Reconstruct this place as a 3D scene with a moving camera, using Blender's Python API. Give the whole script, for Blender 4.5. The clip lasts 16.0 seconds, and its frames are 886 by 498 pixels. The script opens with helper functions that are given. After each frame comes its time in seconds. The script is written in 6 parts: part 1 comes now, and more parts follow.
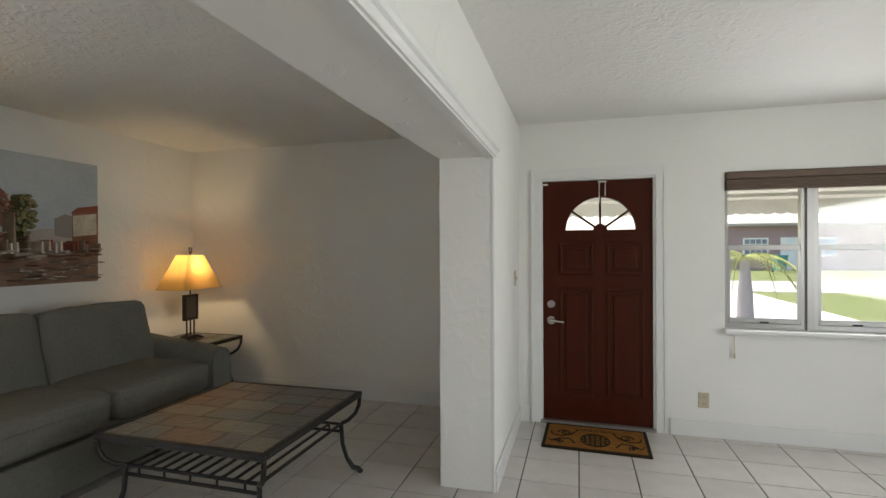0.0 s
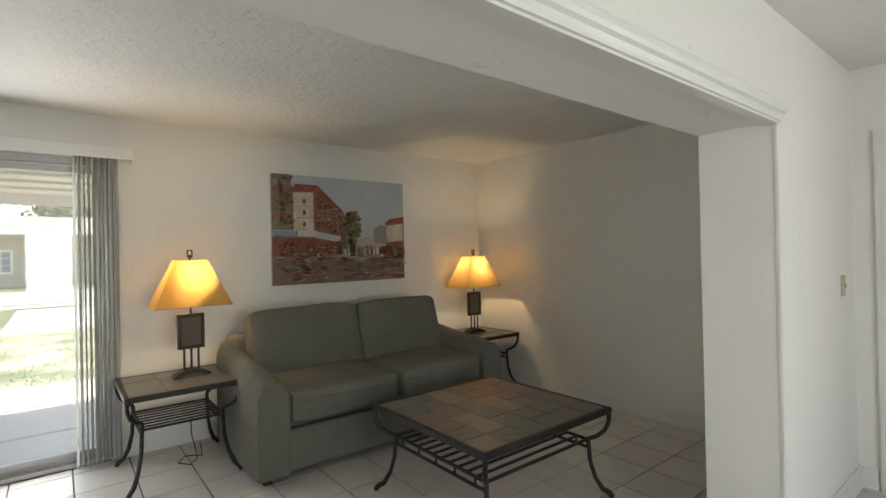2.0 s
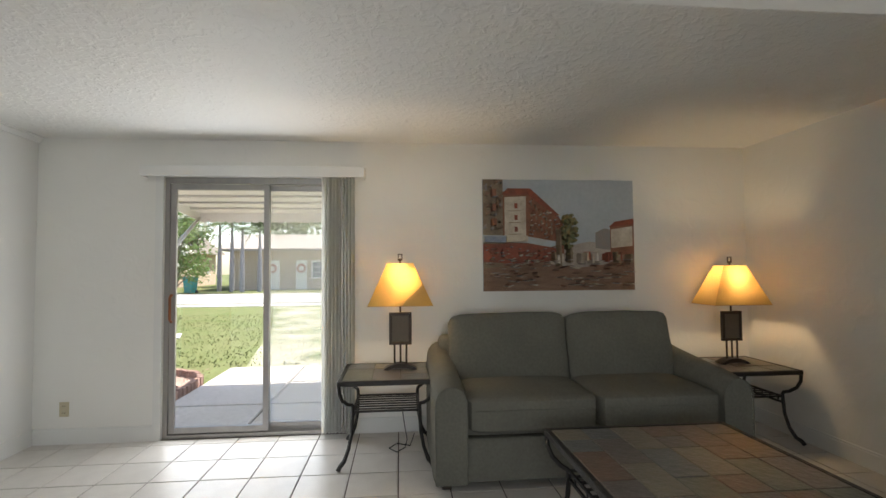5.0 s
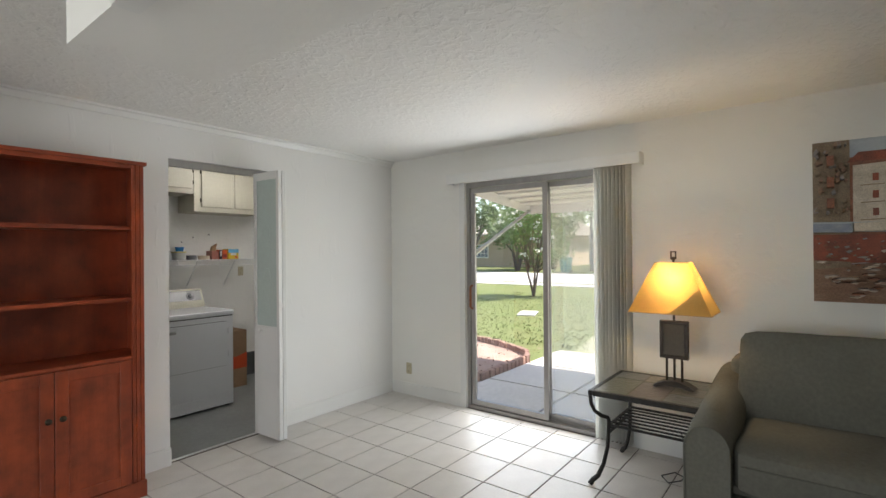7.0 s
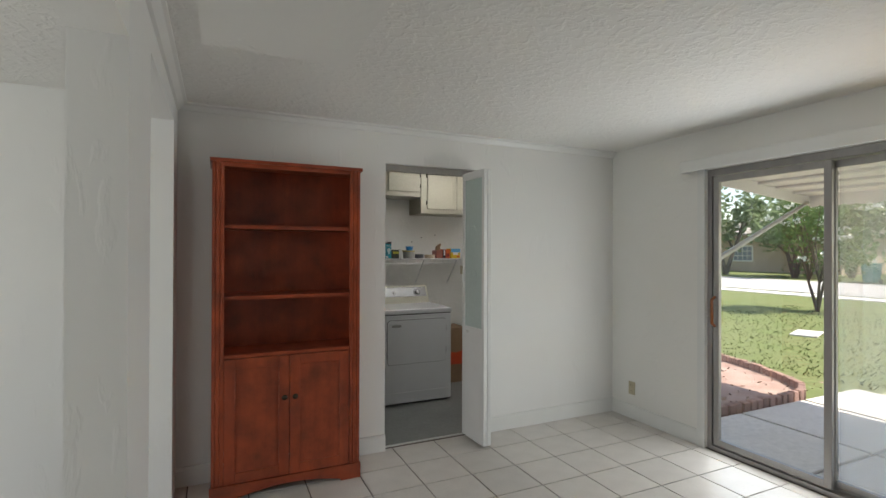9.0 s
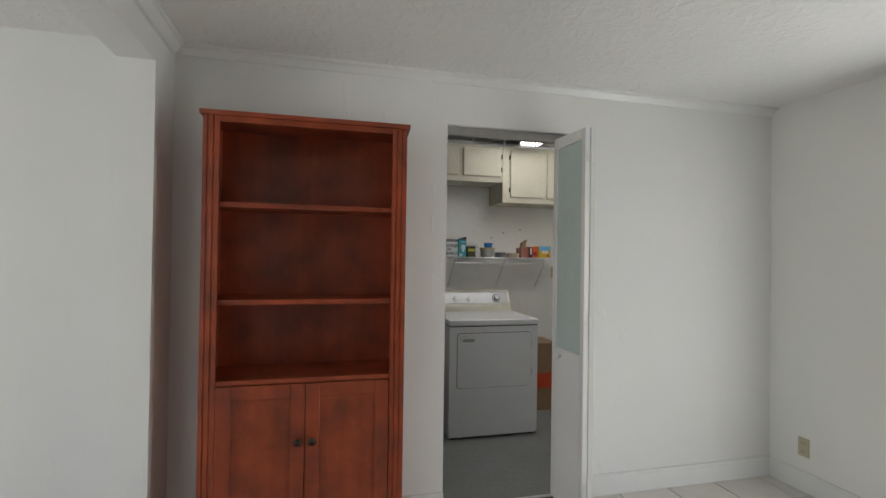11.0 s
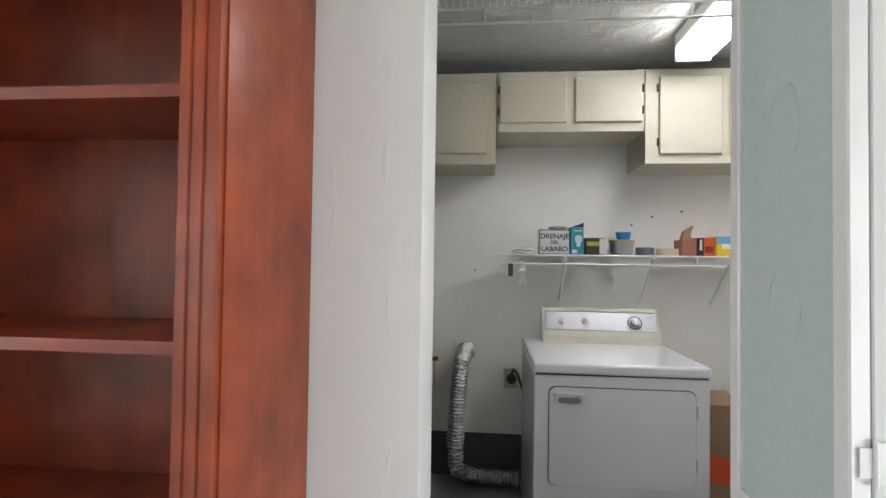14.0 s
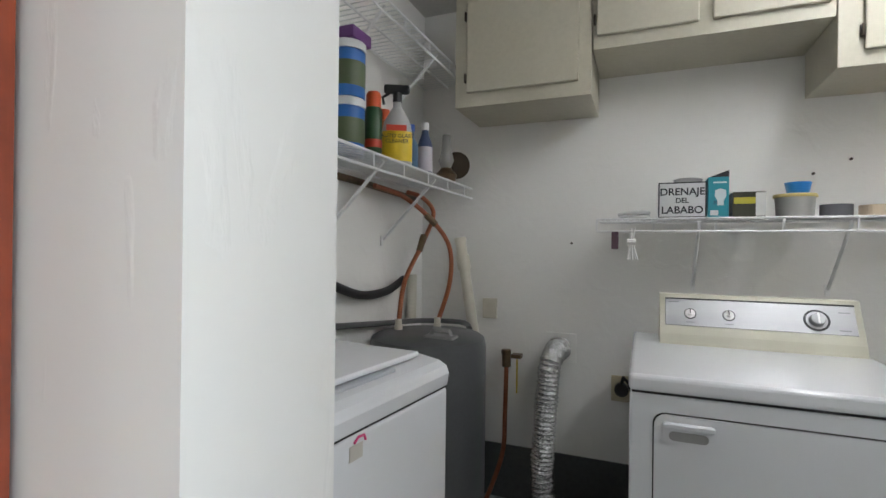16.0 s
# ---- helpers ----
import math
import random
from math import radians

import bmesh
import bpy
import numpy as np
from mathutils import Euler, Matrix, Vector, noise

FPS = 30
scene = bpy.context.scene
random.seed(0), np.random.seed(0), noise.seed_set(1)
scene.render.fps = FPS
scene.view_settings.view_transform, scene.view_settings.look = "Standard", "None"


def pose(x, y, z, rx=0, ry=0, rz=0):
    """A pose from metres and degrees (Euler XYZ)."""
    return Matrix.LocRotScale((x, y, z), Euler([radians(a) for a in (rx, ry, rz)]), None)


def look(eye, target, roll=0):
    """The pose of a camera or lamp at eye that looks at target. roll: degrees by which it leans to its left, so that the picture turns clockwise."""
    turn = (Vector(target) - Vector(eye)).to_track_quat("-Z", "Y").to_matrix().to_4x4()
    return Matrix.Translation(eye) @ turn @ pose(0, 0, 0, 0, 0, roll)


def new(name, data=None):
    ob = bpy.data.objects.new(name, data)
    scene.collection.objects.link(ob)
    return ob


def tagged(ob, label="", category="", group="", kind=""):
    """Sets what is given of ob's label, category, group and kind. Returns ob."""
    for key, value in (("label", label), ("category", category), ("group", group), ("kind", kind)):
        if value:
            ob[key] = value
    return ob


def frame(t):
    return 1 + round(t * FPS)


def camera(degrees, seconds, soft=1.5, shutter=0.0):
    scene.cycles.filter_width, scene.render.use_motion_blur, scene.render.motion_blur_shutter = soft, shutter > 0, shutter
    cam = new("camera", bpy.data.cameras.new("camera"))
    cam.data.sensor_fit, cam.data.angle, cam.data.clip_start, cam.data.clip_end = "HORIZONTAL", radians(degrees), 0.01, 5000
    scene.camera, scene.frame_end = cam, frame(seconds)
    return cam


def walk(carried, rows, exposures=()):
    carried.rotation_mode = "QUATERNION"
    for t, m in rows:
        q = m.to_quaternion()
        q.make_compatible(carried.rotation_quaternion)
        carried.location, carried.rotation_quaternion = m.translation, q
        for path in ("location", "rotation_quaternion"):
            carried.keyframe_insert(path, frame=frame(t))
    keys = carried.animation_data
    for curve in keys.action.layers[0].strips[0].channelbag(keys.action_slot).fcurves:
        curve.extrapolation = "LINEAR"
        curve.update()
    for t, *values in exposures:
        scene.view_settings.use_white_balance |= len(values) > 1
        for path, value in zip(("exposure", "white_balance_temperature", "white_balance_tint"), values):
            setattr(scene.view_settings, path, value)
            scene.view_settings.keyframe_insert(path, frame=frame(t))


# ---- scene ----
cam = camera(84.7, 16.0)
PATH = [
    (0, (3.917, 1.798, 1.421), (3.379, 3.725, 1.419), -0.2),
    (0.5, (4.001, 1.787, 1.43), (3.152, 3.597, 1.433), -0.2),
    (1, (4.088, 1.813, 1.425), (2.95, 3.457, 1.433), -0.4),
    (1.5, (4.132, 1.985, 1.433), (2.745, 3.425, 1.439), -1.0),
    (2, (4.176, 2.165, 1.424), (2.61, 3.409, 1.435), -1.2),
    (2.5, (4.206, 2.369, 1.415), (2.518, 3.441, 1.434), -1.3),
    (3, (4.199, 2.579, 1.399), (2.419, 3.49, 1.423), -1.6),
    (5.5, (4.099, 3.093, 1.360), (2.107, 2.925, 1.418), -0.1),
    (6, (3.993, 3.368, 1.430), (2.079, 2.787, 1.447), -0.3),
    (6.5, (3.894, 3.446, 1.490), (2.109, 2.542, 1.489), -0.8),
    (7, (3.780, 3.634, 1.490), (2.200, 2.407, 1.497), -0.5),
    (7.5, (3.661, 3.777, 1.480), (2.319, 2.294, 1.500), -0.7),
    (8, (3.581, 3.760, 1.470), (2.443, 2.115, 1.488), -0.5),
    (8.5, (3.502, 3.666, 1.480), (2.532, 1.917, 1.494), -0.3),
    (9, (3.404, 3.511, 1.500), (2.563, 1.696, 1.509), 0.2),
    (9.5, (3.300, 3.345, 1.500), (2.571, 1.483, 1.506), 0.4),
    (12, (2.646, 2.029, 1.39), (2.279, 0.063, 1.421), 0.8),
    (12.5, (2.488, 1.74, 1.378), (2.204, -0.239, 1.416), 0.6),
    (13, (2.353, 1.491, 1.372), (2.208, -0.503, 1.414), 0.5),
    (13.5, (2.216, 1.275, 1.37), (2.238, -0.724, 1.412), 0.6),
    (14, (2.107, 1.075, 1.364), (2.295, -0.915, 1.41), 0.8),
    (14.5, (2.028, 0.883, 1.338), (2.39, -1.084, 1.382), 0.9),
    (15, (1.975, 0.681, 1.323), (2.485, -1.252, 1.353), 0.8),
    (15.5, (1.895, 0.499, 1.308), (2.548, -1.391, 1.326), 0.7),
    (16, (1.854, 0.332, 1.258), (2.614, -1.518, 1.261), 0.7),
]
walk(cam, [(t, look(eye, goal, roll)) for t, eye, goal, roll in PATH],
     [(0.0, 1.2, 6850, 12), (1.5, 1.42, 6950, 12), (3.0, 1.27, 6900, 12), (5.2, 1.3, 6850, 13), (6.5, 1.38, 6800, 13), (8.0, 1.18, 6800, 12), (9.5, 0.98, 6850, 11), (12.0, 1.5, 6600, 13),
      (13.5, 1.96, 6480, 13), (14.5, 2.04, 6450, 13), (16.0, 2.06, 6350, 12)])

# ---- light ----
world = bpy.data.worlds.new("sky")
scene.world = world
world.use_nodes = True
wn = world.node_tree
sky = wn.nodes.new("ShaderNodeTexSky")
sky.sky_type = "NISHITA"
sky.sun_disc = False
sky.sun_elevation = radians(57)
sky.sun_rotation = radians(312)
wn.nodes["Background"].inputs["Strength"].default_value = 0.15
wn.links.new(sky.outputs[0], wn.nodes["Background"].inputs["Color"])
sun_data = bpy.data.lights.new("sun", "SUN")
sun_data.energy, sun_data.angle, sun_data.color = 5.0, radians(0.5), (1.0, 0.95, 0.87)
sun = new("sun", sun_data)
sun.matrix_world = look((0, 0, 30), (14.0, -12.6, 0))


def area_lamp(name, m, w, h, power, color):
    d = bpy.data.lights.new(name, "AREA")
    d.shape, d.size, d.size_y, d.energy, d.color = "RECTANGLE", w, h, power, color
    ob = new(name, d)
    ob.matrix_world = m
    return ob


SLIDER_POWER, WINDOW_POWER, EAST_POWER = 11.0, 5.0, 23.0
area_lamp("slider_daylight", look((0.02, 1.62, 1.02), (2.0, 1.62, 1.0)), 1.25, 1.95, SLIDER_POWER, (0.88, 0.95, 1.0))
area_lamp("window_daylight", look((5.52, 5.80, 1.38), (5.52, 3.0, 1.3)), 1.05, 1.05, WINDOW_POWER, (0.88, 0.95, 1.0))
area_lamp("unseen_east_fill", look((7.35, 2.6, 1.4), (4.0, 2.6, 1.3)), 2.0, 1.2, EAST_POWER, (0.90, 0.96, 1.0))


def point_lamp(name, at, power, color, radius=0.03):
    d = bpy.data.lights.new(name, "POINT")
    d.energy, d.color, d.shadow_soft_size = power, color, radius
    ob = new(name, d)
    ob.location = at
    return ob


# ---- materials ----
def material(name, color, rough=0.5, metal=0.0, second=None, scale=6.0, amount=0.5, bump=0.0, bump_scale=60.0,
             fine=0.0, stretch=(1, 1, 1), random_value=0.0, spec=0.5, coat=0.0, detail=4.0):
    """A procedural paint or solid: two noises mix two colours, a third gives relief."""
    mt = bpy.data.materials.new(name)
    mt.use_nodes = True
    nt = mt.node_tree
    b = nt.nodes["Principled BSDF"]
    b.inputs["Roughness"].default_value = rough
    b.inputs["Metallic"].default_value = metal
    b.inputs["Specular IOR Level"].default_value = spec
    b.inputs["Coat Weight"].default_value = coat
    tc = nt.nodes.new("ShaderNodeTexCoord")
    mp = nt.nodes.new("ShaderNodeMapping")
    mp.inputs["Scale"].default_value = stretch
    nt.links.new(tc.outputs["Object"], mp.inputs["Vector"])
    second = second or tuple(min(1.0, c * 0.88) for c in color)
    n1 = nt.nodes.new("ShaderNodeTexNoise")
    n1.inputs["Scale"].default_value = scale
    n1.inputs["Detail"].default_value = detail
    nt.links.new(mp.outputs[0], n1.inputs["Vector"])
    ramp = nt.nodes.new("ShaderNodeValToRGB")
    ramp.color_ramp.elements[0].position = 0.5 - 0.5 * amount
    ramp.color_ramp.elements[1].position = 0.5 + 0.5 * amount
    ramp.color_ramp.elements[0].color = (*second, 1)
    ramp.color_ramp.elements[1].color = (*color, 1)
    nt.links.new(n1.outputs["Fac"], ramp.inputs[0])
    out = ramp.outputs[0]
    if fine:
        n2 = nt.nodes.new("ShaderNodeTexNoise")
        n2.inputs["Scale"].default_value = scale * 14
        n2.inputs["Detail"].default_value = 3
        nt.links.new(mp.outputs[0], n2.inputs["Vector"])
        mr = nt.nodes.new("ShaderNodeMapRange")
        mr.inputs[1].default_value, mr.inputs[2].default_value = 0.3, 0.7
        mr.inputs[3].default_value, mr.inputs[4].default_value = 1 - fine, 1 + fine
        nt.links.new(n2.outputs["Fac"], mr.inputs[0])
        hs = nt.nodes.new("ShaderNodeHueSaturation")
        nt.links.new(out, hs.inputs["Color"])
        nt.links.new(mr.outputs[0], hs.inputs["Value"])
        out = hs.outputs[0]
    if random_value:
        oi = nt.nodes.new("ShaderNodeObjectInfo")
        mr = nt.nodes.new("ShaderNodeMapRange")
        mr.inputs[3].default_value, mr.inputs[4].default_value = 1 - random_value, 1 + random_value
        nt.links.new(oi.outputs["Random"], mr.inputs[0])
        hs = nt.nodes.new("ShaderNodeHueSaturation")
        nt.links.new(out, hs.inputs["Color"])
        nt.links.new(mr.outputs[0], hs.inputs["Value"])
        out = hs.outputs[0]
    nt.links.new(out, b.inputs["Base Color"])
    if bump:
        n3 = nt.nodes.new("ShaderNodeTexNoise")
        n3.inputs["Scale"].default_value = bump_scale
        n3.inputs["Detail"].default_value = 5
        nt.links.new(mp.outputs[0], n3.inputs["Vector"])
        bp = nt.nodes.new("ShaderNodeBump")
        bp.inputs["Strength"].default_value = bump
        bp.inputs["Distance"].default_value = 0.02
        nt.links.new(n3.outputs["Fac"], bp.inputs["Height"])
        nt.links.new(bp.outputs[0], b.inputs["Normal"])
    return mt


def plaster(name, color, strength, scale, low=0.52, high=0.62, dist=0.012, stretch=(1, 1, 1), bend=0.6):
    """Painted plaster with knocked-down splatter relief."""
    mt = material(name, color, 0.62, second=tuple(c * 0.95 for c in color), scale=1.3, amount=0.6, spec=0.3)
    nt = mt.node_tree
    b = nt.nodes["Principled BSDF"]
    tc = nt.nodes.new("ShaderNodeTexCoord")
    n = nt.nodes.new("ShaderNodeTexNoise")
    n.inputs["Scale"].default_value, n.inputs["Detail"].default_value = scale, 6
    n.inputs["Distortion"].default_value = bend
    mp = nt.nodes.new("ShaderNodeMapping")
    mp.inputs["Scale"].default_value = stretch
    nt.links.new(tc.outputs["Object"], mp.inputs["Vector"])
    nt.links.new(mp.outputs[0], n.inputs["Vector"])
    mr = nt.nodes.new("ShaderNodeMapRange")
    mr.inputs[1].default_value, mr.inputs[2].default_value = low, high
    nt.links.new(n.outputs["Fac"], mr.inputs[0])
    fine = nt.nodes.new("ShaderNodeTexNoise")
    fine.inputs["Scale"].default_value, fine.inputs["Detail"].default_value = scale * 6, 3
    nt.links.new(tc.outputs["Object"], fine.inputs["Vector"])
    add = nt.nodes.new("ShaderNodeMath")
    add.operation = "MULTIPLY_ADD"
    add.inputs[1].default_value = 0.25
    nt.links.new(fine.outputs["Fac"], add.inputs[0])
    nt.links.new(mr.outputs[0], add.inputs[2])
    bp = nt.nodes.new("ShaderNodeBump")
    bp.inputs["Strength"].default_value, bp.inputs["Distance"].default_value = strength, dist
    nt.links.new(add.outputs[0], bp.inputs["Height"])
    nt.links.new(bp.outputs[0], b.inputs["Normal"])
    return mt


def wood(name, color, second, rough=0.35, axis=2, scale=5.0, coat=0.15, fine=0.12, spec=0.3):
    st = [9.0, 9.0, 9.0]
    st[axis] = 0.6
    return material(name, color, rough, second=second, scale=scale * 0.35, amount=0.7, fine=fine, stretch=tuple(st),
                    bump=0.04, bump_scale=9, coat=coat, spec=spec)


def emissive(name, color, strength):
    mt = bpy.data.materials.new(name)
    mt.use_nodes = True
    b = mt.node_tree.nodes["Principled BSDF"]
    b.inputs["Base Color"].default_value = (*color, 1)
    b.inputs["Emission Color"].default_value = (*color, 1)
    b.inputs["Emission Strength"].default_value = strength
    return mt


def clear_glass(name, tint=(1, 1, 1), gloss=0.06):
    mt = bpy.data.materials.new(name)
    mt.use_nodes = True
    nt = mt.node_tree
    nt.nodes.clear()
    o = nt.nodes.new("ShaderNodeOutputMaterial")
    mix = nt.nodes.new("ShaderNodeMixShader")
    tr = nt.nodes.new("ShaderNodeBsdfTransparent")
    gl = nt.nodes.new("ShaderNodeBsdfGlossy")
    tr.inputs[0].default_value = (*tint, 1)
    gl.inputs["Roughness"].default_value = 0.03
    mix.inputs[0].default_value = gloss
    nt.links.new(tr.outputs[0], mix.inputs[1])
    nt.links.new(gl.outputs[0], mix.inputs[2])
    nt.links.new(mix.outputs[0], o.inputs[0])
    return mt


def haze_screen(name, cover=0.22):
    """A mostly open pale sheet; its translucent share stands in for bright haze."""
    mt = bpy.data.materials.new(name)
    mt.use_nodes = True
    nt = mt.node_tree
    nt.nodes.clear()
    o = nt.nodes.new("ShaderNodeOutputMaterial")
    mix = nt.nodes.new("ShaderNodeMixShader")
    tr = nt.nodes.new("ShaderNodeBsdfTransparent")
    tl = nt.nodes.new("ShaderNodeBsdfTranslucent")
    tl.inputs[0].default_value = (0.8, 0.8, 0.78, 1)
    mix.inputs[0].default_value = cover
    nt.links.new(tr.outputs[0], mix.inputs[1])
    nt.links.new(tl.outputs[0], mix.inputs[2])
    nt.links.new(mix.outputs[0], o.inputs[0])
    return mt


def translucent(name, color, through_share=0.6, rough=0.8):
    mt = bpy.data.materials.new(name)
    mt.use_nodes = True
    nt = mt.node_tree
    nt.nodes.clear()
    o = nt.nodes.new("ShaderNodeOutputMaterial")
    mix = nt.nodes.new("ShaderNodeMixShader")
    d = nt.nodes.new("ShaderNodeBsdfDiffuse")
    tl = nt.nodes.new("ShaderNodeBsdfTranslucent")
    tc = nt.nodes.new("ShaderNodeTexCoord")
    n = nt.nodes.new("ShaderNodeTexNoise")
    n.inputs["Scale"].default_value, n.inputs["Detail"].default_value = 90, 3
    nt.links.new(tc.outputs["Object"], n.inputs["Vector"])
    r = nt.nodes.new("ShaderNodeValToRGB")
    r.color_ramp.elements[0].color = (*[c * 0.85 for c in color], 1)
    r.color_ramp.elements[1].color = (*color, 1)
    nt.links.new(n.outputs["Fac"], r.inputs[0])
    nt.links.new(r.outputs[0], d.inputs[0])
    nt.links.new(r.outputs[0], tl.inputs[0])
    mix.inputs[0].default_value = through_share
    nt.links.new(d.outputs[0], mix.inputs[1])
    nt.links.new(tl.outputs[0], mix.inputs[2])
    nt.links.new(mix.outputs[0], o.inputs[0])
    return mt


M_WALL = plaster("wall_paint", (0.82, 0.81, 0.775), 0.25, 9.0, 0.5, 0.7, 0.006)
M_WALL_ROUGH = plaster("knockdown_wall_paint", (0.775, 0.77, 0.75), 0.20, 7.0, 0.60, 0.66, 0.006, (1.5, 1.5, 0.5), 0.5)
M_BEAM = plaster("trowelled_beam_paint", (0.81, 0.80, 0.77), 0.6, 5.0, 0.60, 0.68, 0.008)
M_CEIL = plaster("ceiling_paint", (0.82, 0.81, 0.78), 0.42, 24.0, 0.45, 0.68, 0.010)
M_TRIM = material("white_gloss_trim", (0.78, 0.78, 0.76), 0.3, second=(0.72, 0.72, 0.70), scale=3, bump=0.05, bump_scale=14)
M_TILE = material("ceramic_tile", (0.62, 0.59, 0.55), 0.34, second=(0.52, 0.49, 0.455), scale=7, amount=0.7, fine=0.05,
                  random_value=0.05, bump=0.06, bump_scale=18)
M_GROUT = material("dark_grout", (0.12, 0.10, 0.085), 0.9, scale=12, fine=0.15, bump=0.2)
M_LFLOOR = material("gray_floor_paint", (0.27, 0.28, 0.27), 0.45, second=(0.2, 0.21, 0.2), scale=3, amount=0.8, fine=0.08, bump=0.1)
M_BAND = material("dark_gray_wall_paint", (0.085, 0.09, 0.09), 0.6, scale=4, fine=0.1, bump=0.15)
M_DOOR = wood("dark_red_door_paint", (0.062, 0.0110, 0.0034), (0.047, 0.0075, 0.0022), 0.48, 2, coat=0.0, fine=0.05, spec=0.16)
def cherry(name, axis):
    """Stained cherry veneer: long grain under uneven, blotchy stain, satin varnish."""
    mt = wood(name, (0.365, 0.068, 0.022), (0.20, 0.031, 0.0105), 0.34, axis, coat=0.0, fine=0.06, spec=0.65)
    nt = mt.node_tree
    b = nt.nodes["Principled BSDF"]
    src = b.inputs["Base Color"].links[0].from_socket
    tc = nt.nodes.new("ShaderNodeTexCoord")
    n = nt.nodes.new("ShaderNodeTexNoise")
    n.inputs["Scale"].default_value, n.inputs["Detail"].default_value, n.inputs["Roughness"].default_value = 5.5, 5, 0.62
    nt.links.new(tc.outputs["Object"], n.inputs["Vector"])
    mr = nt.nodes.new("ShaderNodeMapRange")
    mr.inputs[1].default_value, mr.inputs[2].default_value = 0.3, 0.7
    mr.inputs[3].default_value, mr.inputs[4].default_value = 0.55, 1.28
    nt.links.new(n.outputs["Fac"], mr.inputs[0])
    hs = nt.nodes.new("ShaderNodeHueSaturation")
    nt.links.new(src, hs.inputs["Color"])
    nt.links.new(mr.outputs[0], hs.inputs["Value"])
    nt.links.new(hs.outputs[0], b.inputs["Base Color"])
    r2 = nt.nodes.new("ShaderNodeMapRange")
    r2.inputs[1].default_value, r2.inputs[2].default_value = 0.3, 0.7
    r2.inputs[3].default_value, r2.inputs[4].default_value = 0.42, 0.30
    nt.links.new(n.outputs["Fac"], r2.inputs[0])
    nt.links.new(r2.outputs[0], b.inputs["Roughness"])
    return mt


M_CHERRY = cherry("cherry_veneer", 2)
M_CHERRY_H = cherry("cherry_veneer_crosswise", 0)
M_IRON = material("black_wrought_iron", (0.022, 0.021, 0.020), 0.45, 0.6, second=(0.035, 0.032, 0.03), scale=30, bump=0.25, bump_scale=70)
M_BRONZE = material("dark_bronze_lamp", (0.030, 0.023, 0.018), 0.45, 0.5, second=(0.055, 0.04, 0.03), scale=25, bump=0.15)
M_FABRIC = material("gray_woven_upholstery", (0.168, 0.164, 0.138), 0.95, second=(0.130, 0.127, 0.106), scale=4, amount=0.75, fine=0.08,
                    bump=0.25, bump_scale=420, spec=0.15)
M_ALU = material("brushed_aluminium", (0.42, 0.41, 0.40), 0.38, 0.85, scale=20, stretch=(1, 1, 0.1), bump=0.03)
M_CHROME = material("satin_nickel", (0.62, 0.60, 0.57), 0.25, 1.0, scale=20)
M_STEEL = material("brushed_steel_panel", (0.40, 0.40, 0.40), 0.42, 0.85, second=(0.33, 0.33, 0.34), scale=3, stretch=(0.2, 6, 30), bump=0.04)
M_APPL = material("white_enamel", (0.74, 0.75, 0.77), 0.22, second=(0.71, 0.72, 0.74), scale=2, coat=0.3)
M_APPL_CREAM = material("aged_cream_plastic", (0.62, 0.60, 0.49), 0.4, second=(0.56, 0.54, 0.43), scale=6)
M_CREAM = material("cream_cabinet_paint", (0.52, 0.49, 0.39), 0.5, second=(0.48, 0.45, 0.355), scale=4, fine=0.03, bump=0.06, bump_scale=25)
M_GLASS = clear_glass("window_glass")
M_SCREEN = haze_screen("haze_screen")
M_FROST = material("frosted_glass_insert", (0.52, 0.60, 0.57), 0.35, second=(0.47, 0.56, 0.53), scale=3, amount=0.8, fine=0.03)
M_BLIND = translucent("vinyl_blind", (0.86, 0.86, 0.83), 0.55)
M_SHADE = translucent("parchment_lampshade", (0.64, 0.47, 0.19), 0.5)
M_SHADE_EDGE = material("lampshade_trim", (0.55, 0.42, 0.25), 0.8, scale=40)
M_IVORY = material("ivory_plastic", (0.52, 0.46, 0.32), 0.4, scale=10)
M_WHITE = material("white_plastic", (0.78, 0.78, 0.76), 0.35, scale=10)
M_BLACK = material("black_plastic", (0.015, 0.015, 0.016), 0.45, scale=12)
M_HEATER = material("gray_heater_enamel", (0.085, 0.088, 0.09), 0.4, second=(0.07, 0.072, 0.074), scale=5, fine=0.05)
M_COPPER = material("corrugated_copper", (0.42, 0.15, 0.08), 0.35, 0.9, second=(0.30, 0.11, 0.06), scale=30)
M_BRASS = material("tarnished_brass", (0.20, 0.14, 0.08), 0.5, 0.8, second=(0.12, 0.08, 0.05), scale=25)
M_PVC = material("yellowed_pvc", (0.66, 0.63, 0.53), 0.4, second=(0.55, 0.51, 0.42), scale=9)
M_FOIL = material("foil_duct", (0.66, 0.66, 0.66), 0.22, 1.0, second=(0.5, 0.5, 0.5), scale=25, bump=0.6, bump_scale=60)
M_WIRE = material("white_coated_wire", (0.78, 0.78, 0.77), 0.35, scale=20)
M_CARD = material("brown_cardboard", (0.30, 0.19, 0.11), 0.85, second=(0.26, 0.16, 0.09), scale=6, fine=0.08)
M_HINGE = material("antique_hinge", (0.055, 0.042, 0.03), 0.4, 0.8, scale=40)
M_MAT = material("coir_mat", (0.34, 0.15, 0.035), 1.0, second=(0.25, 0.10, 0.02), scale=30, fine=0.3, bump=0.8, bump_scale=260, spec=0.1)
M_MAT_EDGE = material("mat_print", (0.035, 0.026, 0.016), 1.0, scale=40, fine=0.2, bump=0.5, bump_scale=260, spec=0.1)
M_SHADE_ROLL = material("brown_roller_shade", (0.16, 0.11, 0.085), 0.8, second=(0.13, 0.09, 0.07), scale=8, stretch=(1, 1, 12))


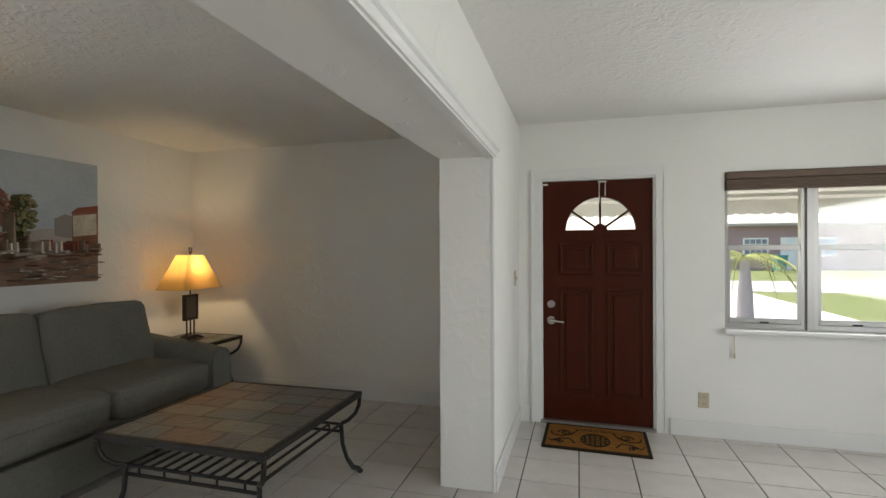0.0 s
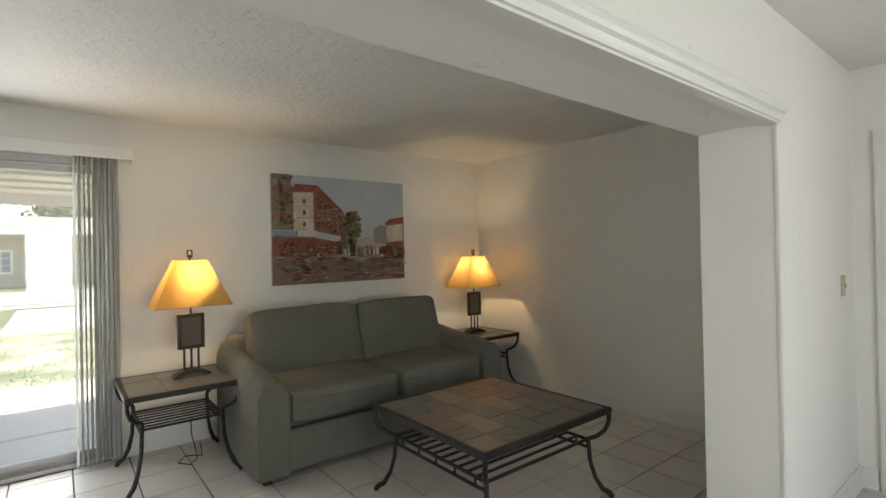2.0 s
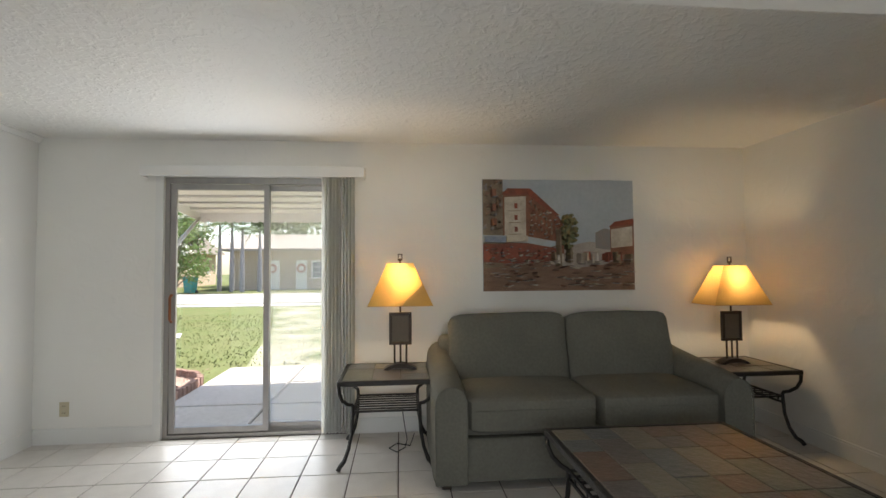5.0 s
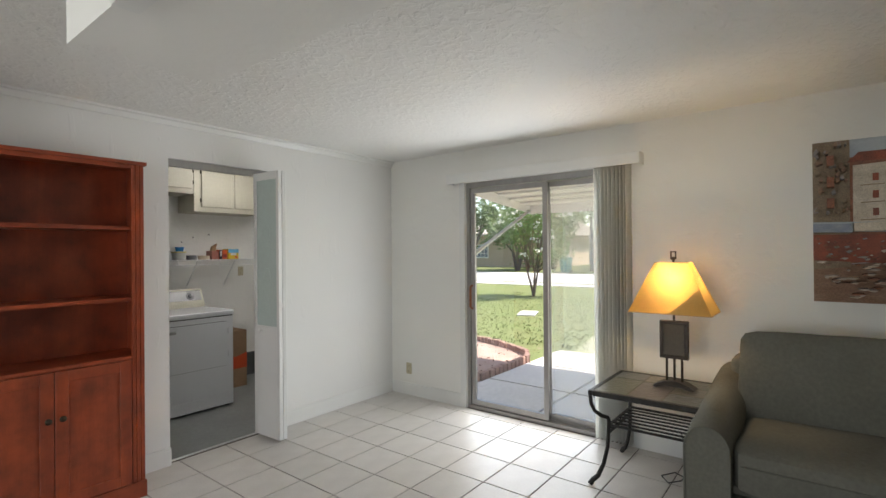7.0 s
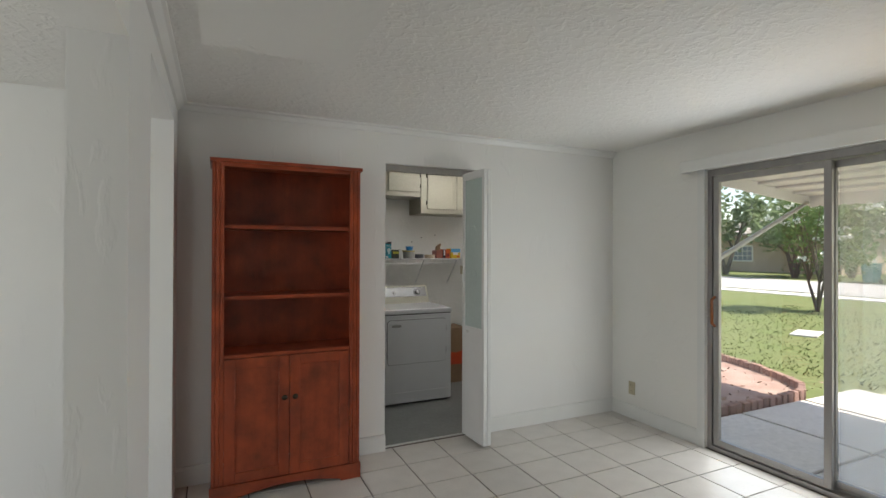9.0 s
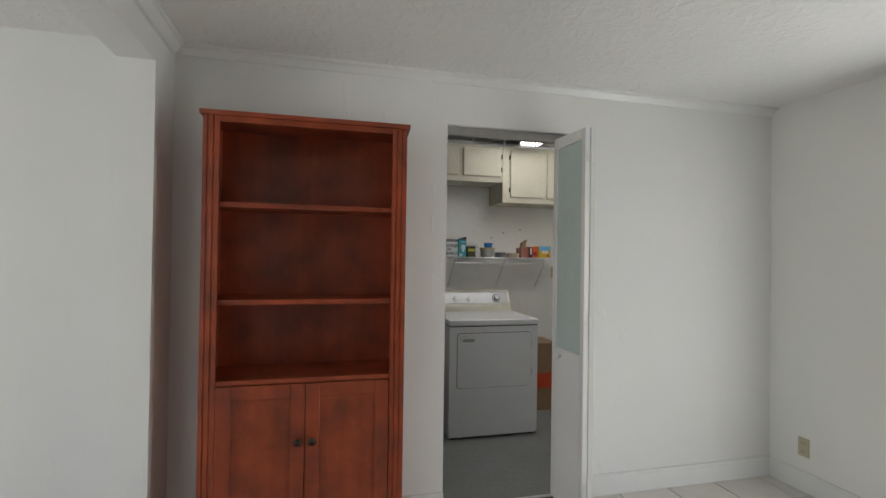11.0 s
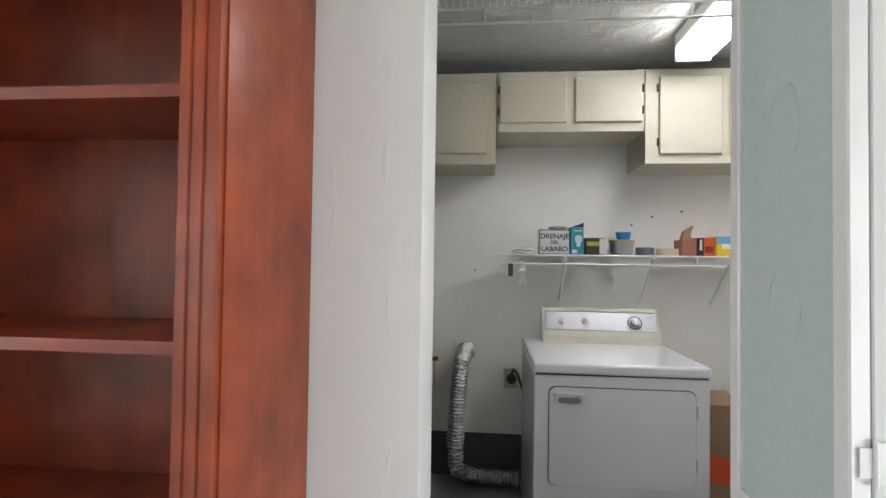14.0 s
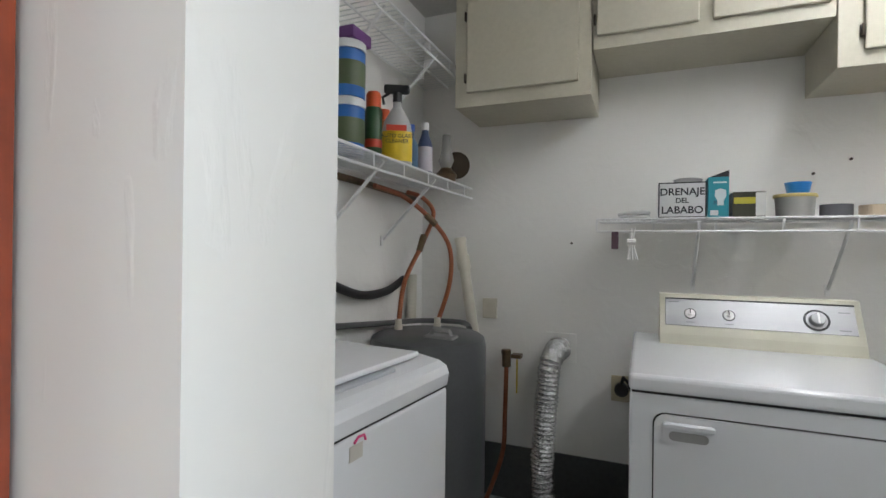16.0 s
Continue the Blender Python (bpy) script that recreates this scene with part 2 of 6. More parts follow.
def flat_color(name, color, rough=0.45):
    return material(name, color, rough, second=tuple(c * 0.9 for c in color), scale=15)


# ---- mesh helpers ----
def add_box(bm, x0, x1, y0, y1, z0, z1, bevel=0.0, segments=2):
    got = bmesh.ops.create_cube(bm, size=1.0)
    vs = got["verts"]
    bmesh.ops.scale(bm, vec=(abs(x1 - x0), abs(y1 - y0), abs(z1 - z0)), verts=vs)
    bmesh.ops.translate(bm, vec=((x0 + x1) / 2, (y0 + y1) / 2, (z0 + z1) / 2), verts=vs)
    if bevel:
        es = list({e for v in vs for e in v.link_edges})
        bmesh.ops.bevel(bm, geom=es, offset=bevel, segments=segments, profile=0.5, affect="EDGES")
    return bm


def box(x0, x1, y0, y1, z0, z1, bevel=0.0, segments=2):
    return add_box(bmesh.new(), x0, x1, y0, y1, z0, z1, bevel, segments)


def add_tube(bm, pts, r, n=8, closed=False, radii=None):
    pts = [Vector(p) for p in pts]
    rings = []
    up0 = None
    for i, p in enumerate(pts):
        a = pts[max(i - 1, 0)]
        b = pts[min(i + 1, len(pts) - 1)]
        d = (b - a).normalized()
        if up0 is None:
            up0 = Vector((0, 0, 1)) if abs(d.z) < 0.9 else Vector((1, 0, 0))
        side = d.cross(up0)
        if side.length < 1e-4:
            side = d.cross(Vector((1, 0, 0)))
        side.normalize()
        up = side.cross(d).normalized()
        up0 = up
        rr = radii[i] if radii else r
        rings.append([bm.verts.new(p + rr * (math.cos(2 * math.pi * k / n) * side + math.sin(2 * math.pi * k / n) * up)) for k in range(n)])
    for a, b in zip(rings, rings[1:]):
        for k in range(n):
            bm.faces.new((a[k], a[(k + 1) % n], b[(k + 1) % n], b[k]))
    bm.faces.new(rings[0][::-1])
    bm.faces.new(rings[-1])
    return bm


def add_lathe(bm, profile, cx=0.0, cy=0.0, n=24):
    rings = []
    for r, z in profile:
        rings.append([bm.verts.new((cx + max(r, 1e-4) * math.cos(2 * math.pi * k / n), cy + max(r, 1e-4) * math.sin(2 * math.pi * k / n), z)) for k in range(n)])
    for a, b in zip(rings, rings[1:]):
        for k in range(n):
            bm.faces.new((a[k], a[(k + 1) % n], b[(k + 1) % n], b[k]))
    bm.faces.new(rings[0][::-1])
    bm.faces.new(rings[-1])
    return bm


def add_prism(bm, outline, d0, d1, axis):
    """outline: points in the two other axes, pushed from d0 to d1 along axis."""
    def at(p, d):
        q = list(p)
        q.insert(axis, d)
        return q
    a = [bm.verts.new(at(p, d0)) for p in outline]
    b = [bm.verts.new(at(p, d1)) for p in outline]
    n = len(outline)
    bm.faces.new(a[::-1])
    bm.faces.new(b)
    for k in range(n):
        bm.faces.new((a[k], a[(k + 1) % n], b[(k + 1) % n], b[k]))
    bmesh.ops.recalc_face_normals(bm, faces=bm.faces)
    return bm


def part(name, bm, mt, parent=None, label="", smooth=False, at=None):
    bmesh.ops.recalc_face_normals(bm, faces=bm.faces)
    me = bpy.data.meshes.new(name)
    bm.to_mesh(me)
    bm.free()
    me.materials.append(mt)
    if smooth:
        me.polygons.foreach_set("use_smooth", [True] * len(me.polygons))
        me.set_sharp_from_angle(angle=radians(40))
    ob = new(name, me)
    if parent is not None:
        ob.parent = parent
    if at is not None:
        ob.matrix_basis = at
    if label:
        ob["label"] = label
    return ob


def thing(name, label, category, at=None, group=""):
    ob = new(name)
    ob.empty_display_size = 0.1
    if at is not None:
        ob.matrix_basis = at
    return tagged(ob, label, category, group)


def structure(name, bm, mt, label, category="", smooth=False):
    return tagged(part(name, bm, mt, None, label, smooth), label, category or name.split("_")[0], kind="structure")


def pillow(w, d, h, puff, bevel=0.05, seg=10, wobble=0.006, seed=0.0):
    """A soft cushion: rounded block with bulging faces and small creases."""
    bm = bmesh.new()
    bmesh.ops.create_cube(bm, size=1.0)
    bmesh.ops.subdivide_edges(bm, edges=bm.edges[:], cuts=seg, use_grid_fill=True)
    for v in bm.verts:
        p = v.co * 2
        q = Vector((p.x, p.y, p.z))
        k = 11.0
        ln = (abs(q.x) ** k + abs(q.y) ** k + abs(q.z) ** k) ** (1 / k)
        q = q / ln
        bx = 1 + puff[0] * (1 - q.y ** 2) * (1 - q.z ** 2)
        by = 1 + puff[1] * (1 - q.x ** 2) * (1 - q.z ** 2)
        bz = 1 + puff[2] * (1 - q.x ** 2) * (1 - q.y ** 2)
        co = Vector((q.x * w / 2 * bx, q.y * d / 2 * by, q.z * h / 2 * bz))
        nz = noise.noise(Vector((co.x * 4 + seed, co.y * 4, co.z * 4)))
        nz2 = noise.noise(Vector((co.x * 14 + seed, co.y * 14, co.z * 14)))
        v.co = co * (1 + wobble * nz / max(0.15, co.length) + 0.2 * wobble * nz2 / max(0.15, co.length))
    return bm


def text_mesh(body, size, mt, parent, m, name="lettering", extrude=0.0006, bold=0.0):
    cu = bpy.data.curves.new(name, "FONT")
    cu.body, cu.size, cu.extrude = body, size, extrude
    cu.offset = bold
    cu.align_x, cu.align_y = "CENTER", "CENTER"
    tmp = bpy.data.objects.new(name, cu)
    me = bpy.data.meshes.new_from_object(tmp)
    bpy.data.objects.remove(tmp)
    me.materials.clear()
    me.materials.append(mt)
    ob = new(name, me)
    ob.parent = parent
    ob.matrix_basis = m
    return ob

# ---- structure ----
CEIL, LCEIL = 2.44, 2.64
NORTH, NLIV = 5.85, 6.02
LF = -0.108            # the laundry floor lies a low step down


def wall_with_hole(axis, a0, a1, t0, t1, top, holes):
    """A wall along axis ('x' or 'y') from a0 to a1, thick t0..t1, with openings (b0, b1, z0, z1)."""
    bm = bmesh.new()

    def block(p0, p1, z0, z1):
        if p1 - p0 < 1e-4 or z1 - z0 < 1e-4:
            return
        if axis == "x":
            add_box(bm, p0, p1, t0, t1, z0, z1)
        else:
            add_box(bm, t0, t1, p0, p1, z0, z1)
    at = a0
    for b0, b1, z0, z1 in sorted(holes):
        block(at, b0, 0, top)
        block(b0, b1, 0, z0)
        block(b0, b1, z1, top)
        at = b1
    block(at, a1, 0, top)
    return bm


SL0, SL1, SLT = 0.97, 2.45, 2.13      # sliding door opening in the west wall
LD0, LD1, LDT = 1.40, 2.257, 2.165     # laundry opening in the south wall
FD0, FD1, FDT = 3.615, 4.49, 1.985      # front door opening
WN0, WN1, WNB, WNT = 4.965, 6.08, 0.82, 1.985

structure("wall_west", wall_with_hole("y", -2.45, NLIV + 0.15, -0.18, 0, LCEIL, [(SL0, SL1, 0, SLT)]), M_WALL,
          "off-white painted plaster wall with a sliding glass door")
structure("wall_south", wall_with_hole("x", 0, 7.5, -0.25, 0, LCEIL, [(LD0, LD1, 0, LDT)]), M_WALL_ROUGH,
          "white plaster wall with trowel marks and a doorway into the laundry")
structure("wall_north_living", wall_with_hole("x", 0, 3.116, NLIV, NLIV + 0.15, CEIL, []), M_WALL, "plain off-white painted wall behind the sofa corner")
structure("wall_north_entry", wall_with_hole("x", 3.44, 7.5, NORTH, NORTH + 0.17, CEIL, [(FD0, FD1, 0, FDT), (WN0, WN1, WNB, WNT)]), M_WALL,
          "off-white painted wall with front door and window")
structure("wall_partition_north", box(3.116, 3.44, 4.587, NLIV + 0.15, 0, CEIL, 0.004, 1), M_WALL, "white painted end pier of the partition wall")
structure("wall_partition_south", wall_with_hole("y", 0, 1.85, 3.64, 3.79, CEIL, [(0.28, 1.35, 0, 2.26)]), M_WALL_ROUGH,
          "white painted partition with an open passage")
bm = bmesh.new()
add_box(bm, 3.116, 3.44, 2.32, 4.587, 1.955, CEIL)
add_box(bm, 3.116, 3.79, 2.20, 2.32, 2.12, CEIL)
add_box(bm, 3.64, 3.79, 1.85, 2.20, 2.12, CEIL)
structure("beam", bm, M_BEAM, "white plastered ceiling beam over the wide opening")
structure("wall_east", wall_with_hole("y", -2.45, NORTH + 0.17, 7.5, 7.65, LCEIL, [(1.5, 3.7, 0.8, 2.0)]), M_WALL, "plain off-white unseen wall closing the room, with an added light opening")
structure("wall_laundry_south", box(-0.18, 7.65, -2.45, -2.30, LF, LCEIL), M_WALL, "white painted laundry wall")
structure("wall_laundry_east", box(3.07, 3.2, -2.30, -0.25, LF, LCEIL), M_WALL, "white painted laundry side wall")
bm = bmesh.new()
add_box(bm, 0, 3.07, -2.300, -2.292, LF, 0.185)
add_box(bm, 3.062, 3.07, -2.292, -0.25, LF, 0.185)
structure("trim_laundry_base", bm, M_BAND, "dark gray painted band along the laundry wall foot", "trim")
structure("ceiling", box(-0.18, 7.65, -0.0, NLIV + 0.15, CEIL, CEIL + 0.12), M_CEIL, "white ceiling with knock-down texture")
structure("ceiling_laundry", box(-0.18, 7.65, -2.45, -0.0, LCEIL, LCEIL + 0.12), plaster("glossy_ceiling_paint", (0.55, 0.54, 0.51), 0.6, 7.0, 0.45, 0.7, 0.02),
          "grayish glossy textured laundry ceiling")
structure("floor_laundry", box(0, 3.07, -2.30, -0.062, LF - 0.10, LF), M_LFLOOR, "gray painted concrete laundry floor")
floor = structure("floor", box(-0.03, 7.5, -0.06, NLIV + 0.15, -0.10, -0.006), M_GROUT, "floor of large beige ceramic tiles with dark grout")

bm = bmesh.new()
add_box(bm, 0, LD0, -0.25, -0.062, LF, 0)
add_box(bm, LD1, 3.07, -0.25, -0.062, LF, 0)
add_box(bm, LD0, LD1, -0.072, -0.0605, LF, -0.008)
structure("trim_laundry_step", bm, M_LFLOOR, "gray painted step down into the laundry", "trim")

# baseboards
def baseboard(name, runs):
    bm = bmesh.new()
    for x0, x1, y0, y1 in runs:
        add_box(bm, x0, x1, y0, y1, 0, 0.105)
        add_box(bm, x0 + (0.004 if x1 - x0 < 0.05 else 0), x1 - (0.004 if x1 - x0 < 0.05 else 0), y0 + (0.004 if y1 - y0 < 0.05 else 0),
                y1 - (0.004 if y1 - y0 < 0.05 else 0), 0.105, 0.122)
    return structure(name, bm, M_TRIM, "white glossy wooden baseboard", "baseboard")


baseboard("baseboard_west", [(0, 0.018, 0.018, SL0 - 0.06), (0, 0.018, SL1 + 0.06, NLIV - 0.018)])
baseboard("baseboard_south", [(0, LD0 - 0.02, 0, 0.018), (LD1 + 0.0, 3.64, 0, 0.022)])
baseboard("baseboard_north_living", [(0, 3.116, NLIV - 0.018, NLIV)])
baseboard("baseboard_north_entry", [(3.458, FD0 - 0.09, NORTH - 0.018, NORTH), (FD1 + 0.10, 7.5, NORTH - 0.018, NORTH)])
baseboard("baseboard_partition", [(3.44, 3.458, 4.60, NORTH)])
baseboard("baseboard_partition_south", [(3.622, 3.64, 1.37, 1.85)])

# small crown along the south wall and the passage wall
bm = bmesh.new()
add_prism(bm, [(0, CEIL), (0, CEIL - 0.05), (0.012, CEIL - 0.048), (0.03, CEIL - 0.018), (0.05, CEIL - 0.012), (0.05, CEIL)], 0.0, 3.64, 0)
structure("trim_crown_south", bm, M_TRIM, "narrow white crown moulding", "trim")
bm = bmesh.new()
add_prism(bm, [(3.64, CEIL), (3.64, CEIL - 0.06), (3.625, CEIL - 0.055), (3.60, CEIL - 0.02), (3.585, CEIL - 0.012), (3.585, CEIL)], 0.05, 2.5, 1)
structure("trim_crown_partition", bm, M_TRIM, "narrow white crown moulding on the partition", "trim")

# moulding on the beam's entry side, and corner strip of the pier
bm = bmesh.new()
add_prism(bm, [(3.405, 1.942), (3.452, 1.942), (3.454, 1.949), (3.462, 1.951), (3.464, 1.962), (3.470, 1.975), (3.480, 1.984), (3.486, 1.996), (3.486, 2.014), (3.474, 2.022), (3.470, 2.034), (3.452, 2.040), (3.44, 2.044), (3.44, 1.956), (3.405, 1.954)], 2.62, 4.60, 1)
structure("trim_beam", bm, M_TRIM, "white moulded trim along the beam edge", "trim")
structure("trim_pier_corner", box(3.428, 3.446, 4.583, 4.605, 0.0, 1.95, 0.004, 2), M_TRIM, "white corner bead on the pier", "trim")

# ---- front door ----
def casing(name, x0, x1, top, w, y0, y1, label):
    bm = bmesh.new()
    add_box(bm, x0 - w, x0, y0, y1, 0, top + w)
    add_box(bm, x1, x1 + w, y0, y1, 0, top + w)
    add_box(bm, x0, x1, y0, y1, top, top + w)
    add_box(bm, x0 - w, x0 - w + 0.02, y0 - 0.006, y0, 0, top + w)
    add_box(bm, x1 + w - 0.02, x1 + w, y0 - 0.006, y0, 0, top + w)
    return structure(name, bm, M_TRIM, label, "trim")


casing("trim_front_door", FD0, FD1, FDT, 0.075, NORTH - 0.016, NORTH, "white painted door casing")
bm = bmesh.new()
add_box(bm, FD0, FD0 + 0.018, NORTH, NORTH + 0.12, 0.02, FDT)
add_box(bm, FD1 - 0.018, FD1, NORTH, NORTH + 0.12, 0.02, FDT)
add_box(bm, FD0 + 0.018, FD1 - 0.018, NORTH, NORTH + 0.12, FDT - 0.018, FDT)
structure("trim_front_door_jamb", bm, M_TRIM, "white painted door jamb", "trim")
structure("trim_threshold", box(FD0, FD1, NORTH - 0.03, NORTH + 0.14, 0.0, 0.022, 0.004), M_ALU, "aluminium door threshold", "trim")
door = tagged(new("door_1"), "dark red-brown panelled front door with fanlight, closed", "door", kind="structure")
DX0, DX1, DZ0, DZ1 = FD0 + 0.02, FD1 - 0.02, 0.024, FDT - 0.022
DY = NORTH + 0.022
CXD, FANZ, FANR = (DX0 + DX1) / 2 + 0.03, 1.56, 0.278


def door_slab():
    """The slab with a half-round hole for the fanlight and recessed panels."""
    bm = bmesh.new()
    n = 24
    arc = [(CXD + FANR * math.cos(math.pi * k / n), FANZ + FANR * math.sin(math.pi * k / n)) for k in range(n + 1)]
    for side in (0, 1):
        outer = [(DX1, FANZ), (DX1, DZ1), (CXD, DZ1)] if side == 0 else [(CXD, DZ1), (DX0, DZ1), (DX0, FANZ)]
        inner = arc[: n // 2 + 1] if side == 0 else arc[n // 2:]
        add_prism(bm, outer + inner[::-1], DY, DY + 0.045, 1)
    add_box(bm, DX0, DX1, DY, DY + 0.045, DZ0, FANZ)
    return bm


part("slab", door_slab(), M_DOOR, door)
xs = [(3.765, 4.03), (4.13, 4.41)]
for x0, x1 in xs:
    for z0, z1 in ((1.205, 1.465), (0.225, 1.095)):
        bm = bmesh.new()
        for fx0, fx1, fz0, fz1 in ((x0, x1, z0, z0 + 0.022), (x0, x1, z1 - 0.022, z1), (x0, x0 + 0.022, z0 + 0.022, z1 - 0.022), (x1 - 0.022, x1, z0 + 0.022, z1 - 0.022)):
            add_box(bm, fx0, fx1, DY - 0.011, DY + 0.002, fz0, fz1, 0.006, 2)
        add_box(bm, x0 + 0.05, x1 - 0.05, DY - 0.009, DY + 0.002, z0 + 0.05, z1 - 0.05, 0.008, 2)
        part("panel", bm, M_DOOR, door)
bm = bmesh.new()
n = 24
ring = lambda r: [(CXD + r * math.cos(math.pi * k / n), FANZ + r * math.sin(math.pi * k / n)) for k in range(n + 1)]
add_prism(bm, ring(FANR + 0.022) + ring(FANR - 0.012)[::-1], DY - 0.008, DY + 0.05, 1)
add_box(bm, CXD - FANR - 0.02, CXD + FANR + 0.02, DY - 0.008, DY + 0.05, FANZ - 0.02, FANZ + 0.006)
add_prism(bm, [(CXD + r * 0.055 * math.cos(a), FANZ + r * 0.055 * math.sin(a)) for r in (1,) for a in [math.pi * k / 10 for k in range(11)]], DY - 0.006, DY + 0.04, 1)
for ang in (36, 90, 144):
    a = radians(ang)
    dx, dz = math.cos(a), math.sin(a)
    add_tube(bm, [(CXD + 0.04 * dx, DY + 0.012, FANZ + 0.04 * dz), (CXD + FANR * dx, DY + 0.012, FANZ + FANR * dz)], 0.010, 6)
part("fanlight_frame", bm, M_DOOR, door)
bm = bmesh.new()
add_prism(bm, ring(FANR), DY + 0.020, DY + 0.024, 1)
pane = part("pane", bm, M_GLASS, door)
pane.visible_shadow = False
bm = bmesh.new()
add_tube(bm, [(3.70, DY - 0.03, 0.835), (3.70, DY, 0.835)], 0.033, 20)
add_tube(bm, [(3.70, DY - 0.05, 0.835), (3.72, DY - 0.055, 0.834), (3.76, DY - 0.05, 0.828), (3.80, DY - 0.045, 0.826)], 0.010, 8)
part("door_handle", bm, M_CHROME, door, "satin nickel lever handle", True)
bm = bmesh.new()
add_tube(bm, [(3.70, DY - 0.02, 0.965), (3.70, DY, 0.965)], 0.032, 20)
add_box(bm, 3.696, 3.704, DY - 0.04, DY - 0.02, 0.95, 0.98)
part("deadbolt", bm, M_CHROME, door, "satin nickel deadbolt", True)
bm = bmesh.new()
add_tube(bm, [(4.075, DY - 0.02, 1.945), (4.075, DY - 0.02, 1.775)], 0.0035, 6)
add_tube(bm, [(4.12, DY - 0.02, 1.945), (4.12, DY - 0.02, 1.835)], 0.0035, 6)
add_box(bm, 4.065, 4.13, DY - 0.03, DY, 1.94, 1.955)
part("wreath_hook", bm, M_CHROME, door, "small metal wreath hook")
part("sensor", box(3.635, 3.675, DY - 0.012, DY, 1.933, 1.947, 0.003), M_WHITE, door)

# ---- entry window ----
win = tagged(new("window_1"), "single-hung double window over the entry, frame coloured gray as if backlit", "window", kind="structure")
bm = bmesh.new()
add_box(bm, WN0 - 0.012, WN1 + 0.012, NORTH - 0.075, NORTH + 0.02, WNB - 0.03, WNB, 0.006)
part("window_sill", bm, M_TRIM, win)
for k, (x0, x1) in enumerate(((WN0, 5.505), (5.55, WN1))):
    bm = bmesh.new()
    y0, y1 = NORTH + 0.05, NORTH + 0.10
    add_box(bm, x0, x0 + 0.032, y0, y1, WNB, WNT)
    add_box(bm, x1 - 0.032, x1, y0, y1, WNB, WNT)
    add_box(bm, x0 + 0.032, x1 - 0.032, y0, y1, WNT - 0.03, WNT)
    add_box(bm, x0 + 0.032, x1 - 0.032, y0, y1, WNB, WNB + 0.035)
    part("window_frame", bm, M_ALU, win)
    bm = bmesh.new()
    add_box(bm, x0 + 0.034, x1 - 0.034, y0 + 0.004, y0 + 0.03, 1.40, 1.44, 0.004)
    add_box(bm, x0 + 0.034, x1 - 0.034, y0 - 0.004, y0 + 0.026, WNB + 0.037, WNB + 0.075, 0.004)
    add_box(bm, x0 + 0.034, x0 + 0.05, y0 + 0.0, y0 + 0.026, WNB + 0.075, 1.40)
    add_box(bm, x1 - 0.05, x1 - 0.034, y0 + 0.0, y0 + 0.026, WNB + 0.075, 1.40)
    part("sash", bm, M_ALU, win)
    part("sash_lock", box((x0 + x1) / 2 - 0.03, (x0 + x1) / 2 + 0.03, y0 - 0.016, y0 - 0.004, WNB + 0.04, WNB + 0.052, 0.003), M_BLACK, win)
    bm = bmesh.new()
    add_box(bm, x0 + 0.032, x1 - 0.032, y0 + 0.020, y0 + 0.023, WNB + 0.035, WNT - 0.03)
    p = part("pane", bm, M_GLASS, win)
    p.visible_shadow = False
part("mullion", box(5.505, 5.55, NORTH + 0.03, NORTH + 0.11, WNB, WNT), M_ALU, win)
blind = thing("roller_shade", "rolled-up brown woven shade at the window head", "window shade", pose(0, 0, 0))
bm = bmesh.new()
add_box(bm, WN0 + 0.005, WN1 - 0.005, NORTH - 0.03, NORTH + 0.035, 1.925, 1.98, 0.012)
part("headrail", bm, M_SHADE_ROLL, blind)
bm = bmesh.new()
for k in range(5):
    add_box(bm, WN0 + 0.008, WN1 - 0.008, NORTH - 0.026 + 0.002 * (k % 2), NORTH + 0.03, 1.847 + 0.015 * k, 1.861 + 0.015 * k, 0.004)
part("folds", bm, M_SHADE_ROLL, blind)
bm = bmesh.new()
add_tube(bm, [(5.02, NORTH - 0.02, 0.77), (5.021, NORTH - 0.02, 0.62)], 0.003, 6)
add_lathe(bm, [(0.002, 0.60), (0.008, 0.605), (0.008, 0.63), (0.003, 0.645)], 5.021, NORTH - 0.02, 10)
part("pull_cord", bm, M_IVORY, blind)


def wall_plate(name, label, m, cover, holes, switch=False):
    """A cover plate in the xz plane, front towards -y."""
    t = thing(name, label, "switch" if switch else "outlet", m)
    part("cover", box(-0.036, 0.036, -0.007, 0, -0.058, 0.058, 0.003), cover, t)
    if switch:
        part("toggle", box(-0.006, 0.006, -0.018, -0.005, -0.012, 0.012, 0.002), cover, t)
    else:
        for z in (0.026, -0.026):
            bm = bmesh.new()
            add_tube(bm, [(0, -0.009, z), (0, -0.004, z)], 0.017, 16)
            s = part("socket", bm, cover, t)
            bm = bmesh.new()
            add_box(bm, -0.009, -0.006, -0.0098, -0.008, z - 0.006, z + 0.006)
            add_box(bm, 0.006, 0.009, -0.0098, -0.008, z - 0.006, z + 0.006)
            part("slots", bm, M_BLACK, s)
    return t


wall_plate("wall_outlet", "ivory duplex outlet low on the entry wall", pose(4.82, NORTH, 0.272), M_IVORY, True)
wall_plate("wall_outlet", "tan blank-looking outlet beside the sliding door", pose(0, 0.24, 0.27, 0, 0, 90), M_IVORY, True)
wall_plate("light_switch", "ivory light switch on the pier", pose(3.44, 5.57, 1.19, 0, 0, 90), M_IVORY, True, True)
wall_plate("wall_outlet", "ivory outlet on the laundry wall", pose(0.42, -2.30, 1.25, 0, 0, 180), M_IVORY, True)

# ---- sliding door ----
sd = tagged(new("door_2"), "aluminium-framed sliding glass patio door, closed", "door", kind="structure")
bm = bmesh.new()
add_box(bm, -0.13, -0.02, SL0, SL0 + 0.035, 0.0, SLT)
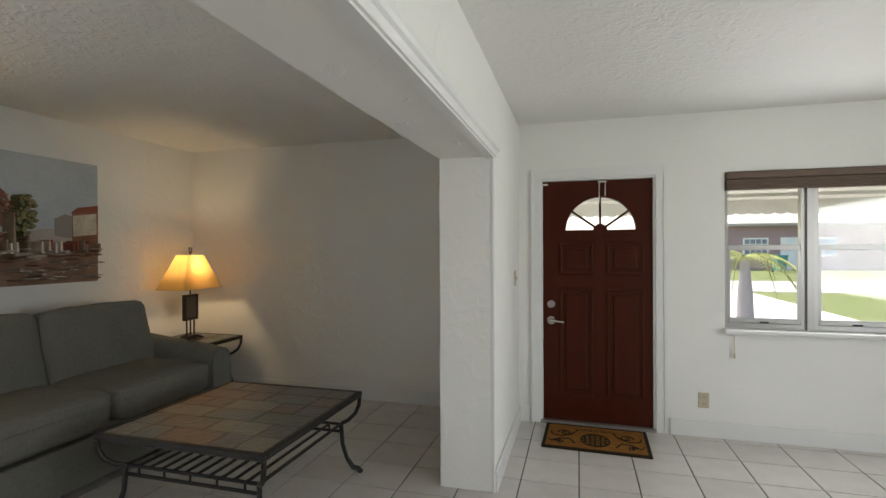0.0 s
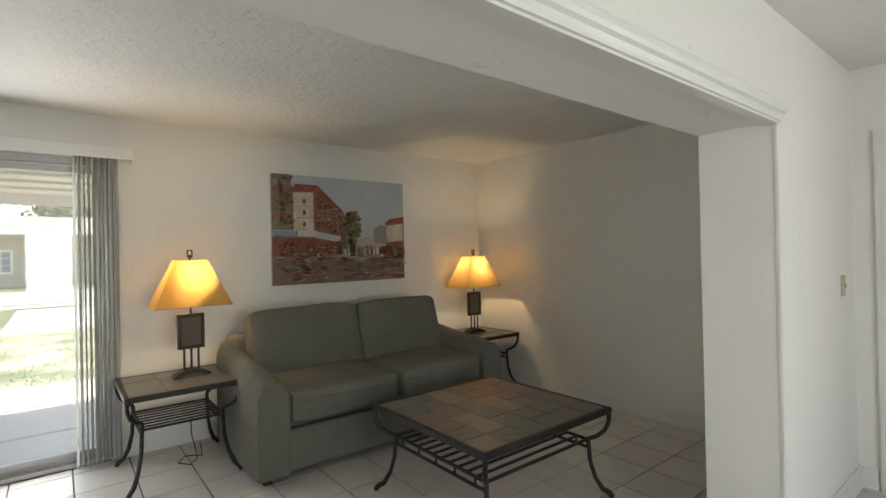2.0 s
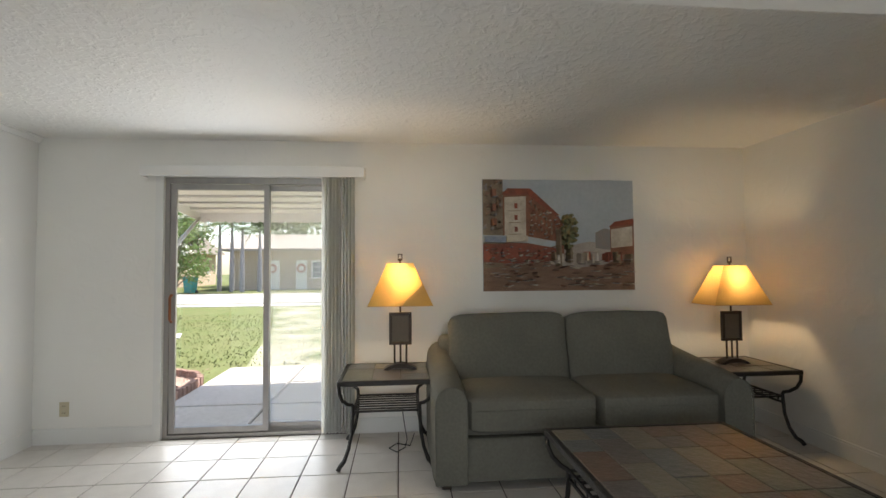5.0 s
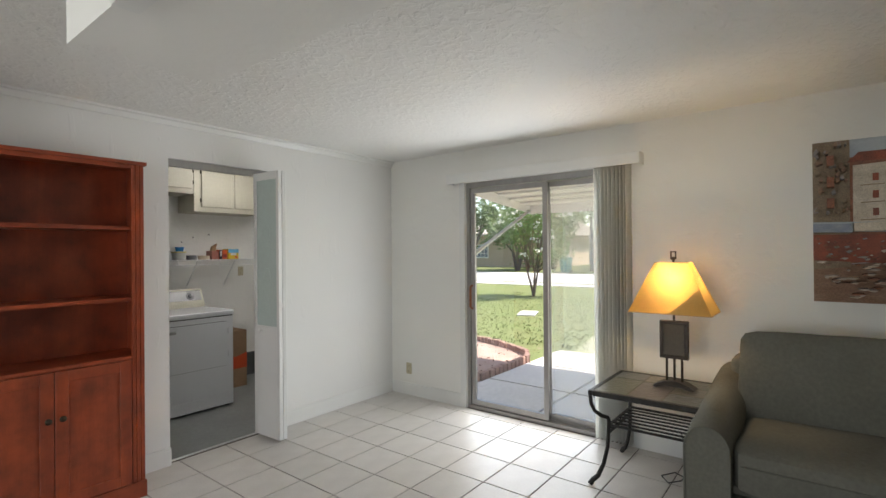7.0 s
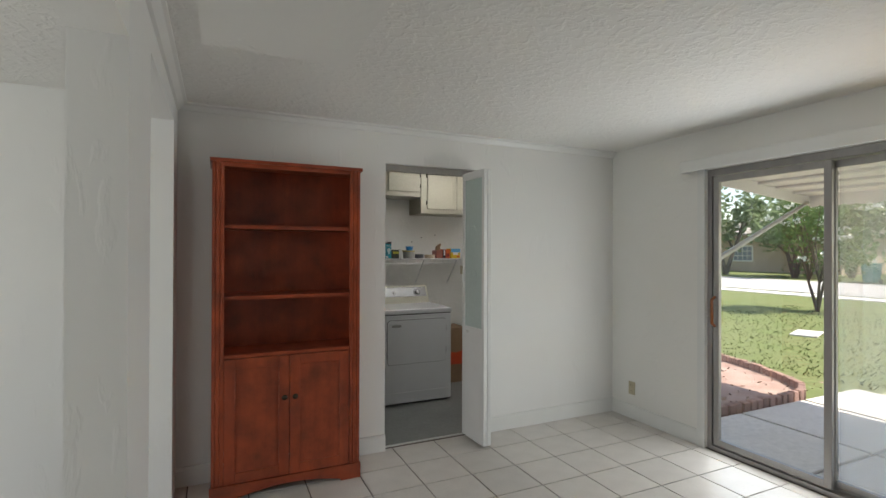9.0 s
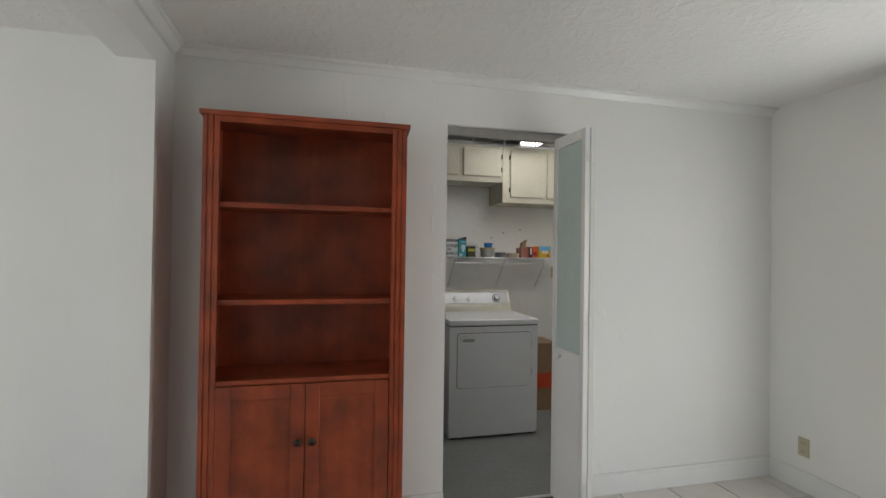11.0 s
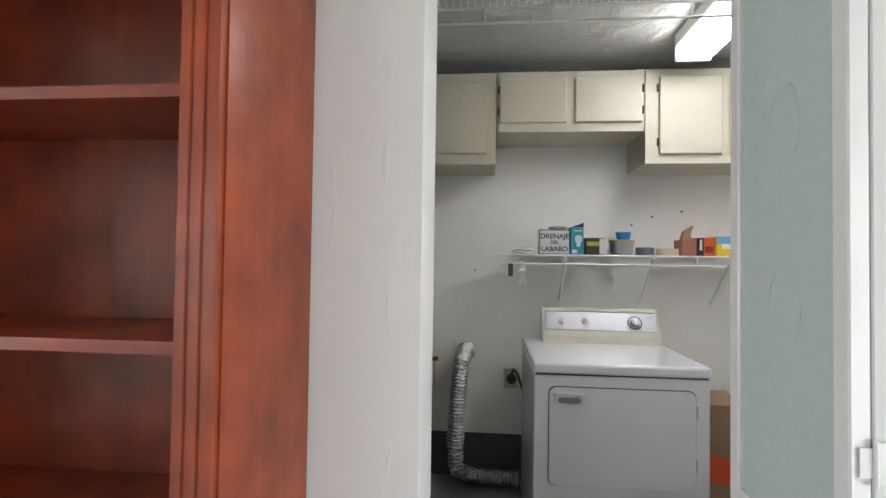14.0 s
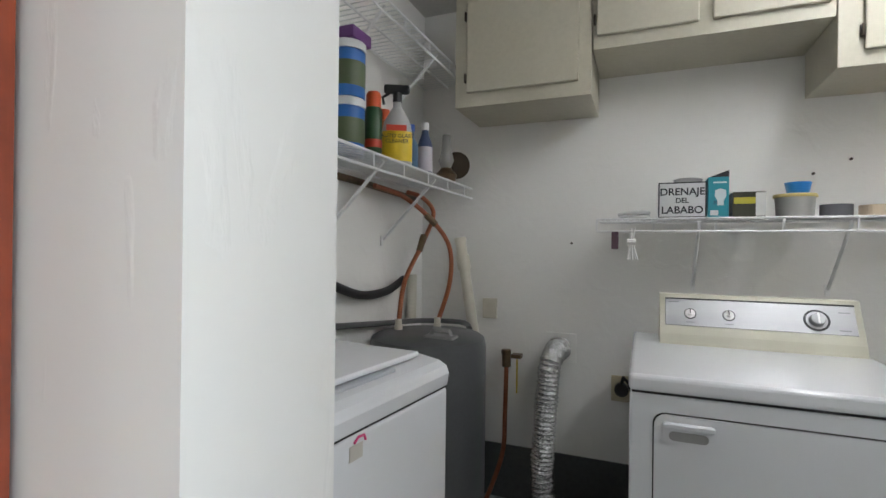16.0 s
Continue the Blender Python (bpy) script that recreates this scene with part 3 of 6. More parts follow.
add_box(bm, -0.13, -0.02, SL1 - 0.035, SL1, 0.0, SLT)
add_box(bm, -0.13, -0.02, SL0 + 0.035, SL1 - 0.035, SLT - 0.05, SLT)
add_box(bm, -0.13, -0.01, SL0 + 0.035, SL1 - 0.035, 0.0, 0.03)
add_box(bm, -0.085, -0.078, SL0 + 0.035, SL1 - 0.035, 0.03, 0.045)
part("frame", bm, M_ALU, sd)
for k, (y0, y1, x) in enumerate(((SL0 + 0.04, 1.80, -0.06), (1.75, SL1 - 0.038, -0.115))):
    bm = bmesh.new()
    z0, z1 = 0.034, SLT - 0.055
    add_box(bm, x, x + 0.03, y0, y0 + 0.045, z0, z1, 0.003, 1)
    add_box(bm, x, x + 0.03, y1 - 0.045, y1, z0, z1, 0.003, 1)
    add_box(bm, x, x + 0.03, y0 + 0.045, y1 - 0.045, z1 - 0.045, z1)
    add_box(bm, x, x + 0.03, y0 + 0.045, y1 - 0.045, z0, z0 + 0.05)
    pf = part("panel_frame", bm, M_ALU, sd)
    g = part("pane", box(x + 0.012, x + 0.017, y0 + 0.045, y1 - 0.045, z0 + 0.05, z1 - 0.045), M_GLASS, pf)
    g.visible_shadow = False
    if k == 1:
        sc = part("haze_screen", box(x - 0.012, x - 0.011, y0 + 0.045, y1 - 0.045, z0 + 0.05, z1 - 0.045), M_SCREEN, pf, "pale screen sheet that adds white haze to the pane")
        sc.visible_shadow = False
    if k == 0:
        bm = bmesh.new()
        add_tube(bm, [(-0.02, y0 + 0.02, 0.94), (0.012, y0 + 0.02, 0.96), (0.012, y0 + 0.02, 1.14), (-0.02, y0 + 0.02, 1.16)], 0.011, 8)
        part("handle", bm, wood("orange_wood", (0.32, 0.10, 0.03), (0.22, 0.07, 0.02)), pf, "reddish wooden pull handle", True)
casing_bm = bmesh.new()
add_box(casing_bm, 0, 0.016, SL0 - 0.06, SL0, 0, SLT + 0.02)
add_box(casing_bm, 0, 0.016, SL1, SL1 + 0.06, 0, SLT + 0.02)
structure("trim_sliding_door", casing_bm, M_TRIM, "white painted casing of the sliding door", "trim")
vb = thing("vertical_blind", "gray-white vertical vinyl blind drawn aside at the sliding door", "blind")
bm = bmesh.new()
add_box(bm, 0.10, 0.115, 0.83, 2.60, 2.118, 2.205, 0.004)
add_box(bm, 0.0, 0.10, 0.83, 0.842, 2.118, 2.205)
add_box(bm, 0.0, 0.10, 2.588, 2.60, 2.118, 2.205)
add_box(bm, 0.0, 0.10, 0.842, 2.588, 2.19, 2.20)
part("valance", bm, M_TRIM, vb)
part("headrail", box(0.035, 0.075, 0.86, 2.56, 2.15, 2.185), M_ALU, vb)
rng = random.Random(4)
for k in range(10):
    y = 2.26 + 0.027 * k
    ang = rng.uniform(-9, 9) - 5
    bm = bmesh.new()
    w = 0.088
    prof = [(-w / 2 + w * i / 6, 0.006 * (1 - (2 * i / 6 - 1) ** 2)) for i in range(7)]
    add_prism(bm, prof + [(px, py - 0.0012) for px, py in prof[::-1]], 0.03, 2.15, 2)
    part("slat", bm, M_BLIND, vb, at=pose(0.055, y, 0, 0, 0, ang))
bm = bmesh.new()
add_tube(bm, [(0.09, 2.30, 2.13), (0.09, 2.30, 1.0)], 0.003, 6)
part("wand", bm, M_WHITE, vb)

# ---- sofa ----
sofa = thing("sofa", "dark gray fabric two-seat sofa against the wall", "sofa", pose(0, 0, 0))
SX0, SX1, SY0, SY1 = 0.16, 1.18, 3.09, 5.15
part("base", box(SX0 + 0.02, SX1 - 0.025, SY0 + 0.17, SY1 - 0.17, 0.05, 0.315, 0.015), M_FABRIC, sofa)
part("deck", box(SX0 + 0.05, SX1 - 0.08, SY0 + 0.19, SY1 - 0.19, 0.316, 0.36, 0.01), M_FABRIC, sofa)


def sofa_arm():
    """A sloped track arm with a rounded top, low in front and rising to the back."""
    bm = bmesh.new()
    secs = 9
    rings = []
    for i in range(secs):
        u = i / (secs - 1)
        x = SX0 + 0.04 + (SX1 - SX0 - 0.04) * u
        top = 0.77 - 0.115 * u ** 0.7 - (0.015 if i == secs - 1 else 0)
        w = 0.105 - (0.012 if i in (0, secs - 1) else 0)
        pts = [(-w, 0.05)] + [(-w, 0.05 + (top - 0.12 - 0.05) * k / 2) for k in (1, 2)]
        pts += [(w * math.cos(a), top - 0.12 + 0.12 * math.sin(a)) for a in [math.pi - math.pi * k / 10 for k in range(1, 10)]]
        pts += [(w, top - 0.12 - (top - 0.17) * k / 2) for k in (0, 1)] + [(w, 0.05)]
        rings.append([bm.verts.new((x, py, pz)) for py, pz in pts])
    for a, b in zip(rings, rings[1:]):
        for k in range(len(a)):
            bm.faces.new((a[k], a[(k + 1) % len(a)], b[(k + 1) % len(a)], b[k]))
    bm.faces.new(rings[0][::-1])
    bm.faces.new(rings[-1])
    return bm


for y in (SY0 + 0.105, SY1 - 0.105):
    arm = part("arm", sofa_arm(), M_FABRIC, sofa, smooth=True, at=pose(0, y, 0))
    bm = bmesh.new()
    top = 0.64
    outline = [(SX1 + 0.004, -0.095, 0.06)] + [(SX1 + 0.004, -0.097 * math.cos(math.pi * k / 10), top - 0.115 + 0.113 * math.sin(math.pi * k / 10)) for k in range(11)] + [(SX1 + 0.004, 0.095, 0.06)]
    add_tube(bm, outline, 0.005, 6)
    part("piping", bm, M_FABRIC, arm)
part("backrest", box(SX0, SX0 + 0.20, SY0 + 0.10, SY1 - 0.10, 0.10, 0.83, 0.05, 4), M_FABRIC, sofa, smooth=True)
mid = (SY0 + SY1) / 2 + 0.02
for k, (y0, y1) in enumerate(((SY0 + 0.20, mid), (mid, SY1 - 0.20))):
    w = y1 - y0 - 0.014
    part("seat_cushion", pillow(0.84, w, 0.215, (0.01, 0.0, 0.16), wobble=0.008, seed=k * 7.0), M_FABRIC, sofa, smooth=True,
         at=pose(0.765, (y0 + y1) / 2, 0.452))
    bm = bmesh.new()
    for zz in (0.485,):
        add_tube(bm, [(1.186, y0 + 0.05, zz), (1.188, (y0 + y1) / 2, zz + 0.003), (1.186, y1 - 0.05, zz)], 0.005, 6)
    part("piping", bm, M_FABRIC, sofa)
    part("back_cushion", pillow(0.21, w + (0.05 if k == 0 else 0.03), 0.54, (0.42, 0.0, 0.05), wobble=0.016, seed=3 + k * 11.0), M_FABRIC, sofa, smooth=True,
         at=pose(0.475, (y0 + y1) / 2 + (-0.015 if k == 0 else 0.01), 0.735, 0, -13, 0))
for x in (SX1 - 0.09, SX0 + 0.1):
    for y in (SY0 + 0.08, SY1 - 0.08):
        part("foot", box(x - 0.03, x + 0.03, y - 0.03, y + 0.03, 0, 0.052, 0.006), M_BRONZE, sofa)

# ---- slate-top iron tables ----
SLATES = [material("slate_" + n, tuple(1.35 * v for v in c), 0.33, second=tuple(1.3 * v for v in s), scale=9, amount=0.9, fine=0.18, bump=0.3, bump_scale=30) for n, c, s in (
    ("gray", (0.105, 0.11, 0.105), (0.06, 0.065, 0.065)), ("rust", (0.135, 0.078, 0.055), (0.085, 0.062, 0.05)),
    ("tan", (0.165, 0.138, 0.10), (0.10, 0.092, 0.072)), ("green", (0.10, 0.10, 0.075), (0.065, 0.07, 0.055)),
    ("plum", (0.11, 0.09, 0.08), (0.07, 0.06, 0.055)))]

M_SLATE_JOINT = material("gray_joint", (0.20, 0.19, 0.17), 0.9, scale=20, fine=0.15)


def slate_table(name, label, w, d, h, nx, ny, seed, shelf_z, bars, m):
    """w along x, d along y. Iron frame, slate tiles of mixed colours, scrolled legs, barred shelf."""
    t = thing(name, label, "table", m)
    x0, x1, y0, y1 = -w / 2, w / 2, -d / 2, d / 2
    bm = bmesh.new()
    e = 0.028
    add_box(bm, x0, x1, y0, y0 + e, h - 0.034, h, 0.004, 1)
    add_box(bm, x0, x1, y1 - e, y1, h - 0.034, h, 0.004, 1)
    add_box(bm, x0, x0 + e, y0 + e, y1 - e, h - 0.034, h, 0.004, 1)
    add_box(bm, x1 - e, x1, y0 + e, y1 - e, h - 0.034, h, 0.004, 1)
    part("top_frame", bm, M_IRON, t)
    part("grout_bed", box(x0 + e, x1 - e, y0 + e, y1 - e, h - 0.026, h - 0.006), M_SLATE_JOINT, t)
    rr = random.Random(seed)
    sx, sy = (w - 2 * e) / nx, (d - 2 * e) / ny
    used = set()
    order = 0
    for j in range(ny):
        for i in range(nx):
            if (i, j) in used:
                continue
            wi = 2 if (i + 1 < nx and (i + 1, j) not in used and rr.random() < 0.33) else 1
            for q in range(wi):
                used.add((i + q, j))
            a0, a1 = x0 + e + i * sx + 0.003, x0 + e + (i + wi) * sx - 0.003
            b0, b1 = y0 + e + j * sy + 0.003, y0 + e + (j + 1) * sy - 0.003
            top = h - 0.001 + rr.uniform(-0.0012, 0.0012)
            part("slate_tile", box(a0, a1, b0, b1, h - 0.006, top, 0.002, 1), SLATES[(order * 3 + rr.randrange(3)) % 5], t)
            order += 1
    # legs: a C scroll inwards under the top, then an S to a splayed foot
    for ax in (-1, 1):
        for ay in (-1, 1):
            bm = bmesh.new()
            cx, cy = ax * (w / 2 - 0.012), ay * (d / 2 - 0.012)
            ux, uy = -ax * 0.7071, -ay * 0.7071
            hh = h - 0.034
            prof = [(0.0, hh), (0.004, hh - 0.05), (0.028, hh - 0.10), (0.075, hh - 0.135), (0.115, hh - 0.148), (0.122, hh - 0.165), (0.120, shelf_z - 0.02),
                    (0.112, 0.62 * shelf_z), (0.085, 0.34 * shelf_z), (0.045, 0.14 * shelf_z), (0.012, 0.03), (-0.008, 0.004)]
            pts = []
            for i in range(len(prof) - 1):
                for s in (0.0, 0.5):
                    pts.append(tuple(prof[i][k] + (prof[i + 1][k] - prof[i][k]) * s for k in (0, 1)))
            pts.append(prof[-1])
            add_tube(bm, [(cx + ux * o, cy + uy * o, z) for o, z in pts], 0.013, 8, radii=[0.0125 + 0.004 * max(0, 1 - z / 0.12) for o, z in pts])
            part("leg", bm, M_IRON, t, smooth=True)
    ix, iy = w / 2 - 0.10, d / 2 - 0.10
    bm = bmesh.new()
    for zz in (shelf_z, shelf_z - 0.045):
        add_box(bm, -ix, ix, -iy - 0.006, -iy + 0.006, zz - 0.007, zz + 0.007)
        add_box(bm, -ix, ix, iy - 0.006, iy + 0.006, zz - 0.007, zz + 0.007)
    for k in range(5):
        for yy in (-iy, iy):
            xx = -ix + 2 * ix * (k + 0.5) / 5
            add_box(bm, xx - 0.004, xx + 0.004, yy - 0.004, yy + 0.004, shelf_z - 0.045, shelf_z)
    add_box(bm, -ix - 0.006, -ix + 0.006, -iy, iy, shelf_z - 0.007, shelf_z + 0.007)
    add_box(bm, ix - 0.006, ix + 0.006, -iy, iy, shelf_z - 0.007, shelf_z + 0.007)
    part("shelf_frame", bm, M_IRON, t)
    for k in range(bars):
        yy = -iy + 2 * iy * (k + 1) / (bars + 1)
        xx = -ix + 2 * ix * (k + 1) / (bars + 1)
        part("shelf_bar", box(xx - 0.008, xx + 0.008, -iy, iy, shelf_z - 0.004, shelf_z + 0.004), M_IRON, t)
    return t


slate_table("coffee_table", "square coffee table with mottled slate top and black iron legs", 0.98, 1.00, 0.515, 6, 6, 5, 0.33, 10, pose(2.095, 4.14, 0))
st1 = slate_table("side_table", "slate-topped black iron side table by the sliding door", 0.64, 0.66, 0.60, 3, 3, 2, 0.37, 6, pose(0.465, 2.79, 0))
slate_table("side_table", "slate-topped black iron side table in the room corner", 0.62, 0.60, 0.565, 3, 3, 9, 0.35, 6, pose(0.37, 5.64, 0))


def table_lamp(label, x, y, z, rot):
    t = thing("table_lamp", label, "lamp", pose(x, y, z, 0, 0, rot), "pair of table lamps")
    bm = bmesh.new()
    n = 12
    out = [(-0.125 + 0.25 * i / n, 0.045 * math.sin(math.pi * i / n) ** 0.8 + 0.004) for i in range(n + 1)]
    add_prism(bm, [(px, pz) for px, pz in out] + [(0.10, 0.0), (0.05, 0.014), (-0.05, 0.014), (-0.10, 0.0)], -0.045, 0.045, 1)
    part("base", bm, M_BRONZE, t)
    for px in (-0.045, 0.0, 0.045):
        bm = bmesh.new()
        add_tube(bm, [(px, 0, 0.035), (px, 0, 0.20)], 0.0075, 8)
        part("post", bm, M_BRONZE, t)
    bm = bmesh.new()
    for a0, a1, b0, b1 in ((-0.085, 0.085, 0.185, 0.208), (-0.085, 0.085, 0.405, 0.428), (-0.085, -0.062, 0.208, 0.405), (0.062, 0.085, 0.208, 0.405)):
        add_box(bm, a0, a1, -0.016, 0.016, b0, b1, 0.003, 1)
    part("body_frame", bm, M_BRONZE, t)
    part("body_panel", box(-0.062, 0.062, -0.009, 0.009, 0.208, 0.405), material("dark_taupe_panel", (0.10, 0.085, 0.065), 0.6, scale=12, fine=0.15), t)
    bm = bmesh.new()
    add_tube(bm, [(0, 0, 0.428), (0, 0, 0.815)], 0.0075, 8)
    add_tube(bm, [(0, 0, 0.815), (0, 0, 0.836)], 0.012, 10)
    part("stem", bm, M_BRONZE, t)
    bm = bmesh.new()
    for sx in (-0.014, 0.014):
        add_box(bm, sx - 0.004, sx + 0.004, -0.004, 0.004, 0.82, 0.865)
    add_box(bm, -0.018, 0.018, -0.004, 0.004, 0.865, 0.872)
    part("finial", bm, M_BRONZE, t)
    bm = bmesh.new()
    lo, hi, zl, zh = 0.24, 0.098, 0.485, 0.80
    q = [(-1, -1), (1, -1), (1, 1), (-1, 1)]
    a = [bm.verts.new((sx * lo, sy * lo * 0.66, zl)) for sx, sy in q]
    b = [bm.verts.new((sx * hi, sy * hi * 0.7, zh)) for sx, sy in q]
    for k in range(4):
        bm.faces.new((a[k], a[(k + 1) % 4], b[(k + 1) % 4], b[k]))
    bmesh.ops.solidify(bm, geom=bm.faces[:], thickness=0.002)
    sh = part("shade", bm, M_SHADE, t, "glowing parchment square lampshade")
    for (w1, zz) in ((lo, zl), (hi, zh)):
        bm = bmesh.new()
        f = 0.66 if zz == zl else 0.7
        loop = [(sx * w1, sy * w1 * f, zz) for sx, sy in q]
        for k in range(4):
            add_tube(bm, [loop[k], loop[(k + 1) % 4]], 0.0028, 6)
        part("shade_trim", bm, M_SHADE_EDGE, sh)
    bm = bmesh.new()
    add_lathe(bm, [(0.012, 0.51), (0.014, 0.54), (0.028, 0.585), (0.03, 0.61), (0.02, 0.635), (0.002, 0.646)], 0.02, 0, 16)
    part("bulb", bm, emissive("warm_bulb", (1.0, 0.62, 0.25), 1.5), t, smooth=True)
    point_lamp("lamp_bulb_light", (x, y, z + 0.69), 4.6, (1.0, 0.74, 0.42), 0.03)
    return t


table_lamp("bronze table lamp with lit square shade beside the sofa arm", 0.42, 2.89, 0.602, 90)
table_lamp("bronze table lamp with lit square shade in the corner", 0.37, 5.59, 0.567, 90)
bm = bmesh.new()
add_tube(bm, [(0.30, 2.90, 0.28), (0.22, 2.92, 0.12), (0.25, 2.94, 0.02), (0.40, 2.92, 0.008), (0.48, 2.86, 0.008), (0.40, 2.80, 0.008), (0.30, 2.86, 0.008), (0.36, 2.96, 0.008), (0.10, 3.0, 0.01)], 0.004, 6)
tagged(part("lamp_cord", bm, M_BLACK, smooth=True), "black lamp cord coiled on the floor", "cable")

# ---- painting ----
def painting():
    t = thing("painting", "unframed canvas painting of a European street in browns and blue-gray", "painting")
    Y0, Y1, Z0, Z1, X = 3.60, 4.945, 1.162, 2.125, 0.034
    part("canvas", box(0.002, X, Y0, Y1, Z0, Z1, 0.002, 1), material("canvas_sky", (0.36, 0.42, 0.48), 0.6, second=(0.54, 0.56, 0.57), scale=2.2, amount=0.6, fine=0.04, bump=0.3, bump_scale=60), t)
    W, Hh = Y1 - Y0, Z1 - Z0
    brick = material("paint_brick", (0.36, 0.14, 0.075), 0.6, second=(0.16, 0.075, 0.045), scale=10, amount=0.7, fine=0.35, bump=0.4, bump_scale=60)
    dark = material("paint_umber", (0.17, 0.11, 0.07), 0.6, second=(0.34, 0.27, 0.18), scale=12, amount=0.7, fine=0.35, bump=0.4, bump_scale=60)
    cream = material("paint_cream", (0.72, 0.66, 0.56), 0.6, second=(0.38, 0.30, 0.22), scale=14, amount=0.7, fine=0.2, bump=0.4, bump_scale=60)
    street = material("paint_street", (0.20, 0.10, 0.06), 0.6, second=(0.36, 0.24, 0.17), scale=9, amount=0.8, fine=0.35, stretch=(1, 1, 4), bump=0.5, bump_scale=60)
    red = material("paint_red", (0.38, 0.09, 0.045), 0.6, second=(0.16, 0.06, 0.04), scale=16, fine=0.3)
    green = material("paint_green", (0.07, 0.15, 0.08), 0.6, second=(0.32, 0.20, 0.07), scale=30, amount=0.6, fine=0.3)
    blue = material("paint_awning", (0.42, 0.50, 0.56), 0.6, second=(0.42, 0.42, 0.42), scale=16, fine=0.2)
    blue_dark = material("paint_blue", (0.16, 0.20, 0.28), 0.6, second=(0.34, 0.36, 0.40), scale=16, fine=0.2)
    haze = material("paint_far", (0.24, 0.24, 0.24), 0.6, second=(0.30, 0.25, 0.22), scale=12, fine=0.2)
    glint = material("paint_light", (0.72, 0.66, 0.58), 0.6, scale=12)
    mist = material("paint_mist", (0.52, 0.46, 0.41), 0.6, second=(0.36, 0.29, 0.24), scale=9, amount=0.7, fine=0.15, bump=0.4, bump_scale=60)
    layer = [0]

    def patch(nm, uv, mt2):
        layer[0] += 1
        d = X + 0.0004 * layer[0]
        bm2 = bmesh.new()
        add_prism(bm2, [(Y0 + u * W, Z1 - v * Hh) for u, v in uv], X - 0.001, d, 0)
        part(nm, bm2, mt2, t)
    patch("painted_street", [(0, 1), (1, 1), (1, 0.66), (0.62, 0.70), (0.45, 0.72), (0.0, 0.78)], street)
    patch("painted_mist", [(0.42, 0.76), (0.46, 0.67), (0.55, 0.60), (0.70, 0.56), (0.88, 0.60), (0.92, 0.70), (0.80, 0.77), (0.60, 0.80)], mist)
    patch("painted_far_block", [(0.74, 0.62), (0.74, 0.48), (0.80, 0.44), (0.86, 0.46), (0.86, 0.64)], haze)
    patch("painted_block", [(0.84, 0.68), (0.84, 0.42), (1, 0.385), (1, 0.68)], brick)
    patch("painted_block", [(0.845, 0.62), (0.845, 0.45), (0.99, 0.42), (0.99, 0.60)], cream)
    patch("painted_roof", [(0.83, 0.43), (0.87, 0.38), (1, 0.35), (1, 0.40)], red)
    patch("painted_street_block", [(0.0, 0.80), (0.0, 0.0), (0.13, 0.0), (0.13, 0.78)], dark)
    patch("painted_block", [(0.13, 0.76), (0.13, 0.11), (0.29, 0.10), (0.50, 0.34), (0.53, 0.42), (0.53, 0.70)], brick)
    patch("painted_facade", [(0.14, 0.52), (0.14, 0.16), (0.28, 0.15), (0.28, 0.53)], cream)
    patch("painted_roof", [(0.12, 0.14), (0.16, 0.08), (0.31, 0.08), (0.50, 0.32), (0.49, 0.345), (0.29, 0.135)], red)
    patch("painted_awning", [(0.0, 0.56), (0.0, 0.50), (0.28, 0.51), (0.48, 0.56), (0.48, 0.62), (0.28, 0.57)], blue)
    patch("painted_shopfront", [(0.0, 0.74), (0.0, 0.58), (0.28, 0.58), (0.50, 0.63), (0.50, 0.72), (0.28, 0.76)], red)
    rr = random.Random(8)
    for fl in range(3):
        u, v = 0.205, 0.215 + 0.105 * fl
        patch("painted_window", [(u, v + 0.045), (u, v), (u + 0.020, v), (u + 0.020, v + 0.045)], red)
        patch("painted_ledge", [(0.165, v + 0.072), (0.165, v + 0.066), (0.245, v + 0.064), (0.245, v + 0.069)], dark)
    for fl in range(3):
        for k in range(6):
            u = 0.31 + 0.033 * k
            v = 0.20 + 0.10 * fl + 0.045 * k * (1 - 0.33 * fl)
            patch("painted_window", [(u, v + 0.034), (u, v), (u + 0.011, v + 0.008), (u + 0.011, v + 0.036)], dark)
    for k in range(90):
        u = rr.uniform(0.29, 0.52)
        v = rr.uniform(0.14 + 0.95 * (u - 0.29), 0.50 + 0.25 * (u - 0.29))
        s = rr.uniform(0.004, 0.012)
        patch("painted_dab", [(u, v), (u + s, v - 0.5 * s), (u + 1.4 * s, v + 0.4 * s), (u + 0.4 * s, v + s)], rr.choice((brick, red, dark, cream, haze, brick)))
    for k in range(60):
        u, v = rr.uniform(0.0, 0.48), rr.uniform(0.60, 0.74)
        s = rr.uniform(0.006, 0.018)
        patch("painted_dab", [(u, v), (u + s, v - 0.4 * s), (u + 1.3 * s, v + 0.3 * s), (u + 0.4 * s, v + 0.7 * s)], rr.choice((brick, dark, haze, cream, red, brick)))
    for k in range(40):
        u, v = rr.uniform(0.0, 0.12), rr.uniform(0.02, 0.48)
        s = rr.uniform(0.008, 0.02)
        patch("painted_dab", [(u, v), (u + s * 0.7, v - s), (u + s, v + 0.6 * s), (u + 0.3 * s, v + s)], rr.choice((dark, haze, street)))
    patch("painted_awning", [(0.0, 0.565), (0.0, 0.515), (0.135, 0.518), (0.135, 0.57)], blue_dark)
    patch("painted_awning", [(0.14, 0.565), (0.14, 0.515), (0.275, 0.512), (0.275, 0.562)], cream)
    for fl in range(3):
        u, v = 0.05, 0.10 + 0.13 * fl
        patch("painted_window", [(u, v + 0.06), (u, v), (u + 0.025, v), (u + 0.025, v + 0.06)], brick)
    for k in range(60):
        a = rr.uniform(0, 6.283)
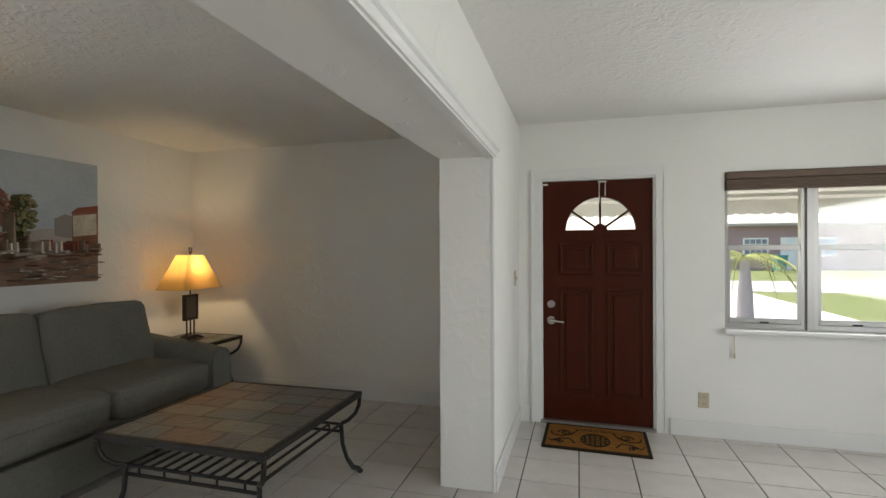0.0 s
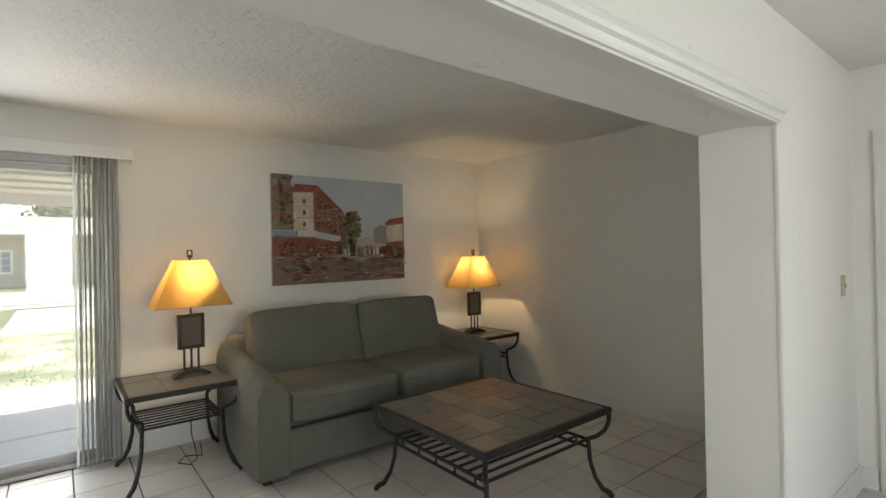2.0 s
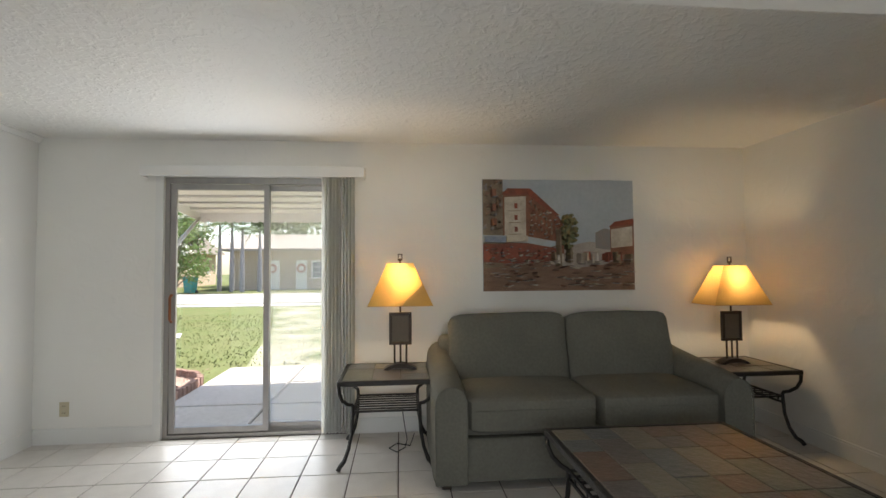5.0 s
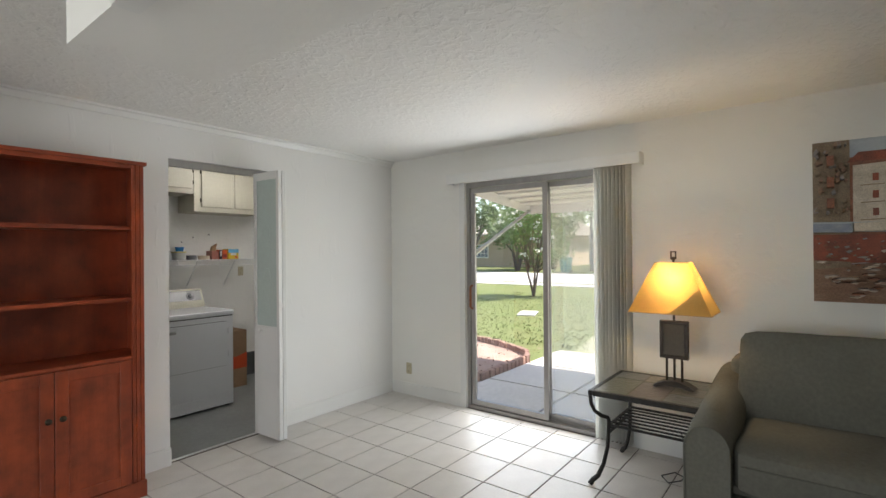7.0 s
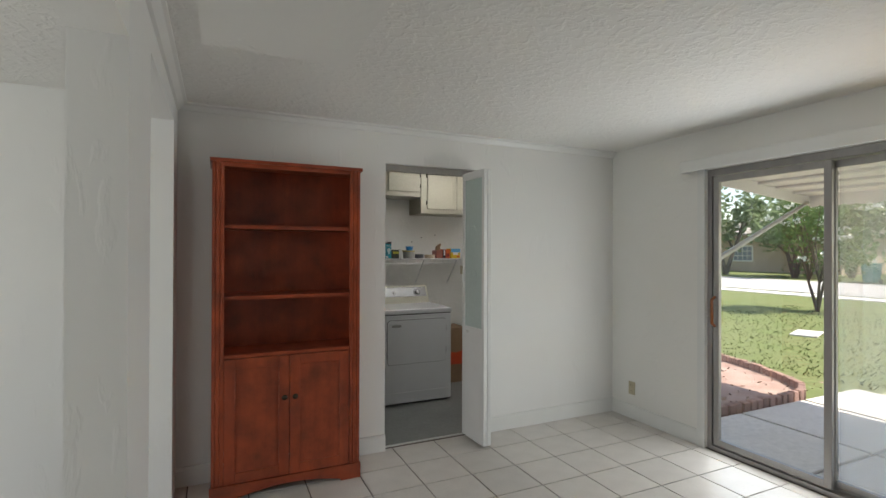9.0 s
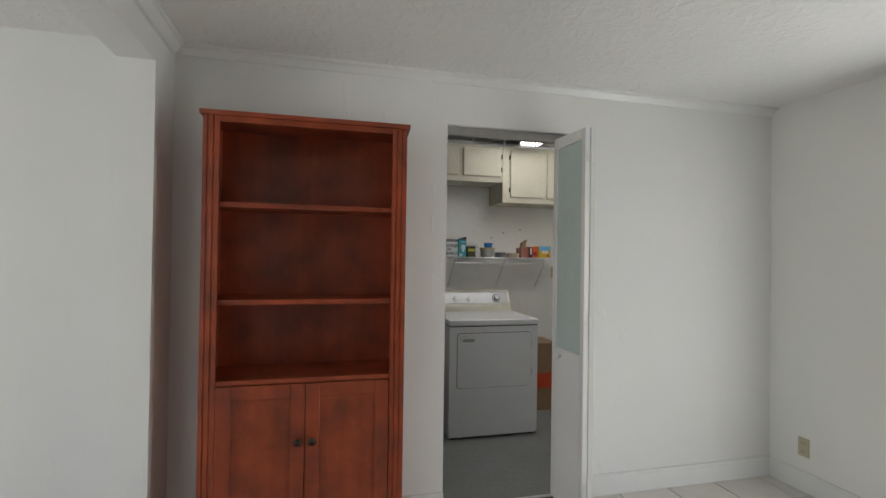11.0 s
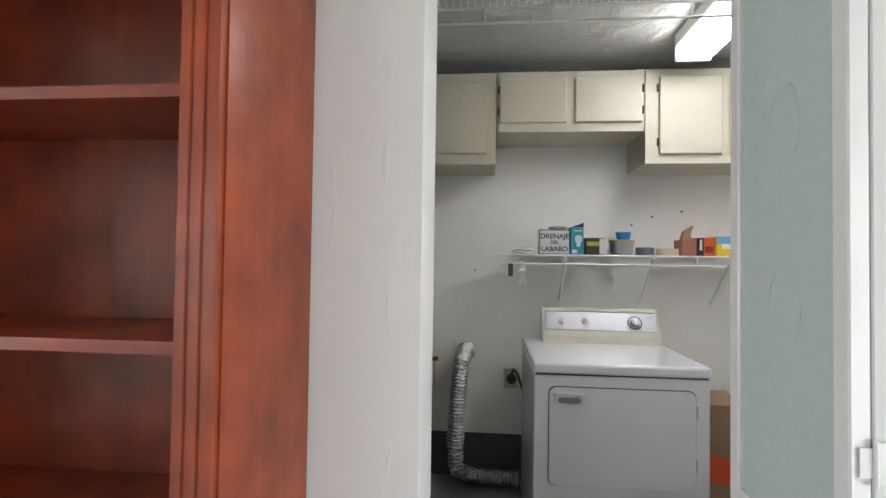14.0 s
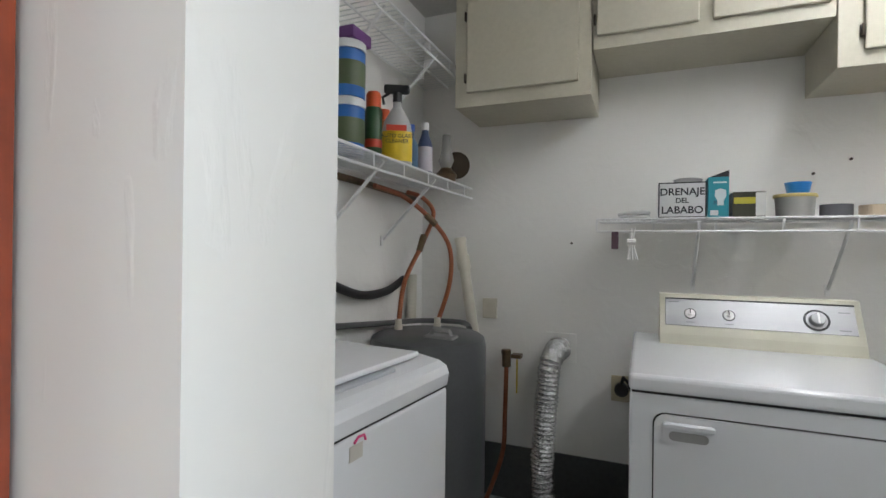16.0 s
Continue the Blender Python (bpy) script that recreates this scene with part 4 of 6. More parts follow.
        r = rr.random() ** 0.5
        u, v = 0.545 + 0.05 * r * math.cos(a), 0.50 + 0.19 * r * math.sin(a)
        if v > 0.60:
            u = 0.545 + (u - 0.545) * 0.8
        s = rr.uniform(0.008, 0.016)
        patch("painted_foliage", [(u - s, v), (u, v - 1.3 * s), (u + s, v), (u, v + 1.3 * s)], green)
    patch("painted_trunk", [(0.54, 0.75), (0.543, 0.62), (0.552, 0.62), (0.556, 0.75)], dark)
    patch("painted_lamp_post", [(0.474, 0.78), (0.477, 0.46), (0.483, 0.46), (0.486, 0.78)], dark)
    for k in range(14):
        u = 0.40 + 0.55 * rr.random()
        v = 0.655 + 0.03 * rr.random()
        patch("painted_stroke", [(u, v + 0.075), (u + 0.002, v), (u + 0.010, v), (u + 0.014, v + 0.075)], rr.choice((dark, red, cream, glint)))
    for k in range(110):
        u, v = rr.random() * 0.94, 0.72 + 0.25 * rr.random()
        s = rr.uniform(0.012, 0.05)
        patch("painted_stroke", [(u, v), (u + s * 0.5, v - 0.006), (u + s, v - 0.004), (u + s * 0.6, v + 0.006)], rr.choice((mist, cream, street, brick, mist)))
    return t


painting()

# ---- doormat ----
dm = thing("doormat", "orange-brown coir doormat with black scroll print at the front door", "doormat", pose(4.03, 5.555, 0.001, 0, 0, -1.5))
part("pad", box(-0.36, 0.36, -0.225, 0.225, 0, 0.014, 0.004), M_MAT, dm)
bm = bmesh.new()
for a0, a1, b0, b1 in ((-0.37, 0.37, -0.235, -0.213), (-0.37, 0.37, 0.213, 0.235), (-0.37, -0.345, -0.213, 0.213), (0.345, 0.37, -0.213, 0.213)):
    add_box(bm, a0, a1, b0, b1, 0, 0.0152)
part("border", bm, M_MAT_EDGE, dm)
bm = bmesh.new()
def mat_line(pts, r=0.006):
    add_tube(bm, [(x, y, 0.0135) for x, y in pts], r, 6)
for sg in (-1, 1):
    mat_line([(sg * (0.22 + 0.055 * (1 - k / 14) * math.cos(k * 0.75)), 0.05 + 0.055 * (1 - k / 14) * math.sin(k * 0.75)) for k in range(14)])
    mat_line([(sg * 0.13, 0.12), (sg * 0.17, 0.03), (sg * 0.24, -0.02), (sg * 0.31, 0.0), (sg * 0.32, 0.06)])
    mat_line([(sg * 0.14, -0.14), (sg * 0.18, -0.06), (sg * 0.25, -0.07), (sg * 0.31, -0.13), (sg * 0.33, -0.08)])
    mat_line([(sg * (0.25 + 0.035 * (1 - k / 12) * math.cos(k * 0.8)), -0.13 + 0.035 * (1 - k / 12) * math.sin(k * 0.8)) for k in range(12)])
mat_line([(0.10 * math.cos(2 * math.pi * k / 20), -0.045 + 0.115 * math.sin(2 * math.pi * k / 20)) for k in range(21)])
for k in range(-2, 3):
    hh = 0.11 * math.sqrt(max(0.05, 1 - (k * 0.036 / 0.10) ** 2))
    mat_line([(k * 0.036, -0.045 - hh), (k * 0.036, -0.045 + hh)])
    mat_line([(-hh * 0.9, -0.045 + k * 0.042), (hh * 0.9, -0.045 + k * 0.042)])
part("scroll_print", bm, M_MAT_EDGE, dm)
text_mesh("WELCOME", 0.062, M_MAT_EDGE, dm, pose(0, 0.15, 0.0145, 0, 0, 180), "lettering")

# ---- bookcase ----
bk = thing("bookcase", "tall cherry bookcase with empty open shelves above two doors", "bookcase")
BX0, BX1, BF, BT = 2.537, 3.445, 0.335, 2.03
D = 0.02


def bookcase_board(front, z0, z1, name, mt, inner=True):
    """A board whose west end follows the slightly splayed side panel."""
    bm = bmesh.new()
    if inner:
        add_prism(bm, [(2.5265, 0.022), (BX1 - 0.032, 0.022), (BX1 - 0.032, front), (2.5265 + 0.108 * (front - 0.022), front)], z0, z1, 2)
    else:
        add_prism(bm, [(2.498, 0.006), (BX1 + 0.004, 0.006), (BX1 + 0.004, front), (2.530, front)], z0, z1, 2)
    return part(name, bm, mt, bk)


bm = bmesh.new()
add_prism(bm, [(2.506, 0.012), (2.526, 0.012), (2.559, BF - D), (2.539, BF - D)], 0.0, BT, 2)
part("side_panel", bm, M_CHERRY, bk)
part("side_panel", box(BX1 - 0.032, BX1 - 0.012, 0.012, BF - D, 0.0, BT), M_CHERRY, bk)
part("back_panel", box(2.5262, BX1 - 0.032, 0.012, 0.022, 0.06, BT), M_CHERRY, bk)
for x0 in (BX0 + 0.006, BX1 - 0.076):
    bm = bmesh.new()
    line = [(x0, BF - D), (x0 + 0.067, BF - D), (x0 + 0.067, BF)]
    for gx in (0.047, 0.023):
        line += [(x0 + gx + 0.004, BF), (x0 + gx + 0.002, BF - 0.004), (x0 + gx - 0.002, BF - 0.004), (x0 + gx - 0.004, BF)]
    line += [(x0, BF)]
    add_prism(bm, line, 0.0, BT, 2)
    part("fluted_stile", bm, M_CHERRY, bk)
bookcase_board(BF + 0.014, BT, BT + 0.02, "top", M_CHERRY_H, False)
part("top_rail", box(BX0 + 0.074, BX1 - 0.076, BF - D, BF - 0.004, BT - 0.025, BT), M_CHERRY_H, bk)
for z in (1.645, 1.212):
    bookcase_board(BF - 0.025, z - 0.012, z + 0.010, "shelf", M_CHERRY_H)
bookcase_board(BF - D - 0.001, 0.850, 0.870, "fixed_shelf", M_CHERRY_H)
bookcase_board(BF - D - 0.001, 0.075, 0.095, "bottom_shelf", M_CHERRY_H)
part("middle_rail", box(BX0 + 0.074, BX1 - 0.076, BF - D, BF - 0.004, 0.8485, 0.870, 0.002, 1), M_CHERRY_H, bk)
xm = (BX0 + BX1) / 2
for x0, x1, kx in ((BX0 + 0.078, xm - 0.002, xm - 0.032), (xm + 0.002, BX1 - 0.078, xm + 0.032)):
    bm = bmesh.new()
    s = 0.062
    z0, z1 = 0.10, 0.846
    add_box(bm, x0, x0 + s, BF - 0.014, BF + 0.004, z0, z1, 0.002, 1)
    add_box(bm, x1 - s, x1, BF - 0.014, BF + 0.004, z0, z1, 0.002, 1)
    add_box(bm, x0 + s, x1 - s, BF - 0.014, BF + 0.004, z1 - s, z1, 0.002, 1)
    add_box(bm, x0 + s, x1 - s, BF - 0.014, BF + 0.004, z0, z0 + s, 0.002, 1)
    dr = part("door", bm, M_CHERRY, bk)
    part("door_panel", box(x0 + s, x1 - s, BF - 0.012, BF - 0.004, z0 + s, z1 - s), M_CHERRY, dr)
    bm = bmesh.new()
    add_lathe(bm, [(0.006, 0), (0.006, 0.012), (0.015, 0.018), (0.017, 0.026), (0.012, 0.032), (0.002, 0.034)], n=16)
    bmesh.ops.rotate(bm, cent=(0, 0, 0), matrix=Matrix.Rotation(radians(-90), 3, "X"), verts=bm.verts[:])
    bmesh.ops.translate(bm, vec=(kx, BF + 0.004, 0.59), verts=bm.verts[:])
    part("knob", bm, M_HINGE, dr, "dark turned knob", True)
bm = bmesh.new()
n = 12
arch = [(BX0 + 0.13 + (BX1 - BX0 - 0.26) * k / n, 0.012 + 0.04 * math.sin(math.pi * k / n)) for k in range(n + 1)]
add_prism(bm, [(BX0 + 0.0, 0.0), (BX0 + 0.0, 0.098), (BX1, 0.098), (BX1, 0.0), (BX1 - 0.13, 0.0)] + arch[::-1] + [(BX0 + 0.13, 0.0)], BF - 0.004, BF + 0.012, 1)
part("plinth", bm, M_CHERRY_H, bk)
for k in range(7):
    part("shelf_pin", box(BX1 - 0.036, BX1 - 0.032, 0.075, 0.081, 1.05 + 0.06 * k, 1.056 + 0.06 * k), M_BLACK, bk)

# ---- bifold door ----
bf = tagged(new("door_3"), "white bifold door with frosted glass upper panels, folded open", "door", kind="structure")


def bifold_panel(w):
    """Panel from x=0 to w, 35 mm thick around y=0."""
    bm = bmesh.new()
    s, t0 = 0.034, 0.016
    H0, H1 = 0.018, 2.13
    add_box(bm, 0, s, -t0, t0, H0, H1, 0.003, 1)
    add_box(bm, w - s, w, -t0, t0, H0, H1, 0.003, 1)
    add_box(bm, s, w - s, -t0, t0, H1 - 0.06, H1)
    add_box(bm, s, w - s, -t0, t0, H0, 0.90)
    return bm


def place_between(a, b):
    ang = math.degrees(math.atan2(b[1] - a[1], b[0] - a[0]))
    return math.hypot(b[0] - a[0], b[1] - a[1]), pose(a[0], a[1], 0, 0, 0, ang)


for a, b in (((1.455, -0.035), (1.522, 0.296)), ((1.557, 0.296), (1.570, -0.035))):
    w, m = place_between(a, b)
    pn = part("leaf", bifold_panel(w), M_TRIM, bf, at=m)
    part("frosted_pane", box(0.034, w - 0.034, -0.006, 0.006, 0.90, 2.07), M_FROST, pn)
    if a[0] > 1.48:
        bm = bmesh.new()
        for r, zc in ((0.045, 1.28), (0.045, 1.62)):
            add_tube(bm, [(w / 2 + r * math.cos(k * 0.4), 0.0065, zc + 1.8 * r * math.sin(k * 0.4)) for k in range(11)], 0.0014, 6)
            add_tube(bm, [(w / 2 + r * math.cos(k * 0.4), -0.0065, zc + 1.8 * r * math.sin(k * 0.4)) for k in range(11)], 0.0014, 6)
        part("etched_ornament", bm, material("etched_line", (0.48, 0.57, 0.54), 0.5), pn)
        for sgn in (1, -1):
            bm = bmesh.new()
            add_lathe(bm, [(0.008, 0), (0.008, 0.012), (0.018, 0.02), (0.019, 0.028), (0.012, 0.034), (0.001, 0.035)], n=16)
            bmesh.ops.rotate(bm, cent=(0, 0, 0), matrix=Matrix.Rotation(radians(-90 * sgn), 3, "X"), verts=bm.verts[:])
            bmesh.ops.translate(bm, vec=(w - 0.10, sgn * 0.016, 0.86), verts=bm.verts[:])
            part("knob", bm, M_WHITE, pn, "small white knob", True)
for z in (0.20, 1.075, 1.97):
    bm = bmesh.new()
    add_box(bm, 1.520, 1.537, 0.298, 0.3005, z - 0.03, z + 0.03)
    add_box(bm, 1.543, 1.561, 0.298, 0.3005, z - 0.022, z + 0.022)
    add_tube(bm, [(1.540, 0.302, z - 0.034), (1.540, 0.302, z + 0.034)], 0.0035, 8)
    part("hinge", bm, M_TRIM, bf, "painted metal hinge")
bm = bmesh.new()
add_box(bm, LD0, LD1, -0.07, -0.04, LDT - 0.028, LDT)
add_box(bm, LD0, LD1, -0.075, -0.07, LDT - 0.05, LDT)
add_box(bm, LD0, LD1, -0.04, -0.035, LDT - 0.05, LDT)
part("track", bm, M_ALU, bf, "aluminium overhead track")
structure("trim_laundry_threshold", box(LD0, LD1, -0.065, -0.052, -0.006, 0.004), M_TRIM, "broken white tile edge at the laundry threshold", "trim")

# ---- laundry: dryer ----
dy = thing("dryer", "white front-loading clothes dryer with steel control panel", "dryer")
AX0, AX1, AF, AB = 1.092, 1.886, -1.262, -2.10
part("body", box(AX0, AX1, AB, AF, LF + 0.02, 0.832, 0.008), M_APPL, dy)
bm = bmesh.new()
add_box(bm, AX0 - 0.004, AX1 + 0.004, AB, AF + 0.012, 0.839, 0.890, 0.014, 3)
part("top", bm, M_APPL, dy)
part("seam", box(AX0 + 0.006, AX1 - 0.006, AB + 0.01, AF - 0.004, 0.831, 0.840), M_BLACK, dy)
part("kick_panel", box(AX0 + 0.005, AX1 - 0.005, AF - 0.002, AF + 0.004, LF + 0.025, LF + 0.135, 0.003), M_APPL, dy)
for fx in (AX0 + 0.05, AX1 - 0.05):
    for fy in (AB + 0.05, AF - 0.06):
        part("foot", box(fx - 0.02, fx + 0.02, fy - 0.02, fy + 0.02, LF, LF + 0.022), M_BLACK, dy)


def round_rect(x0, x1, z0, z1, r, n=6):
    pts = []
    for cx, cz, a0 in ((x1 - r, z1 - r, 0), (x0 + r, z1 - r, 90), (x0 + r, z0 + r, 180), (x1 - r, z0 + r, 270)):
        for k in range(n + 1):
            a = radians(a0 + 90 * k / n)
            pts.append((cx + r * math.cos(a), cz + r * math.sin(a)))
    return pts


bm = bmesh.new()
add_prism(bm, round_rect(1.155, 1.821, 0.318, 0.781, 0.035), AF - 0.002, AF + 0.0015, 1)
part("door_gap", bm, M_BLACK, dy)
bm = bmesh.new()
add_prism(bm, round_rect(1.159, 1.817, 0.322, 0.777, 0.033), AF - 0.002, AF + 0.009, 1)
dd = part("door", bm, M_APPL, dy)
bm = bmesh.new()
add_prism(bm, round_rect(1.655, 1.795, 0.697, 0.757, 0.01), AF + 0.009, AF + 0.017, 1)
part("door_handle", bm, M_APPL, dd, "white moulded door pull")
bm = bmesh.new()
add_prism(bm, round_rect(1.673, 1.777, 0.707, 0.734, 0.013), AF + 0.0165, AF + 0.0185, 1)
part("pull_recess", bm, material("recess_shade_gray", (0.34, 0.34, 0.33), 0.5), dd)
part("handle_lip", box(1.658, 1.792, AF + 0.016, AF + 0.026, 0.742, 0.756, 0.003), M_APPL, dd)
for z in (0.44, 0.68):
    part("hinge", box(1.140, 1.153, AF, AF + 0.012, z - 0.03, z + 0.03, 0.002), M_APPL, dy)
bm = bmesh.new()
add_prism(bm, [(-1.83, 0.889), (-1.845, 0.93), (-1.925, 1.085), (-1.985, 1.085), (-2.04, 0.889)], 1.108, 1.785, 0)
cp = part("control_panel", bm, M_APPL_CREAM, dy, "cream plastic control console")
PM = pose(1.4465, -1.890, 1.006, 63, 0, 180)
part("steel_face", box(-0.318, 0.318, -0.052, 0.062, 0.006, 0.009, 0.001, 1), M_STEEL, cp, "brushed steel control face", at=PM)
part("dark_strip", box(-0.318, 0.318, 0.062, 0.067, 0.0, 0.011), M_BLACK, cp, at=PM)
for kx, r in ((-0.226, 0.0225), (-0.089, 0.0225), (0.197, 0.042)):
    bm = bmesh.new()
    add_lathe(bm, [(r, 0.009), (r, 0.0115), (r * 0.80, 0.0118), (r * 0.78, 0.010)], kx, 0.0, 28)
    kb = part("dial_ring", bm, M_BLACK, cp, at=PM)
    bm = bmesh.new()
    f, kh = (0.62, 0.037) if r > 0.03 else (0.35, 0.019)
    add_lathe(bm, [(r * 0.82, 0.009), (r * 0.82, 0.0125), (r * f, 0.0135), (r * f * 0.92, kh - 0.003), (r * f * 0.8, kh), (0.001, kh)], kx, 0.0, 28)
    k2 = part("knob", bm, M_STEEL if r > 0.03 else M_WHITE, cp, at=PM, smooth=True)
    part("pointer", box(kx - 0.0018, kx + 0.0018, -r * 0.1, r * 0.75, 0.0125, 0.0205) if r < 0.03 else box(kx - 0.0025, kx + 0.0025, -r * 0.5, r * 0.5, 0.036, 0.041), M_BLACK if r < 0.03 else M_WHITE, k2)
for kx, ky, w in ((-0.226, -0.036, 0.03), (-0.089, -0.036, 0.03), (-0.285, 0.050, 0.04), (0.285, 0.035, 0.035), (0.28, -0.035, 0.035)):
    part("print_bar", box(kx - w / 2, kx + w / 2, ky - 0.002, ky + 0.002, 0.008, 0.0096), material("print_gray", (0.2, 0.2, 0.21), 0.5), cp, at=PM)

# washer
wa = thing("washer", "white top-loading washing machine beside the doorway", "washer")
bm = bmesh.new()
add_box(bm, 2.37, 3.03, -0.975, -0.33, LF, 0.862, 0.012, 3)
part("body", bm, M_APPL, wa)
bm = bmesh.new()
pr = [(2.372, 0.865), (2.366, 0.90), (2.375, 0.922), (2.40, 0.934), (2.47, 0.945), (2.88, 0.958), (2.88, 0.865)]
add_prism(bm, [(a, b) for a, b in pr], -0.975, -0.33, 1)
part("top_deck", bm, M_APPL, wa)
part("seam", box(2.372, 3.02, -0.972, -0.333, 0.860, 0.867), M_BLACK, wa)
part("lid", box(2.44, 2.86, -0.92, -0.385, 0.950, 0.966, 0.006, 3), M_APPL, wa)
part("lid_pull", box(2.425, 2.462, -0.78, -0.53, 0.936, 0.948, 0.004), material("shadow_gray", (0.45, 0.47, 0.50), 0.4), wa)
part("console", box(2.88, 3.04, -0.975, -0.33, 0.865, 1.10, 0.02, 3), M_APPL, wa)
bm = bmesh.new()
add_tube(bm, [(2.3685, -0.545, 0.842), (2.3685, -0.56, 0.852), (2.3685, -0.58, 0.850), (2.3685, -0.585, 0.838)], 0.003, 6)
part("pink_mark", bm, flat_color("pink_ink", (0.75, 0.06, 0.22)), wa, "pink marker scribble")
part("sticker_trace", box(2.3685, 2.3705, -0.575, -0.53, 0.805, 0.838), flat_color("old_adhesive", (0.55, 0.52, 0.47)), wa)

wa.matrix_world = Matrix.Translation((2.375, -0.985, 0)) @ Matrix.Rotation(radians(-6), 4, "Z") @ Matrix.Diagonal((0.92, 1, 1, 1)) @ Matrix.Translation((-2.37, 0.975, 0))

# water heater
wh = thing("water_heater", "squat dark gray electric water heater in the laundry corner", "water heater")
HX, HY = 2.775, -1.74
bm = bmesh.new()
add_lathe(bm, [(0.255, LF + 0.02), (0.27, LF + 0.03), (0.27, 0.82), (0.262, 0.855), (0.24, 0.868), (0.10, 0.878), (0.001, 0.88)], HX, HY, 40)
part("tank", bm, M_HEATER, wh, smooth=True)
bm = bmesh.new()
add_lathe(bm, [(0.26, LF), (0.26, LF + 0.02), (0.25, LF + 0.022), (0.001, LF + 0.022)], HX, HY, 32)
part("base_ring", bm, M_BLACK, wh)
for z0, z1 in ((0.40, 0.72), (0.08, 0.34)):
    part("access_panel", box(2.52, 2.535, HY - 0.09, HY + 0.09, z0, z1, 0.01, 2), M_HEATER, wh)
part("top_cover", box(2.60, 2.74, -1.68, -1.60, 0.865, 0.884, 0.008, 2), material("worn_gray", (0.25, 0.25, 0.24), 0.5), wh)
bm = bmesh.new()
add_tube(bm, [(2.62, -1.64, 0.88), (2.63, -1.64, 0.905), (2.70, -1.64, 0.91), (2.72, -1.64, 0.88)], 0.010, 8)
part("cable_clamp", bm, M_ALU, wh)


def hose(name, label, pts, r, mt, rib=0.0, category="pipe", n=10):
    """A bent pipe through the given points, rounded, ribbed if wanted."""
    ps = [Vector(p) for p in pts]
    fine = []
    for i in range(len(ps) - 1):
        p0, p1, p2, p3 = ps[max(i - 1, 0)], ps[i], ps[i + 1], ps[min(i + 2, len(ps) - 1)]
        steps = max(4, int((p2 - p1).length / (0.006 if rib else 0.02)))
        for k in range(steps):
            u = k / steps
            fine.append(0.5 * ((2 * p1) + (p2 - p0) * u + (2 * p0 - 5 * p1 + 4 * p2 - p3) * u * u + (3 * p1 - p0 - 3 * p2 + p3) * u ** 3))
    fine.append(ps[-1])
    bm = bmesh.new()
    radii = [r * (1 + (rib if i % 2 else 0)) for i in range(len(fine))]
    add_tube(bm, fine, r, n, radii=radii)
    return tagged(part(name, bm, mt, None, smooth=not rib), label, category)


hose("water_hose", "corrugated copper water connector", [(2.92, -1.72, 0.90), (2.93, -1.80, 1.10), (2.90, -1.95, 1.30), (2.89, -2.05, 1.45), (2.93, -2.0, 1.53), (2.97, -1.90, 1.55)], 0.011, M_COPPER, 0.12)
hose("water_hose", "corrugated copper water connector", [(2.78, -1.86, 0.90), (2.74, -1.92, 1.10), (2.76, -1.95, 1.28), (2.86, -1.93, 1.42), (2.95, -1.80, 1.52), (3.0, -1.62, 1.55)], 0.011, M_COPPER, 0.12)
for at in ((2.92, -1.72, 0.878), (2.78, -1.86, 0.878)):
    bm = bmesh.new()
    add_lathe(bm, [(0.019, 0), (0.019, 0.022), (0.016, 0.024), (0.016, 0.05), (0.001, 0.05)], n=12)
    tagged(part("pipe_fitting", bm, M_PVC, at=pose(*at)), "pale fitting on top of the heater", "pipe fitting")
for a, b in (((2.905, -1.91, 1.25), (2.90, -1.95, 1.33)), ((2.83, -1.945, 1.385), (2.875, -1.92, 1.435))):
    bm = bmesh.new()
    add_tube(bm, [a, b], 0.017, 8)
    tagged(part("pipe_fitting", bm, M_BRASS), "tarnished brass coupling on a copper hose", "pipe fitting")
hose("supply_pipe", "dark metal supply pipe along the wall", [(3.03, -1.35, 1.56), (3.03, -1.62, 1.555), (3.03, -1.92, 1.545), (3.035, -2.12, 1.54)], 0.016, M_BRASS)
hose("drain_hose", "black drain hose clipped to the wall", [(3.03, -0.95, 1.17), (3.03, -1.25, 1.13), (3.03, -1.55, 1.05), (3.03, -1.80, 1.05), (3.03, -1.98, 1.10)], 0.020, M_BLACK)
hose("conduit", "gray flexible conduit running to the heater", [(3.04, -0.9, 0.99), (3.035, -1.3, 0.94), (3.03, -1.8, 0.89), (2.96, -2.08, 0.87), (2.75, -2.12, 0.87), (2.66, -2.0, 0.86)], 0.014, material("conduit_gray", (0.13, 0.13, 0.13), 0.5))
hose("standpipe", "white plastic standpipe in the corner", [(3.03, -2.08, 0.88), (3.03, -2.085, 1.12)], 0.028, M_PVC)
pv = thing("vent_pipe", "leaning yellowed PVC pipe with coupling", "pipe")
bm = bmesh.new()
add_tube(bm, [(2.80, -2.23, 1.30), (2.705, -2.20, 0.80), (2.68, -2.19, 0.62)], 0.030, 14)
part("pipe", bm, M_PVC, pv, smooth=True)
bm = bmesh.new()
add_tube(bm, [(2.786, -2.226, 1.225), (2.772, -2.221, 1.15)], 0.037, 14)
part("coupling", bm, M_PVC, pv, smooth=True)
bm = bmesh.new()
add_tube(bm, [(2.804, -2.231, 1.325), (2.80, -2.23, 1.30)], 0.034, 14)
part("end_cap", bm, M_PVC, pv, smooth=True)
bm = bmesh.new()
add_tube(bm, [(2.55, -2.27, 0.70), (2.52, -2.20, 0.70)], 0.020, 10)
add_tube(bm, [(2.52, -2.20, 0.73), (2.52, -2.20, 0.64)], 0.024, 10)
add_box(bm, 2.44, 2.49, -2.23, -2.18, 0.69, 0.71)
